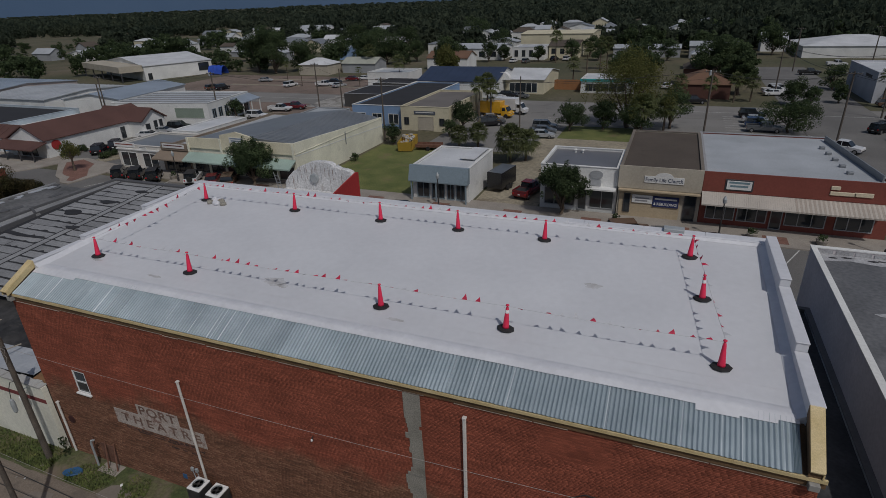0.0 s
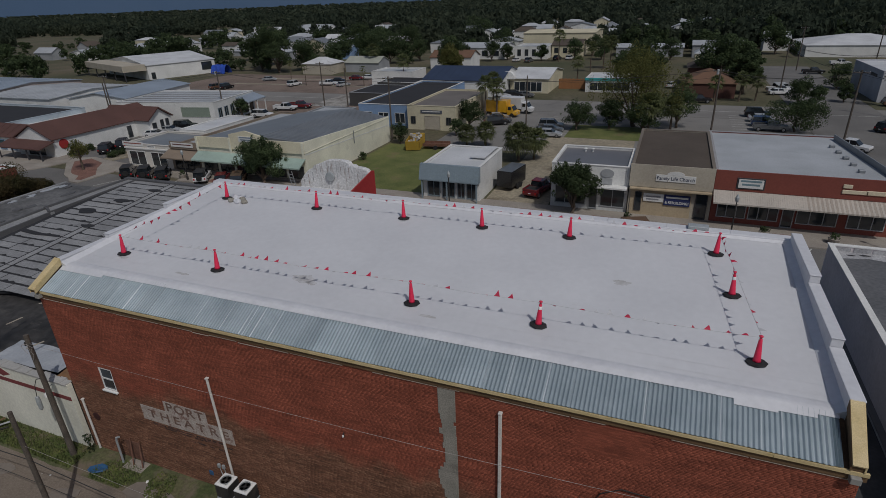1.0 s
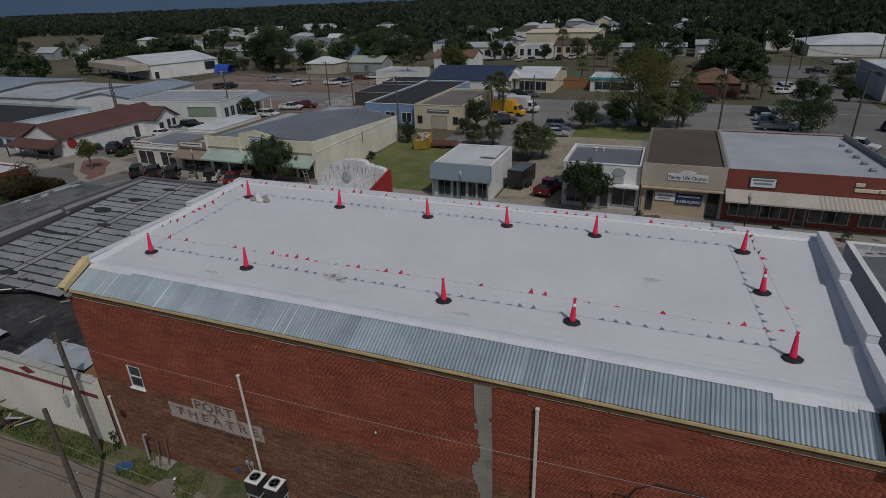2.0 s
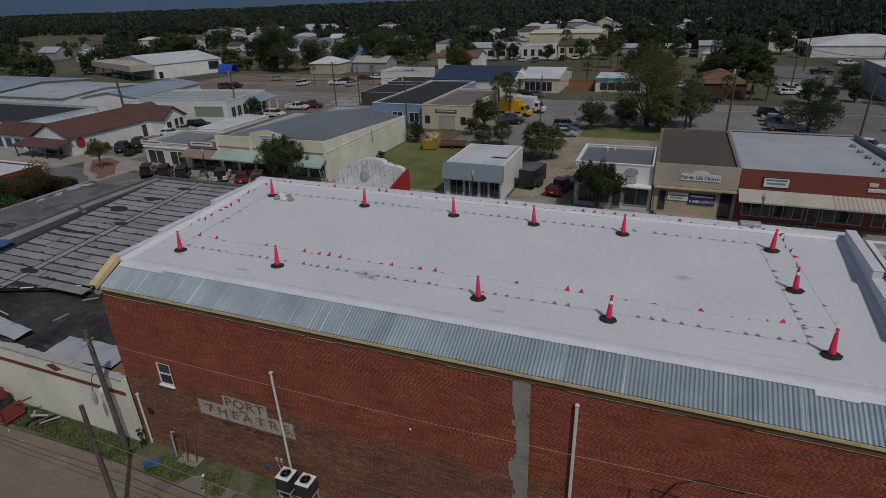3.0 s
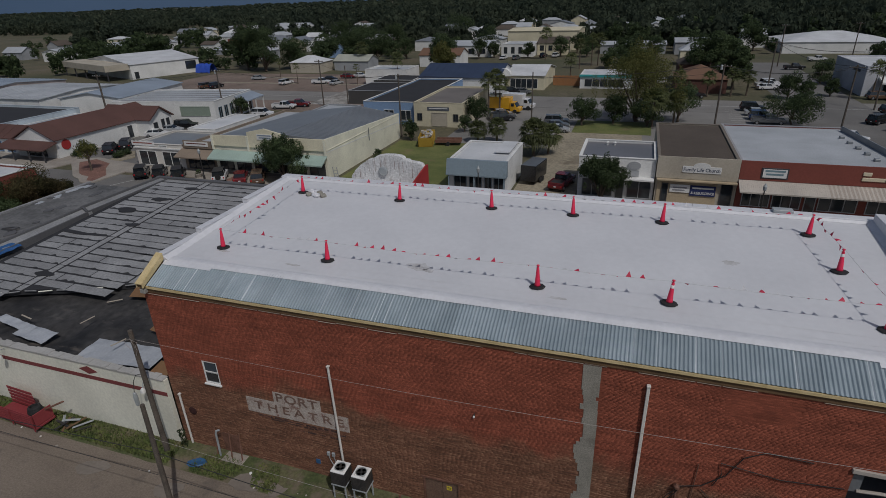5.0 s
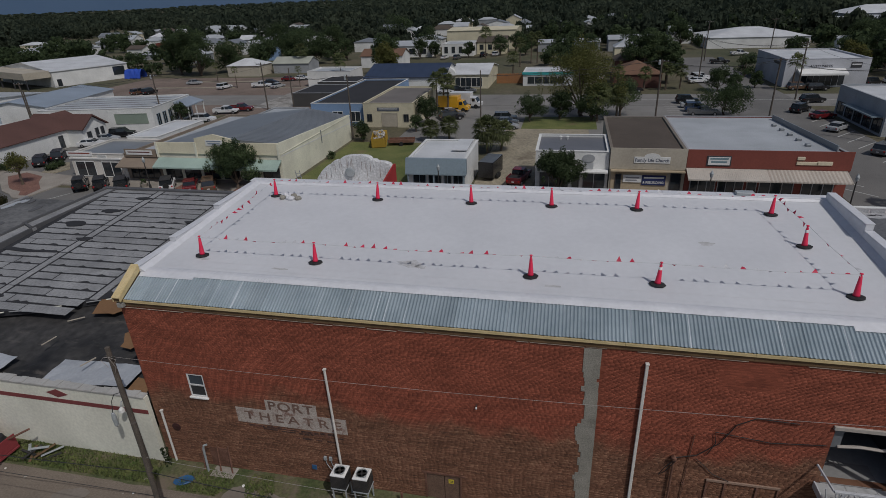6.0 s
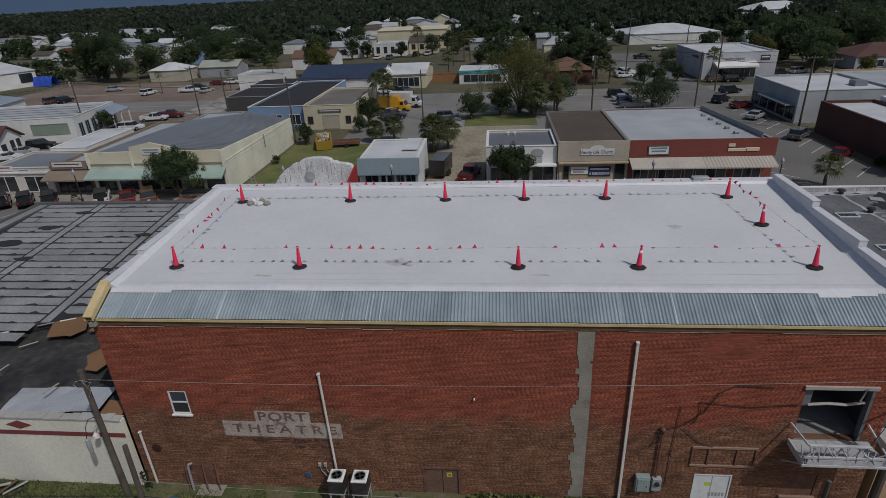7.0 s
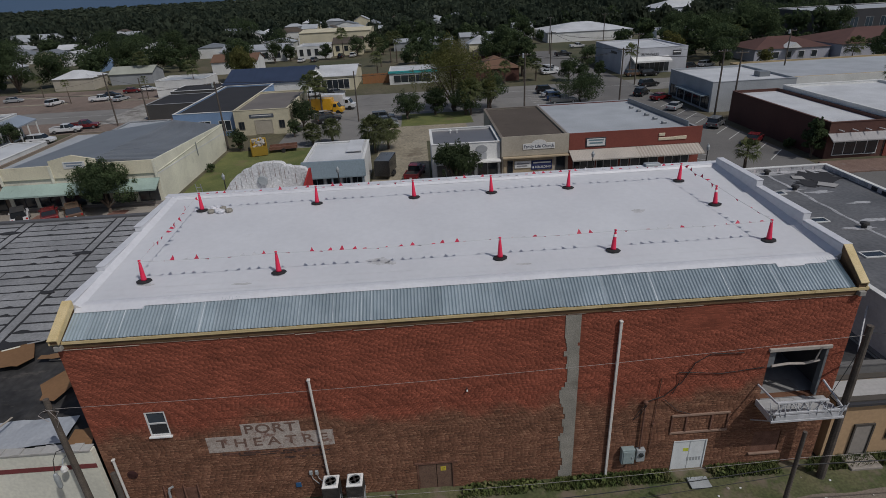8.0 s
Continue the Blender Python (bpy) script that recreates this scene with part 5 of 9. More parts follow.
# the lot narrows away from the street
for _ob in T.children_recursive:
    for _v in _ob.data.vertices:
        _v.co.x -= max(_v.co.y + BASE[T.name].y - 62.2, 0.0) / 20.0 * 2.2 * (_v.co.x + BASE[T.name].x - 5.0) / 16.8

# --- the church
T = block("tan church front in a row of shops", -3.5, 4.96, 62.2, 81.4, 6.35, P_TAN, R_BROWN, 0.1, cap=painted("brown_coping", (0.17, 0.145, 0.12)))
_s = sign_board(T, -0.85, 3.15, 62.1, 4.95, 5.7, P_WHITE, "white arched church sign", 0, arch=True)
_o = BASE[T.name]
words("lettering", "Family Life Church", 0.56, painted("navy_ink", (0.03, 0.04, 0.08)), _s, pose(1.15 - _o.x, 62.1 - 0.076 - _o.y, 5.3 - _o.z, 90, 0, 0), width=3.75)
part("brick_panel", boxes((-3.3, 3.0, 62.1, 62.196, G, 3.9)), painted("buff_brick", (0.42, 0.34, 0.23)), T, world=True)
_s = part("banner", boxes((-1.9, 0.2, 61.99, 62.08, 2.6, 3.5)), P_WHITE, T, "white banner", world=True)
part("banner_bar", boxes((-1.6, -0.1, 61.975, 61.988, 3.1, 3.25), (-1.6, -0.3, 61.975, 61.988, 2.8, 2.95)), painted("grey_ink", (0.25, 0.25, 0.27)), _s, world=True)
_s = part("banner", boxes((0.25, 2.9, 61.99, 62.08, 2.3, 3.5)), painted("navy_banner", (0.02, 0.03, 0.10)), T, "navy banner with white words", world=True)
words("lettering", "& REBUILDING!", 0.42, P_WHITE, _s, pose(1.58 - _o.x, 61.985 - _o.y, 2.62 - _o.z, 90, 0, 0), width=2.4)
part("banner_bar", boxes((0.45, 2.7, 61.975, 61.988, 3.12, 3.3)), P_WHITE, _s, world=True)
opening(T, "s", 3.4, 4.6, 0.95, 4.0, 62.2, P_DARKFRAME, name="door")
opening(T, "s", -2.8, -2.1, 1.4, 3.6, 62.1, P_DARKFRAME)
part("canopy", boxes((-3.4, 4.9, 61.5, 62.09, 4.0, 4.14)), painted("buff_brick", (0.42, 0.34, 0.23)), T, world=True)

part("front_parapet", soft(boxes((-3.56, 4.95, 62.1, 62.196, 4.16, 6.7)), 0.02), P_TAN, T, world=True)

# --- white shop with the oval sign
T = block("white painted shop with a dark flat roof", -12.3, -3.62, 62.6, 71.2, 6.05, P_WHITE, painted("grey_ponding_roof", (0.14, 0.14, 0.15), 0.35, 0.7), 0.25)
opening(T, "s", -11.8, -8.2, 1.3, 3.6, 62.6, P_ALU, bars=2)
opening(T, "s", -7.9, -6.9, 0.95, 3.5, 62.6, P_ALU, name="door")
opening(T, "s", -6.6, -3.9, 1.3, 3.6, 62.6, P_ALU, bars=1)
part("canopy", boxes((-12.0, -3.7, 61.4, 62.59, 3.75, 3.92)), P_WHITE, T, world=True)
for _x in (-11.0, -6.6):
    part("window_grille", boxes((_x, _x + 1.2, 62.4, 62.5, 4.0, 4.7)), P_ALU, T, world=True)
_bm = bmesh.new()
prism(_bm, [(-6.0 + 0.75 * math.cos(radians(a)), 5.25 + 0.5 * math.sin(radians(a))) for a in range(0, 360, 24)], "y", 62.5, 62.59)
part("sign", _bm, P_GREY, T, "grey oval sign", world=True)
for _x in (-9.5, -8.6):
    _bm = bmesh.new()
    lathe(_bm, [(0.12, 5.5), (0.12, 6.1), (0.25, 6.15), (0.05, 6.3)], 8, centre=(_x, 69.6, 0))
    part("roof_vent", _bm, P_WHITE, T, world=True)

# --- small shop with a blue-grey mansard
T = block("small white shop with a blue-grey mansard front", -28.2, -20.75, 61.2, 71.2, 5.1, P_WHITE, R_WHITE, 0.12)
for _k in range(24):
    _x = -28.35 + 7.75 * _k / 24
    _bm = bmesh.new()
    prism(_bm, [(61.18, 5.3), (60.75, 5.3), (60.2, 3.5), (60.2, 3.35), (61.18, 3.35)], "x", _x, _x + 7.75 / 24 - 0.003)
    part("mansard_panel", _bm, P_BLUEGREY, T, world=True)
part("roof_step", boxes((-23.3, -21.3, 65.2, 71.0, 5.2, 5.32)), R_WHITE, T, world=True)
for _a, _b in ((-27.6, -25.9), (-25.6, -23.9), (-23.6, -22.6), (-22.4, -21.1)):
    opening(T, "s", _a, _b, 1.1, 3.2, 61.2, P_BLUEGREY, bars=1)
for _x in (-28.1, -24.8, -20.95):
    part("post", boxes((_x, _x + 0.16, 60.3, 60.46, G, 3.34)), P_BLUEGREY, T, world=True)

# --- yellow store with the mint awning
P_YELLOW = painted("pale_straw_render", (0.68, 0.63, 0.47))
P_STRAW = painted("pale_stucco", (0.73, 0.71, 0.58))
T = block("pale yellow store with a grey low-pitched metal roof", -64.9, -46.1, 61.9, 87.6, 5.0, P_STRAW, R_METAL, 0.1)
_bm = bmesh.new()
_lo = [_bm.verts.new(p) for p in ((-64.8, 62.2, 6.1), (-53.5, 62.2, 7.0), (-46.3, 62.2, 6.5), (-46.3, 87.5, 5.12), (-53.5, 87.5, 6.3), (-64.8, 87.5, 5.12))]
_dn = [_bm.verts.new((v.co.x, v.co.y, 4.6)) for v in _lo]
_bm.faces.new((_lo[0], _lo[1], _lo[4], _lo[5]))
_bm.faces.new((_lo[1], _lo[2], _lo[3], _lo[4]))
for _k in range(6):
    _bm.faces.new((_lo[_k], _dn[_k], _dn[(_k + 1) % 6], _lo[(_k + 1) % 6]))
part("pitched_roof", _bm, R_METAL, T, world=True)
for _k in range(34):
    _u = (_k + 0.5) / 34
    _ya = 62.4 + 25.0 * _u
    _bm = bmesh.new()
    prism(_bm, [(-53.5, 7.005 - 0.7 * _u), (-46.3, 6.505 - 1.38 * _u), (-46.3, 6.54 - 1.38 * _u), (-53.5, 7.04 - 0.7 * _u)], "y", _ya, _ya + 0.05)
    part("roof_seam", _bm, R_METAL, T, world=True)
_bm = bmesh.new()
prism(_bm, [(61.95, 5.0), (87.6, 5.0), (87.6, 5.2), (61.95, 6.62)], "x", -46.32, -46.1)
part("side_parapet", _bm, P_STRAW, T, world=True)
_bm = bmesh.new()
prism(_bm, [(-64.9, 5.0), (-64.9, 6.5), (-58.6, 6.6), (-58.6, 7.15), (-55.7, 7.75), (-53.0, 7.15), (-53.0, 6.6), (-46.1, 6.62), (-46.1, 5.0)], "y", 61.7, 61.94)
part("front_parapet", _bm, P_YELLOW, T, world=True)
for _x in (-64.95, -58.8, -53.1, -46.35):
    part("pilaster", boxes((_x, _x + 0.35, 61.6, 61.69, 4.4, 6.55)), P_STRAW, T, world=True)
sign_board(T, -56.9, -54.3, 61.7, 6.15, 6.95, P_WHITE, "white shop sign with grey shapes", 2, painted("blue_grey_ink", (0.22, 0.27, 0.33)))
for _k in range(40):
    _x = -64.8 + 18.9 * _k / 40
    _bm = bmesh.new()
    prism(_bm, [(61.68, 4.4), (59.9, 3.5), (59.9, 3.3), (61.68, 4.3)], "x", _x, _x + 18.9 / 40 - 0.012)
    part("awning_panel", _bm, P_MINT, T, world=True)
for _a in range(6):
    opening(T, "s", -64.3 + 3.05 * _a, -61.8 + 3.05 * _a, 1.4, 3.2, 61.9, P_DARKFRAME, bars=1)
part("shop_base", boxes((-64.8, -46.2, 61.72, 61.89, G, 1.3)), painted("grey_dado", (0.28, 0.25, 0.23)), T, world=True)
part("wall_pipe", boxes((-46.03, -45.94, 75.0, 75.1, 3.4, 5.4)), R_METAL, T, world=True)
_bm = bmesh.new()
prism(_bm, [(62.0, 4.75), (87.2, 3.7), (87.2, 3.82), (62.0, 4.87)], "x", -46.098, -46.075)
part("wall_trim", _bm, P_WHITE, T, world=True)
# --- brown and white neighbours
T = block("brown low shop with a sign board on its roof", -71.0, -64.95, 62.2, 90, 4.6, painted("brown_render", (0.24, 0.19, 0.145)), R_LIGHT, 0.3)
part("sign_gantry", boxes((-70.6, -65.5, 62.0, 62.19, 4.3, 5.4)), painted("brown_render", (0.24, 0.19, 0.145)), T, world=True)
sign_board(T, -70.3, -66.0, 61.99, 4.6, 5.25, P_WHITE, "white shop sign with a dark line of letters", 1, painted("dark_red_ink", (0.12, 0.03, 0.025)))
_bm = bmesh.new()
prism(_bm, [(62.19, 4.1), (60.2, 3.3), (60.2, 3.12), (62.19, 3.95)], "x", -71.2, -65.0)
part("canopy", _bm, painted("brown_render", (0.24, 0.19, 0.145)), T, world=True)
opening(T, "s", -70.4, -65.6, 1.1, 3.1, 62.2, P_DARKFRAME, bars=3)
T = block("white corner shop with two wide openings", -80.4, -71.05, 62.2, 70.95, 4.5, painted("cream_white_render", (0.60, 0.57, 0.52)), R_METAL, 0.25)
for _a, _b in ((-79.8, -76.4), (-75.2, -72.0)):
    opening(T, "s", _a, _b, 1.1, 3.4, 62.2, P_WHITE, bars=1)
part("cornice", boxes((-80.5, -71.0, 62.0, 62.19, 3.75, 3.95)), P_WHITE, T, world=True)
sign_board(T, -80.8, -76.4, 62.2, 4.15, 4.85, P_WHITE, "white sign board with rust-red letters", 1, painted("rust_ink", (0.25, 0.06, 0.04)))
sign_board(T, -75.6, -74.0, 62.2, 4.0, 4.4, P_WHITE, "", 1)
T = block("white flat-roofed building behind the shops", -77.7, -72.1, 71.05, 83.4, 4.9, P_WHITE, R_WHITE, 0.06)
T = block("long grey roofed store building", -66, -58.6, 91.6, 98, 4.4, P_GREY, R_LIGHT, 0.15)

# --- white house with the dark red roof
T = block("white hall with a dark red shingle roof", -107.2, -97.8, 62.4, 84.6, 3.9, P_WHITE, R_RED, kind="gable_y", ridge=2.3, name="hall")
_bm = bmesh.new()
prism(_bm, [(78.9, 4.0), (79.1, 3.86), (82.1, 5.95), (85.2, 3.86), (85.4, 4.0), (82.1, 6.21)], "x", -107.0, -93.9)
part("cross_gable", _bm, R_RED, T, world=True)
_bm = bmesh.new()
prism(_bm, [(79.3, G), (85.0, G), (85.0, 3.95), (82.1, 5.9), (79.3, 3.95)], "x", -107.1, -94.4)
part("wing_wall", _bm, P_WHITE, T, world=True)
opening(T, "e", 80.2, 81.2, 1.0, 3.3, -94.4, P_DARKFRAME, name="door")
for _a in (82.2, 83.5):
    opening(T, "e", _a, _a + 0.8, 1.9, 3.6, -94.4, P_DARKFRAME)
opening(T, "e", 77.2, 78.2, 1.0, 3.2, -97.8, P_DARKFRAME, name="door")
opening(T, "s", -104.6, -100.4, 1.1, 3.1, 62.4, P_DARKFRAME, bars=2)
_bm = bmesh.new()
prism(_bm, [(59.4, 3.0), (62.38, 3.75), (62.38, 3.6), (59.4, 2.85)], "x", -108.6, -97.2)
part("porch_roof", _bm, R_RED, T, world=True)
for _x in (-108.2, -104.6, -101.0, -97.6):
    part("porch_post", soft(boxes((_x - 0.09, _x + 0.09, 59.6, 59.78, G, 2.9)), 0.015), P_DARKFRAME, T, world=True)
_bm = bmesh.new()
prism(_bm, [(64.2 + 0.85 * math.cos(radians(a)), 2.9 + 0.85 * math.sin(radians(a))) for a in range(0, 360, 24)], "x", -97.78, -97.7)
part("round_sign", _bm, painted("red_disc", (0.35, 0.03, 0.03)), T, "red round sign", world=True)
T = block("low wing with a dark red roof and pale blue front", -120.0, -108.7, 63.4, 69.6, 3.5, P_WHITE, R_RED, kind="gable_x", ridge=1.6, name="hall")
for _k in range(4):
    opening(T, "s", -119.4 + 2.7 * _k, -117.6 + 2.7 * _k, 1.2, 3.0, 63.4, P_BLUE)

T = block("red brick building with a white flat roof", -108, -73.8, 35.4, 41.6, 6.9, P_REDBRICK, R_WHITE, 0.2, cap=P_WHITE)
for _k in range(5):
    part("pilaster", boxes((-73.79, -73.7, 35.6 + 1.4 * _k, 35.9 + 1.4 * _k, G, 6.6)), P_REDBRICK, T, world=True)
# --- left background sheds and stores
T = block("wide white store with a pale low roof", -114.4, -90.6, 90.2, 106.2, 5.4, P_WHITE, R_LIGHT, 0.12, turn=9)
for _k in range(4):
    opening(T, "e", 91.4 + 2.3 * _k, 92.8 + 2.3 * _k, 1.4, 4.0, -90.6, P_BLUEGREY, bars=1)
opening(T, "s", -98.6, -91.8, 2.4, 4.4, 90.2, painted("sage_frame", (0.26, 0.31, 0.25)), painted("sage_panel", (0.22, 0.27, 0.22)))
opening(T, "e", 101.6, 105.4, 1.2, 3.8, -90.6, P_DARKFRAME, bars=2)
_bm = bmesh.new()
prism(_bm, [(-90.58, 5.1), (-87.6, 4.1), (-87.6, 3.9), (-90.58, 4.8)], "y", 98.6, 106.4)
part("entrance_porch", _bm, R_BLUEMETAL, T, world=True)
for _y in (98.9, 102.4, 106.0):
    part("porch_post", boxes((-87.85, -87.65, _y, _y + 0.2, G, 3.95)), P_WHITE, T, world=True)
for _k in range(5):
    part("roof_seam", boxes((-114.0, -91.0, 92.6 + 2.7 * _k, 92.9 + 2.7 * _k, 5.285, 5.34)), painted("grey_seam", (0.2, 0.2, 0.2)), T, world=True)
block("store with a blue-grey metal roof", -130.5, -115.4, 90, 113, 5.6, P_WHITE, R_BLUEMETAL, kind="gable_y", ridge=1.2, turn=9)
block("low shed with a black flat roof", -150, -117.3, 66, 84, 4.9, painted("pale_blue_wall", (0.42, 0.48, 0.52)), R_DARK, 0.4)
block("low lean-to with a pale blue metal roof", -117.2, -109.5, 66, 83, 3.9, P_WHITE, R_BLUEMETAL, 0.1)
block("long shed with a pale blue metal roof", -200, -158.4, 87, 115, 5.8, painted("rusty_pale_wall", (0.42, 0.36, 0.33)), R_BLUEMETAL, kind="gable_x", ridge=1.2)
block("long shed with a pale roof", -157.5, -134, 88, 111, 5.4, P_WHITE, R_LIGHT, kind="gable_x", ridge=0.8)
T = block("big white metal warehouse", -205.0, -165.2, 156, 180.6, 5.6, P_WHITE, R_WHITE, kind="gable_y", ridge=2.2, name="warehouse", turn=-21.5)
opening(T, "e", 175.4, 179.4, 2.2, 5.0, -165.2, P_DARKFRAME)
opening(T, "e", 157.0, 158.4, 1.0, 3.2, -165.2, P_DARKFRAME, name="door")
part("canopy", boxes((-205, -166, 148.2, 155.98, 4.0, 6.0)), P_TAN, T, "tan fascia of an open loading bay", world=True)
for _k in range(5):
    part("post", boxes((-204.8 + 9.6 * _k, -204.5 + 9.6 * _k, 148.5, 148.8, G, 3.99)), P_DARKFRAME, T, world=True)
_bm = bmesh.new()
bmesh.ops.create_grid(_bm, x_segments=12, y_segments=10, size=1)
for _v in _bm.verts:
    _v.co = Vector((-157.0 + 3.2 * _v.co.x, 169.6 + 2.0 * _v.co.y, G + 3.0 * max(0.05, 1 - abs(_v.co.y) ** 3) + 0.5 * noise.noise(_v.co * 3.0)))
tagged(part("tarpaulin", _bm, painted("bright_blue_plastic", (0.03, 0.08, 0.42), 0.45)), "blue tarpaulin over a stack beside the warehouse", "tarpaulin")
block("turquoise fish shop front", -128, -121.2, 56, 62, 3.8, painted("turquoise_wall", (0.2, 0.45, 0.5)), R_BLUEMETAL, kind="gable_x", ridge=1.0)

# --- middle distance
T = block("light blue workshop with a black flat roof", -58.4, -47.3, 98.6, 131, 5.1, P_BLUE, R_DARK, 0.25, cap=P_WHITE)
for _k in range(3):
    opening(T, "s", -57.6 + 3.6 * _k, -55.4 + 3.6 * _k, 1.6, 3.6, 98.6, P_WHITE, bars=1)
T = block("cream workshop with a grey roof and sign", -47.2, -37.3, 97.6, 118, 5.3, P_CREAM, painted("grey_brown_roof", (0.16, 0.145, 0.135)), 0.3)
opening(T, "s", -43.6, -40.4, 0.95, 3.5, 97.6, P_TAN, P_TAN, name="garage_door")
opening(T, "s", -46.5, -45.5, 1.9, 3.3, 97.6, P_DARKFRAME, bars=1)
opening(T, "s", -39.2, -38.2, 1.9, 3.3, 97.6, P_DARKFRAME, bars=1)
sign_board(T, -44.4, -40.0, 97.6, 3.9, 4.55, painted("slate_sign", (0.09, 0.10, 0.12)), "dark sign board over a garage door", 1, P_WHITE)
T = block("low dark workshop with a black roof and pale edge", -72, -60, 118, 131, 3.9, painted("charcoal_wall", (0.07, 0.068, 0.066)), R_DARK, 0.12, cap=P_GREY)
T = block("low dark workshop with a black roof and pale edge", -72.5, -61.5, 133.5, 143, 4.2, painted("charcoal_wall", (0.07, 0.068, 0.066)), R_DARK, 0.12, cap=P_WHITE)
T = block("low white station with a grey roof", -82, -69, 148, 158, 5.0, P_WHITE, R_LIGHT, 0.3)
T = block("building with a navy metal roof", -60.5, -39.6, 136, 155, 4.6, P_WHITE, R_NAVY, kind="gable_x", ridge=2.4)
T = block("white building with a white metal roof", -39.3, -29.4, 143.5, 163, 4.3, P_CREAM, R_WHITE, kind="gable_x", ridge=1.6)
opening(T, "s", -38.2, -31, 1.2, 3.6, 143.5, P_WHITE, bars=4)
_bm = bmesh.new()
prism(_bm, [(-39.6 + 1.9 * math.cos(radians(a)), 4.4 + 1.9 * math.sin(radians(a))) for a in range(0, 181, 15)], "y", 141.6, 143.3)
part("arched_porch", _bm, P_WHITE, T, world=True)
T = thing("board_fence", (-24.6, 152, G), "orange-brown timber board fence", "fence")
for _k in range(22):
    part("board", boxes((-28.3 + 0.33 * _k, -27.99 + 0.33 * _k, 151.9, 151.98, G, 3.3 + 0.06 * (_k % 3))), painted("cedar_board", (0.30, 0.14, 0.06)), T, world=True)
T = block("white drive-in stand with a teal fascia", -20.8, -8, 147.5, 158, 4.2, P_WHITE, R_WHITE, 0.1, name="drive_in")
part("fascia", boxes((-21.0, -7.8, 147.2, 147.44, 3.6, 4.25)), painted("teal_fascia", (0.04, 0.33, 0.34)), T, world=True)
opening(T, "s", -19.7, -10, 1.2, 3.2, 147.5, P_WHITE, bars=4)
block("house with a rust shingle hip roof", 1.8, 13, 143, 156, 4.0, P_DARKBRICK, R_RUST, kind="hip", ridge=2.6, name="house")
block("house with a dark hip roof", 3, 12, 160, 170, 5.4, P_DARKBRICK, R_BROWN, kind="hip", ridge=2.6, name="house")
T = block("large cream warehouse at the edge of the woods", -62.4, -32.2, 250, 276, 8.5, P_CREAM, P_CREAM, kind="gable_x", ridge=0.6, name="warehouse")
T = block("white school block with a pale roof", -88, -63, 222, 238, 5.0, P_WHITE, R_LIGHT, kind="gable_x", ridge=1.4)
for _k in range(5):
    opening(T, "s", -86 + 4.6 * _k, -83.6 + 4.6 * _k, 2.0, 4.0, 222, P_DARKFRAME, bars=1)
T = block("white office block with small windows", -59, -46.4, 223, 238, 5.4, P_WHITE, R_LIGHT, 0.4)
for _k in range(4):
    opening(T, "s", -58 + 2.9 * _k, -56.6 + 2.9 * _k, 2.0, 4.4, 223, P_DARKFRAME)
T = block("white block with a brown roof", -46, -34.4, 230, 243, 5.2, P_CREAM, R_BROWN, kind="gable_x", ridge=1.8)
for _k in range(3):
    opening(T, "s", -45 + 3.4 * _k, -43.4 + 3.4 * _k, 2.4, 4.4, 230, P_DARKFRAME)
block("long low shed with a grey roof", -22, 2, 234, 247, 4.0, P_GREY, R_LIGHT, kind="gable_x", ridge=0.9)
block("long low shed with a grey roof", 5, 22, 231, 243, 5.0, P_GREY, R_LIGHT, kind="gable_x", ridge=1.2)
block("white house with a red-brown roof", -81, -66, 190, 200, 4.6, P_WHITE, R_RUST, kind="gable_x", ridge=2)
block("open pavilion with a white roof", -121.9, -110.2, 171, 180, 4.2, P_TAN, R_WHITE, kind="hip", ridge=2.0, name="pavilion")
block("grey bungalow with a pale shingle roof", -108.6, -95.5, 178, 186.5, 3.9, P_GREY, painted("pale_green_shingles", (0.34, 0.35, 0.30)), kind="gable_x", ridge=1.8, name="house")
block("pale blue timber cottage", -137.4, -130.8, 219, 227, 4.2, P_BLUE, R_BLUEMETAL, kind="gable_x", ridge=2, name="house")
block("white school block far off", -244, -221.4, 345, 360, 6.2, P_WHITE, R_LIGHT, kind="gable_x", ridge=3.2)
block("low pale wing of the far school", -221, -211, 350, 360, 5.2, P_WHITE, R_METAL, kind="gable_x", ridge=1.8)
block("low red brick store with a pale roof", -231, -219.6, 277, 288, 4.6, P_REDBRICK, R_LIGHT, 0.2)
block("low shed with a pale roof among scrub", -203, -189.6, 230, 240, 3.0, P_GREY, R_LIGHT, kind="gable_x", ridge=1.0)

# --- to the east
T = block("white and grey parts store", 39.8, 57.1, 143.2, 165.7, 7.0, painted("pale_grey_render", (0.46, 0.47, 0.50)), R_WHITE, 0.3)
opening(T, "s", 43.5, 52.5, 1.0, 3.6, 143.2, P_ALU, bars=6)
_bm = bmesh.new()
prism(_bm, [(143.18, 4.9), (140.6, 4.1), (140.6, 3.7), (143.18, 4.4)], "x", 42.4, 52.2)
part("canopy", _bm, P_WHITE, T, world=True)
_o = BASE[T.name]
words("lettering", "AUTO PARTS", 0.72, P_DARKFRAME, T, pose(47.2 - _o.x, 143.16 - _o.y, 5.4 - _o.z, 90, 0, 0), width=4.6)
sign_board(T, 53.2, 55.4, 143.2, 5.0, 6.2, P_DARKFRAME, "", 1, P_WHITE)
part("side_lettering", boxes((39.72, 39.79, 147, 151.5, 5.4, 6.0)), P_DARKFRAME, T, world=True)
T = block("grey shop with a white flat roof", 39.3, 54.6, 94.2, 112, 6.1, painted("mid_grey_render", (0.36, 0.38, 0.40)), R_WHITE, 0.3)
part("awning", boxes((37.7, 39.28, 95, 106, 3.6, 3.8)), P_BLUEGREY, T, world=True)
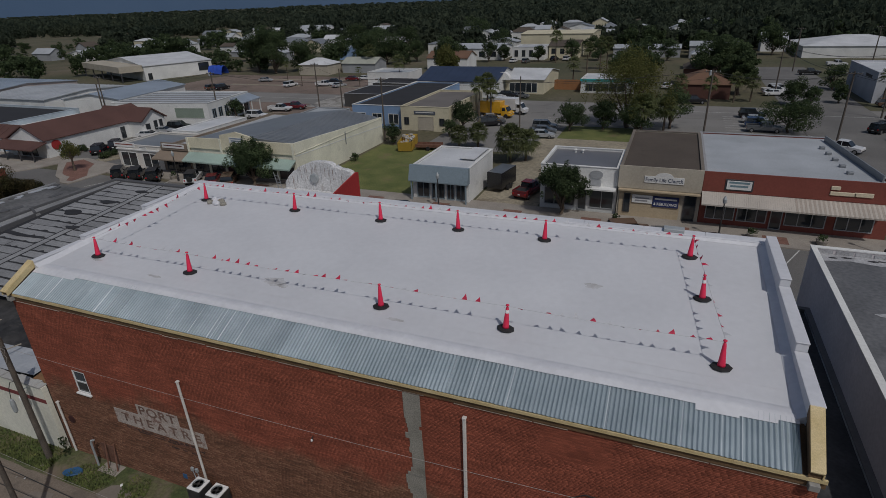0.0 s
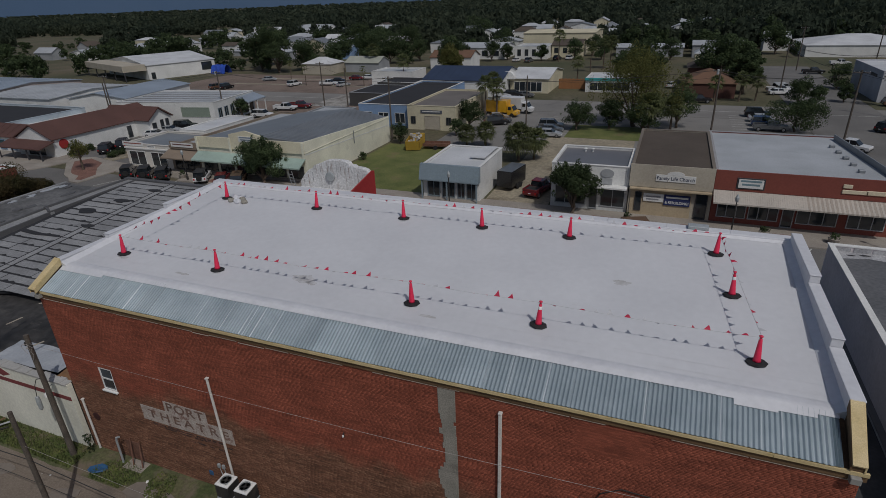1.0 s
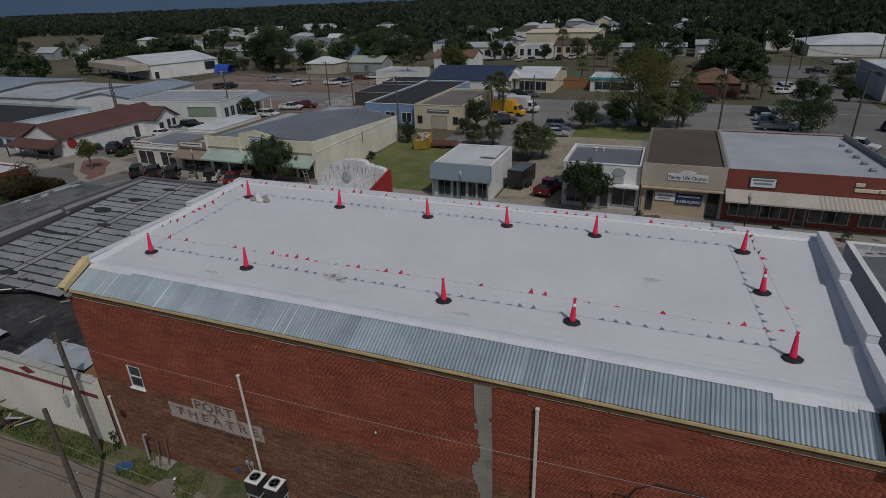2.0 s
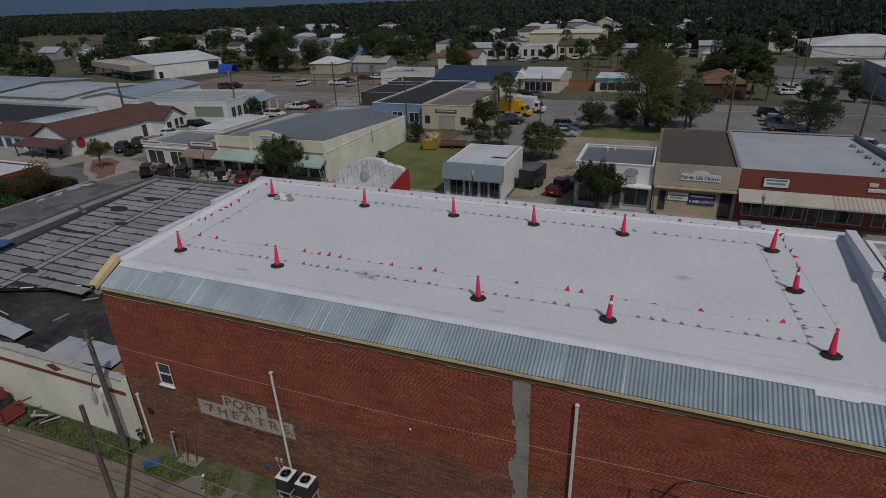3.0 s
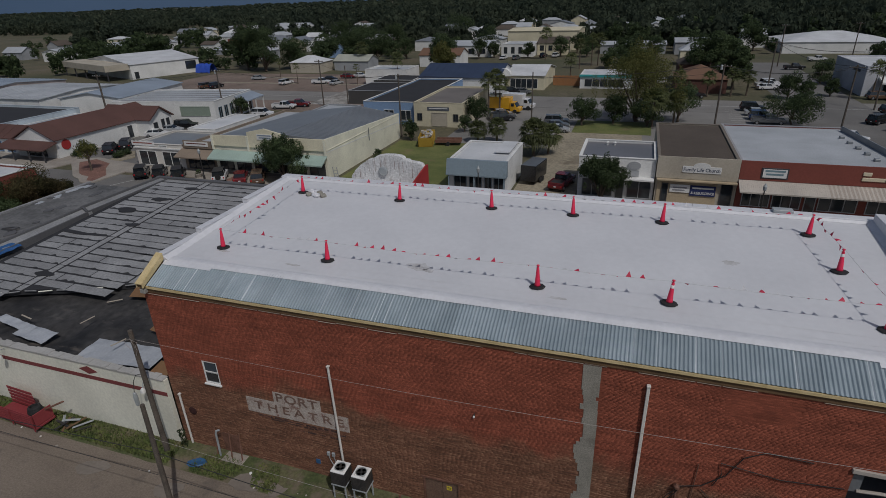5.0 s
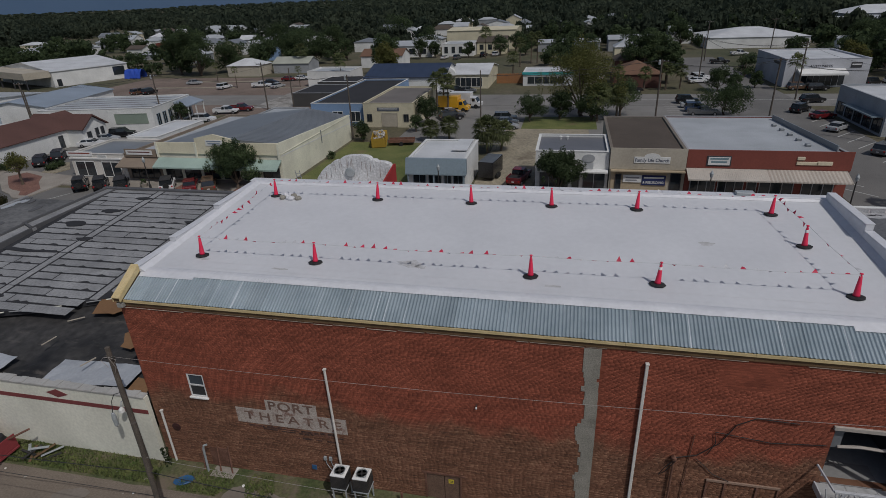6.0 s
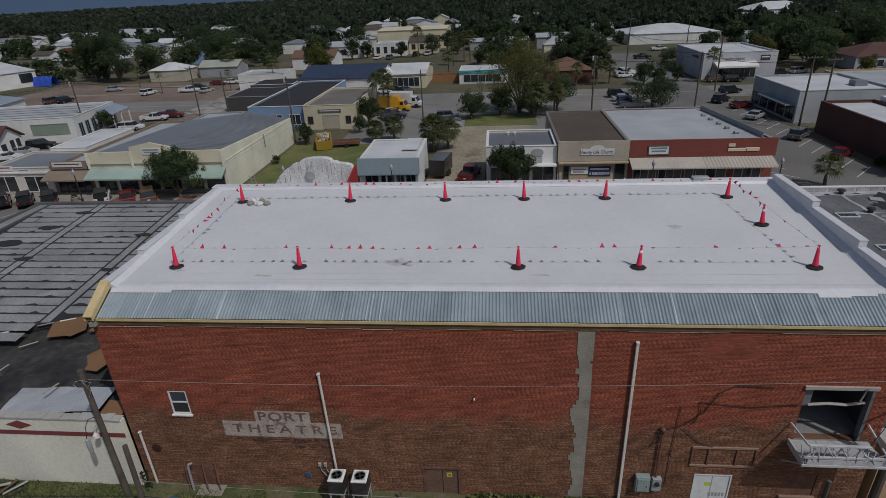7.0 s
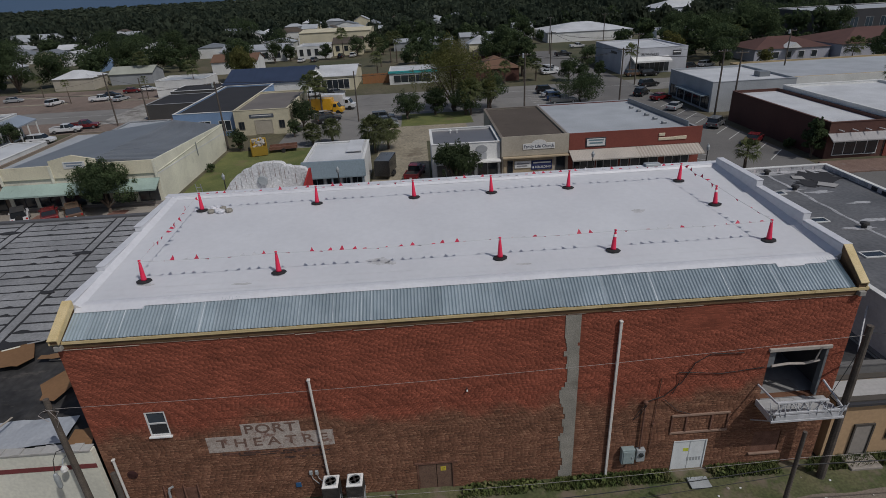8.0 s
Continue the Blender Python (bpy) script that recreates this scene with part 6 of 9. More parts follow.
for _k in range(5):
    opening(T, "w", 94.8 + 3.4 * _k, 97.6 + 3.4 * _k, 1.2, 3.4, 39.3, P_DARKFRAME, bars=1)
part("roof_hatch", boxes((50.5, 52.5, 99, 101, 5.8, 6.7)), R_METAL, T, world=True)
T = block("dark red brick corner store with a white roof", 39.6, 47.4, 63.6, 88, 5.6, P_DARKBRICK, R_WHITE, 0.35, cap=P_DARKBRICK)
opening(T, "s", 40.6, 46.6, 1.2, 3.3, 63.6, P_WHITE, bars=3)
for _k in range(4):
    part("light_bracket", boxes((40.8 + 1.8 * _k, 40.9 + 1.8 * _k, 62.6, 63.58, 4.6, 4.68)), P_WHITE, T, world=True)
for _k in range(12):
    _x = 39.5 + 0.66 * _k
    _bm = bmesh.new()
    prism(_bm, [(63.58, 4.2), (62.3, 3.5), (62.3, 3.35), (63.58, 4.1)], "x", _x, _x + 0.65)
    part("awning_panel", _bm, painted("grey_awning", (0.35, 0.34, 0.34)), T, world=True)
T = block("red brick store with a white roof", 47.6, 64, 63.6, 87, 6.3, P_WHITE, R_WHITE, 0.35, cap=P_WHITE)
part("brick_front", boxes((47.55, 64.05, 63.4, 63.59, G, 6.2)), P_REDBRICK, T, "dark red brick front", world=True)
opening(T, "s", 48.6, 54, 1.2, 3.4, 63.4, P_WHITE, bars=3)
opening(T, "s", 55.5, 62.5, 1.2, 3.4, 63.4, P_WHITE, bars=3)
T = block("long cream store with a pale roof", 57.2, 100, 100, 122, 5.2, painted("ochre_render", (0.42, 0.32, 0.18)), R_LIGHT, 0.25)
part("fascia", boxes((57.1, 100, 99.8, 99.98, 3.7, 5.25)), P_WHITE, T, "ribbed white metal fascia", world=True)
T = block("lavender hall with a dark red roof", 79.9, 101, 151.2, 166, 4.0, painted("lavender_render", (0.40, 0.40, 0.45)), R_RED, kind="hip", ridge=2.6, name="hall")
_bm = bmesh.new()
prism(_bm, [(88, 4.2), (92, 4.2), (90, 5.6)], "y", 149.6, 153)
part("porch_gable", _bm, P_WHITE, T, world=True)
for _k in range(5):
    opening(T, "s", 81.5 + 3.6 * _k, 83.2 + 3.6 * _k, 1.4, 3.2, 151.2, P_WHITE)
block("hall with a dark red hipped roof", 102, 137, 148, 170, 4.6, painted("lavender_render", (0.40, 0.40, 0.45)), R_RED, kind="hip", ridge=3.2, name="hall")
T = block("dark office building with a pale band", 126, 175, 196, 222, 10, P_DARKFRAME, R_LIGHT, 0.3, cap=P_WHITE)
for _k in range(8):
    opening(T, "s", 128 + 5.4 * _k, 130.8 + 5.4 * _k, 1.4, 7.4, 196, P_GREY, M_GLASS_BLUE, bars=1)
block("white store with a white metal roof", 41, 76, 234, 262, 4.6, P_WHITE, R_WHITE, kind="hip", ridge=2.8)
block("low white store with a flat grey roof", 78, 96, 214, 228, 5.0, P_WHITE, R_LIGHT, 0.2)
block("long low school wing with a pale roof", 88, 152, 298, 311, 6.2, P_GREY, R_LIGHT, kind="gable_x", ridge=0.8)
block("school hall with a white hipped roof", 118, 150, 314, 336, 7.6, P_GREY, R_WHITE, kind="hip", ridge=3.4)

# --- the grey neighbour across the passage
T = block("grey rendered building with a patched grey roof", 10.9, 23.3, 17.6, 41.8, 7.6, painted("mauve_grey_render", (0.60, 0.555, 0.56)), material("patched_felt_roof", (0.092, 0.094, 0.098), (0.148, 0.149, 0.154), 0.35, 0.6, bump=0.25, bump_scale=4, stain=((0.23, 0.23, 0.235), 0.5, 0.6, 0.6), streak=(1.0, 0.4, 1.0)), 0.35, base=0.0, cap=P_WHITE)
for _x, _y in ((15.3, 36.2), (14.85, 30.4), (14.65, 24.7)):
    _s = part("skylight", boxes((_x - 0.74, _x + 0.74, _y - 0.4, _y - 0.32, 7.26, 7.34), (_x - 0.74, _x + 0.74, _y + 0.32, _y + 0.4, 7.26, 7.34), (_x - 0.74, _x - 0.66, _y - 0.317, _y + 0.317, 7.26, 7.34), (_x + 0.66, _x + 0.74, _y - 0.317, _y + 0.317, 7.26, 7.34)), P_WHITE, T, world=True)
    part("skylight_pane", boxes((_x - 0.655, _x + 0.655, _y - 0.315, _y + 0.315, 7.26, 7.31)), M_GLASS, _s, world=True)
M_SEAL = material("white_roof_sealant", (0.30, 0.30, 0.31), (0.46, 0.46, 0.47), 1.2, 0.7, bump=0.2, bump_scale=8, stain=((0.2, 0.2, 0.2), 1.5, 0.55, 0.7))
_rng = random.Random(6)


def blot(cx, cy, rx, ry, z, step=18):
    """A flat ragged patch."""
    bm = bmesh.new()
    return prism(bm, [(cx + rx * math.cos(radians(a)) * _rng.uniform(0.55, 1.3), cy + ry * math.sin(radians(a)) * _rng.uniform(0.55, 1.3)) for a in range(0, 360, step)], "z", z, z + 0.012)


# brushed sealant along the roof's middle joint and round the vents
_bm = bmesh.new()
_prev = None
for _k in range(60):
    _y = 18 + 23.4 * _k / 59
    _c, _h = 17.25 + 0.06 * math.sin(_k * 0.9), 0.14 + 0.07 * noise.noise((_k * 0.7, 3, 1))
    _row = [_bm.verts.new((_c - _h, _y, 7.266)), _bm.verts.new((_c, _y, 7.3)), _bm.verts.new((_c + _h, _y, 7.266))]
    if _prev:
        for _a in range(2):
            _bm.faces.new((_prev[_a], _prev[_a + 1], _row[_a + 1], _row[_a]))
    _prev = _row
part("sealed_seam", _bm, M_SEAL, T, world=True)
for _x, _y in ((17.3, 40.9), (17.2, 36.7), (17.05, 28.7), (17.2, 22.0)):
    part("sealant_patch", blot(_x - 0.3, _y, 1.2, 0.3, 7.268, 15), M_SEAL, T, world=True)
    _bm = bmesh.new()
    lathe(_bm, [(0.2, 7.26), (0.18, 7.5), (0.32, 7.56), (0.28, 7.68), (0.05, 7.74)], 10, centre=(_x, _y, 0))
    part("roof_vent", _bm, M_STEEL_DARK, T, world=True)
for _x, _y, _w, _d in ((18.6, 35.9, 1.2, 0.35), (18.9, 29.9, 1.1, 0.3), (20.2, 33.2, 0.9, 0.25), (13.0, 27.5, 0.7, 0.2), (20.6, 25.2, 1.3, 0.3), (13.3, 33.4, 0.6, 0.25)):
    part("sealant_patch", blot(_x, _y, _w, _d, 7.264, 24), M_SEAL, T, world=True)
part("torn_felt", blot(21.0, 39.4, 1.8, 1.7, 7.28, 12), R_DARK, T, "ragged torn black felt", world=True)
part("torn_felt", blot(19.2, 38.0, 1.0, 0.9, 7.284, 15), R_DARK, T, world=True)
for _c in ([(19.6, 37.4), (20.6, 36.6), (21.4, 37.3), (20.2, 38.2)], [(18.7, 39.3), (19.6, 38.9), (19.8, 39.8), (19.0, 40.1)]):
    _bm = bmesh.new()
    prism(_bm, _c, "z", 7.3, 7.33)
    part("loose_sheet", _bm, painted("bare_board", (0.34, 0.33, 0.32)), T, world=True)
for _k in range(22):
    _y = 18.4 + 1.05 * _k
    part("parapet_patch", boxes((23.0, 23.045, _y, _y + _rng.uniform(0.5, 1.0), 7.27, 7.45 + _rng.uniform(0, 0.14))), M_SEAL if _rng.random() < 0.6 else R_DARK, T, world=True)
for _k in range(11):
    part("parapet_patch", boxes((11.3 + 1.08 * _k, 12.1 + 1.08 * _k + _rng.uniform(0, 0.25), 41.505, 41.545, 7.27, 7.5 + _rng.uniform(0, 0.09))), M_SEAL, T, world=True)

_bm = bmesh.new()
prism(_bm, [(11.2, 41.5), (23.0, 41.5), (23.0, 40.7), (21.5, 40.4), (19.8, 40.9), (18.0, 40.5), (16.4, 40.75), (14.6, 40.3), (13.0, 40.6), (11.2, 40.2)], "z", 7.262, 7.27)
part("sealed_strip", _bm, M_SEAL, T, "ragged strip of white sealant", world=True)
for _x, _y in ((12.1, 40.9), (12.9, 41.1), (14.4, 40.95), (14.9, 41.05), (16.2, 40.8), (18.6, 41.0)):
    part("tar_spot", blot(_x, _y, 0.3, 0.12, 7.272, 36), R_DARK, T, world=True)
# low lean-to that fills the passage
T = block("low lean-to with a black tarred roof", 6.42, 10.86, 17.56, 38.4, 4.5, painted("dark_block", (0.16, 0.155, 0.15)), material("wet_tar", (0.025, 0.025, 0.026), (0.06, 0.06, 0.062), 0.6, 0.7, bump=0.2, bump_scale=6), 0.12, base=0.0)
part("flashing", boxes((10.55, 10.6, 17.9, 38.0, 4.39, 4.5)), M_STEEL_GREY, T, world=True)
part("roof_hatch", soft(boxes((7.6, 10.2, 35.6, 37.6, 4.385, 4.75)), 0.04), M_STEEL_DARK, T, world=True)

# tan annexe on the alley with a broken white roof
T = block("tan rendered annexe with a broken pale roof", 6.75, 24, 15.6, 17.5, 3.85, painted("orange_tan_render", (0.46, 0.31, 0.18)), painted("broken_pale_roof", (0.42, 0.41, 0.40)), 0.05, base=0.0, cap=painted("dark_trim", (0.08, 0.07, 0.06)))
part("roof_edge", boxes((6.7, 24.1, 15.35, 15.58, 3.7, 3.84)), P_DARKFRAME, T, world=True)
for _a in (8.1, 11.8):
    opening(T, "s", _a, _a + 1.1, 0.15, 2.3, 15.6, painted("dark_trim", (0.08, 0.07, 0.06)), painted("grey_leaf", (0.30, 0.27, 0.24)), name="door")
opening(T, "s", 10.0, 11.2, 1.2, 2.4, 15.6, painted("dark_trim", (0.08, 0.07, 0.06)), painted("boarded_window", (0.45, 0.22, 0.08)))
part("doorstep", soft(boxes((7.8, 9.5, 14.6, 15.58, 0, 0.18)), 0.03), M_CONCRETE, T, world=True)

# --- the storm-torn neighbour to the west
T = thing("torn_building", (-45, 28, 0), "low building with a strip metal roof half torn away", "building")
TB_WALL = painted("warm_white_render", (0.72, 0.71, 0.61), 0.85, 0.25)
part("alley_wall", boxes((-52, -30.35, 15.3, 15.6, -0.2, 4.6)), TB_WALL, T, "warm white rendered wall with a maroon band", world=True)
part("alley_wall", boxes((-70, -52.01, 15.3, 15.6, -0.2, 4.9)), TB_WALL, T, world=True)
_rng = random.Random(31)
for _k in range(46):
    _x = -52 + 21.6 * _k / 46
    part("cap_tile", boxes((_x, _x + 0.46, 15.24, 15.68 + _rng.uniform(0, 0.15), 4.604, 4.66 + _rng.uniform(0, 0.05))), painted("grey_cap", (0.40, 0.39, 0.37)), T, world=True)
M_MAROON = painted("maroon_paint", (0.20, 0.05, 0.05))
part("maroon_band", boxes((-70, -30.36, 15.285, 15.298, 3.5, 3.78)), M_MAROON, T, world=True)
for _x in (-36.2, -46.8, -58):
    _bm = bmesh.new()
    prism(_bm, [(_x - 0.75, 4.15), (_x, 3.88), (_x + 0.75, 4.15), (_x, 4.45)], "y", 15.285, 15.298)
    part("maroon_diamond", _bm, M_MAROON, T, world=True)
part("side_wall", boxes((-66.9, -30.36, 42.35, 42.6, 0, 4.55)), painted("dark_kerb", (0.10, 0.10, 0.105)), T, world=True)
part("side_wall", boxes((-66.9, -66.6, 15.7, 42.3, 0, 4.55)), painted("dark_kerb", (0.10, 0.10, 0.105)), T, world=True)
M_TAR = material("torn_tar_paper", (0.012, 0.012, 0.013), (0.055, 0.052, 0.05), 0.35, 0.75, bump=0.8, bump_scale=2.2, fine=0.4, stain=((0.16, 0.14, 0.12), 0.7, 0.58, 0.6), streak=(0.5, 1.6, 1.0))
_bm = bmesh.new()
_vs = {}
for _j in range(17):
    for _i in range(41):
        _x, _y = -69.9 + 39.4 * _i / 40, 15.62 + 15.5 * _j / 16
        _z = 4.15 + 0.95 * min(max((_y - 16.5) / 8, 0), 1) + 0.22 * noise.noise((_x * 0.5, _y * 0.6, 0)) + 0.1 * noise.noise((_x * 1.7, _y * 1.9, 5))
        _vs[_i, _j] = _bm.verts.new((_x, _y, _z))
for _j in range(16):
    for _i in range(40):
        _bm.faces.new((_vs[_i, _j], _vs[_i + 1, _j], _vs[_i + 1, _j + 1], _vs[_i, _j + 1]))
part("torn_roof_deck", _bm, M_TAR, T, "black torn roofing felt", world=True)


def strip_z(x, y):
    return 5.35 + 0.075 * (y - 22.0)


EDGE = ((-30.6, 26.6), (-36.0, 24.6), (-40.2, 22.9), (-43.4, 21.5), (-47.8, 20.2), (-54.4, 17.6))


def edge_y(x):
    for (xa, ya), (xb, yb) in zip(EDGE, EDGE[1:]):
        if xb <= x <= xa:
            return ya + (yb - ya) * (x - xa) / (xb - xa)
    return EDGE[0][1] if x > EDGE[0][0] else EDGE[-1][1]


_rng = random.Random(17)
SEAMS = (-54.4, -48.35, -40.4, -33.9, -30.6)
for _xa, _xb in zip(SEAMS, SEAMS[1:]):
    _y = 41.6
    while _y > 17.0:
        _w = 0.98
        _m = (_xa + _xb) / 2
        _lo = edge_y(_m)
        if _y - _w * 0.5 > _lo:
            _ends = [_xa + 0.5, _xb - 0.5]
            if _rng.random() < 0.3:
                _c = _rng.uniform(_ends[0] + 1.0, _ends[1] - 1.0) if _ends[1] - _ends[0] > 2.4 else None
                _ends = _ends if _c is None else [_ends[0], _c - 0.05, _c + 0.05, _ends[1]]
            for _a, _b in zip(_ends[::2], _ends[1::2]):
                # a strip with a ragged lower edge
                _bm = bmesh.new()
                _n = max(3, int((_b - _a) / 0.35))
                _gap = _rng.uniform(0.09, 0.22)
                _low = []
                for _i in range(_n + 1):
                    _g = _gap + _rng.uniform(-0.03, 0.04) + (_rng.uniform(0.1, 0.22) if _rng.random() < 0.1 else 0.0)
                    _low.append((_a + (_b - _a) * _i / _n, _y - _w + _g))
                _h = _rng.uniform(0.0, 0.02)
                for (_u0, _v0), (_u1, _v1) in zip(_low, _low[1:]):
                    _q = [(_u0, _v0), (_u1, _v1), (_u1, _y), (_u0, _y)]
                    _f = _bm.faces.new([_bm.verts.new((x, y, strip_z(x, y) + _h * 0.4 + 0.012)) for x, y in _q])
                bmesh.ops.remove_doubles(_bm, verts=_bm.verts, dist=0.001)
                _bm.normal_update()
                bmesh.ops.solidify(_bm, geom=list(_bm.faces), thickness=0.008)
                part("roof_strip", _bm, R_TORN, T, world=True)
        _y -= _w
_bm = bmesh.new()
_pts = [(-30.5, 41.9), *[(x, y + 0.25) for x, y in EDGE], (-54.6, 41.9)]
_lo = [_bm.verts.new((x, y, strip_z(x, y) - 0.4)) for x, y in _pts]
_hi = [_bm.verts.new((x, y, strip_z(x, y) - 0.004)) for x, y in _pts]
_bm.faces.new(_hi)
_bm.faces.new(_lo[::-1])
for _i in range(len(_pts)):
    _k = (_i + 1) % len(_pts)
    _bm.faces.new((_lo[_i], _lo[_k], _hi[_k], _hi[_i]))
bmesh.ops.recalc_face_normals(_bm, faces=_bm.faces)
part("roof_underlay", _bm, R_DARK, T, world=True)
for _x in SEAMS[1:4]:
    _bm = bmesh.new()
    _y0 = edge_y(_x) + 0.3
    prism(_bm, [(_y0, strip_z(0, _y0)), (41.7, strip_z(0, 41.7)), (41.7, strip_z(0, 41.7) + 0.03), (_y0, strip_z(0, _y0) + 0.03)], "x", _x - 0.3, _x + 0.3)
    part("gutter_seam", _bm, R_TORN, T, world=True)
for _x, _y, _s in ((-48.4, 31.2, 0.9), (-48.6, 22.6, 1.0), (-40.6, 35.2, 0.8), (-50.4, 36.6, 1.1), (-51.6, 33.8, 1.5), (-49.0, 39.6, 0.9), (-40.3, 29.6, 0.6), (-33.9, 35.5, 0.6)):
    _bm = bmesh.new()
    prism(_bm, [(_x + _s * math.cos(radians(a)) * _rng.uniform(0.6, 1.2), _y + 0.45 * _s * math.sin(radians(a)) * _rng.uniform(0.6, 1.2)) for a in range(0, 360, 30)], "z", strip_z(_x, _y) + 0.02, strip_z(_x, _y) + 0.06)
    part("tar_blot", _bm, R_DARK, T, world=True)
for _k in range(60):
    _x, _y = _rng.uniform(-54, -31.5), 41.6 - 0.98 * _rng.randint(1, 23)
    if _y > edge_y(_x) + 1:
        _bm = bmesh.new()
        _l = _rng.uniform(0.8, 2.4)
        prism(_bm, [(_x, _y), (_x + _l * 0.5, _y - 0.03), (_x + _l, _y), (_x + _l * 0.7, _y + 0.12), (_x + _l * 0.55, _y + 0.24), (_x + _l * 0.4, _y + 0.1)], "z", strip_z(_x, _y) + 0.012, strip_z(_x, _y) + 0.035)
        part("tear", _bm, R_DARK, T, world=True)
# timber kerb along the outer edge, lower roof beyond it
_black = painted("dark_kerb", (0.06, 0.06, 0.063))
for (_xa, _ya), (_xb, _yb), _w, _hh, _mt in (((-58.6, 18), (-56.55, 33.1), 0.24, 0.2, _black), ((-57.6, 18), (-55.85, 33.0), 1.5, 0.02, R_TORN), ((-56.5, 18), (-55.2, 32.5), 0.16, 0.1, _black),
                                          ((-56.65, 33.0), (-54.85, 41.4), 0.2, 0.26, _black), ((-55.95, 33.0), (-54.3, 41.4), 1.1, 0.06, R_TORN), ((-55.25, 32.5), (-53.75, 41.4), 0.15, 0.13, _black),
                                          ((-56.6, 33.2), (-55.2, 32.5), 0.22, 0.22, _black)):
    _n = Vector((_yb - _ya, _xa - _xb)).normalized() * _w / 2
    _bm = bmesh.new()
    _q = [(_xa - _n.x, _ya - _n.y), (_xa + _n.x, _ya + _n.y), (_xb + _n.x, _yb + _n.y), (_xb - _n.x, _yb - _n.y)]
    _lo = [_bm.verts.new((x, y, 4.7)) for x, y in _q]
    _hi = [_bm.verts.new((x, y, strip_z(x, y) + _hh)) for x, y in _q]
    _bm.faces.new(_lo)
    _bm.faces.new(_hi[::-1])
    for _i in range(4):
        _bm.faces.new((_lo[_i], _hi[_i], _hi[(_i + 1) % 4], _lo[(_i + 1) % 4]))
    bmesh.ops.recalc_face_normals(_bm, faces=_bm.faces)
    part("roof_kerb", _bm, _mt, T, world=True)
_bm = bmesh.new()
prism(_bm, [(-54.3, 28.75), (-52.0, 28.55), (-49.0, 28.8), (-49.2, 29.15), (-51.4, 29.0), (-54.2, 29.3)], "z", strip_z(0, 29) + 0.015, strip_z(0, 29) + 0.045)
part("tear", _bm, R_DARK, T, world=True)
part("roof_kerb", boxes((-55.3, -30.5, 41.4, 41.9, 6.3, 7.0)), painted("dark_kerb", (0.10, 0.10, 0.105)), T, world=True)
part("low_roof", boxes((-66.5, -54.62, 15.7, 42.2, 4.9, 5.15)), material("low_felt_roof", (0.085, 0.085, 0.085), (0.17, 0.17, 0.17), 0.3, 0.8, bump=0.2, bump_scale=3, stain=((0.05, 0.05, 0.05), 0.4, 0.55, 0.8)), T, world=True)
part("low_roof_edge", boxes((-66.9, -66.51, 15.7, 42.5, 4.6, 5.3)), R_TORN, T, world=True)
_rng = random.Random(88)
for _k in range(44):
    _y = 16 + 26 * _rng.random()
    _x = -66.3 + (0.5 * _rng.random() if _k % 3 else 9.5 * _rng.random())
    _s = _rng.uniform(0.15, 0.5)
    _bm = bmesh.new()
    prism(_bm, [(_x + _s * math.cos(radians(a)) * _rng.uniform(0.5, 1.3), _y + 1.6 * _s * math.sin(radians(a)) * _rng.uniform(0.5, 1.3)) for a in range(0, 360, 45)], "z", 5.152, 5.17 + 0.1 * _rng.random())
    part("roof_scrap", _bm, painted("pale_grey_sheet", (0.38, 0.40, 0.43), 0.5) if _k % 3 == 1 else painted("dark_kerb", (0.06, 0.06, 0.063)), T, world=True)
_g = {}
_bm = bmesh.new()
for _i in range(13):
    for _j in range(7):
        _g[_i, _j] = _bm.verts.new((-56.8 + 0.13 * _i, 23.2 + 0.45 * _j, 5.56 + 0.12 * noise.noise((_i * 0.8, _j * 0.9, 4)) + 0.02 * _j))
for _i in range(12):
    for _j in range(6):
        _bm.faces.new((_g[_i, _j], _g[_i + 1, _j], _g[_i + 1, _j + 1], _g[_i, _j + 1]))
_bm.normal_update()
bmesh.ops.solidify(_bm, geom=list(_bm.faces), thickness=0.008)
part("tarpaulin", _bm, painted("blue_tarpaulin", (0.03, 0.10, 0.26), 0.4), T, "crumpled blue tarpaulin", world=True)
# bare sheathing, pale sheets and splinters at the tear
for _x0, _y0, _w, _d, _r in ((-38.6, 23.0, 2.4, 2.8, 28), (-34.4, 20.2, 2.0, 2.4, -32), (-31.3, 16.2, 1.4, 1.6, 4), (-36.2, 22.6, 1.6, 0.5, 6)):
    _bm = bmesh.new()
    prism(_bm, [(_w * 0.5 * u * _rng.uniform(0.85, 1.1), _d * 0.5 * v * _rng.uniform(0.85, 1.1)) for u, v in ((-0.95, -0.5), (-0.1, -0.75), (0.15, -1), (0.95, -0.85), (0.8, 0.15), (0.9, 0.8), (0.0, 0.9), (-0.2, 0.7), (-0.8, 0.95))], "z", 0, 0.03)
    _ob = part("bare_sheathing", _bm, painted("plywood_brown", (0.21, 0.115, 0.055)), T)
    _ob.matrix_basis = Matrix.Translation(Vector((_x0, _y0, 4.4 + 0.95 * min(max((_y0 - 16.5) / 8, 0), 1) + 0.16)) - BASE[T.name]) @ pose(0, 0, 0, 6.5, 0, 0) @ pose(0, 0, 0, 0, 0, _r)
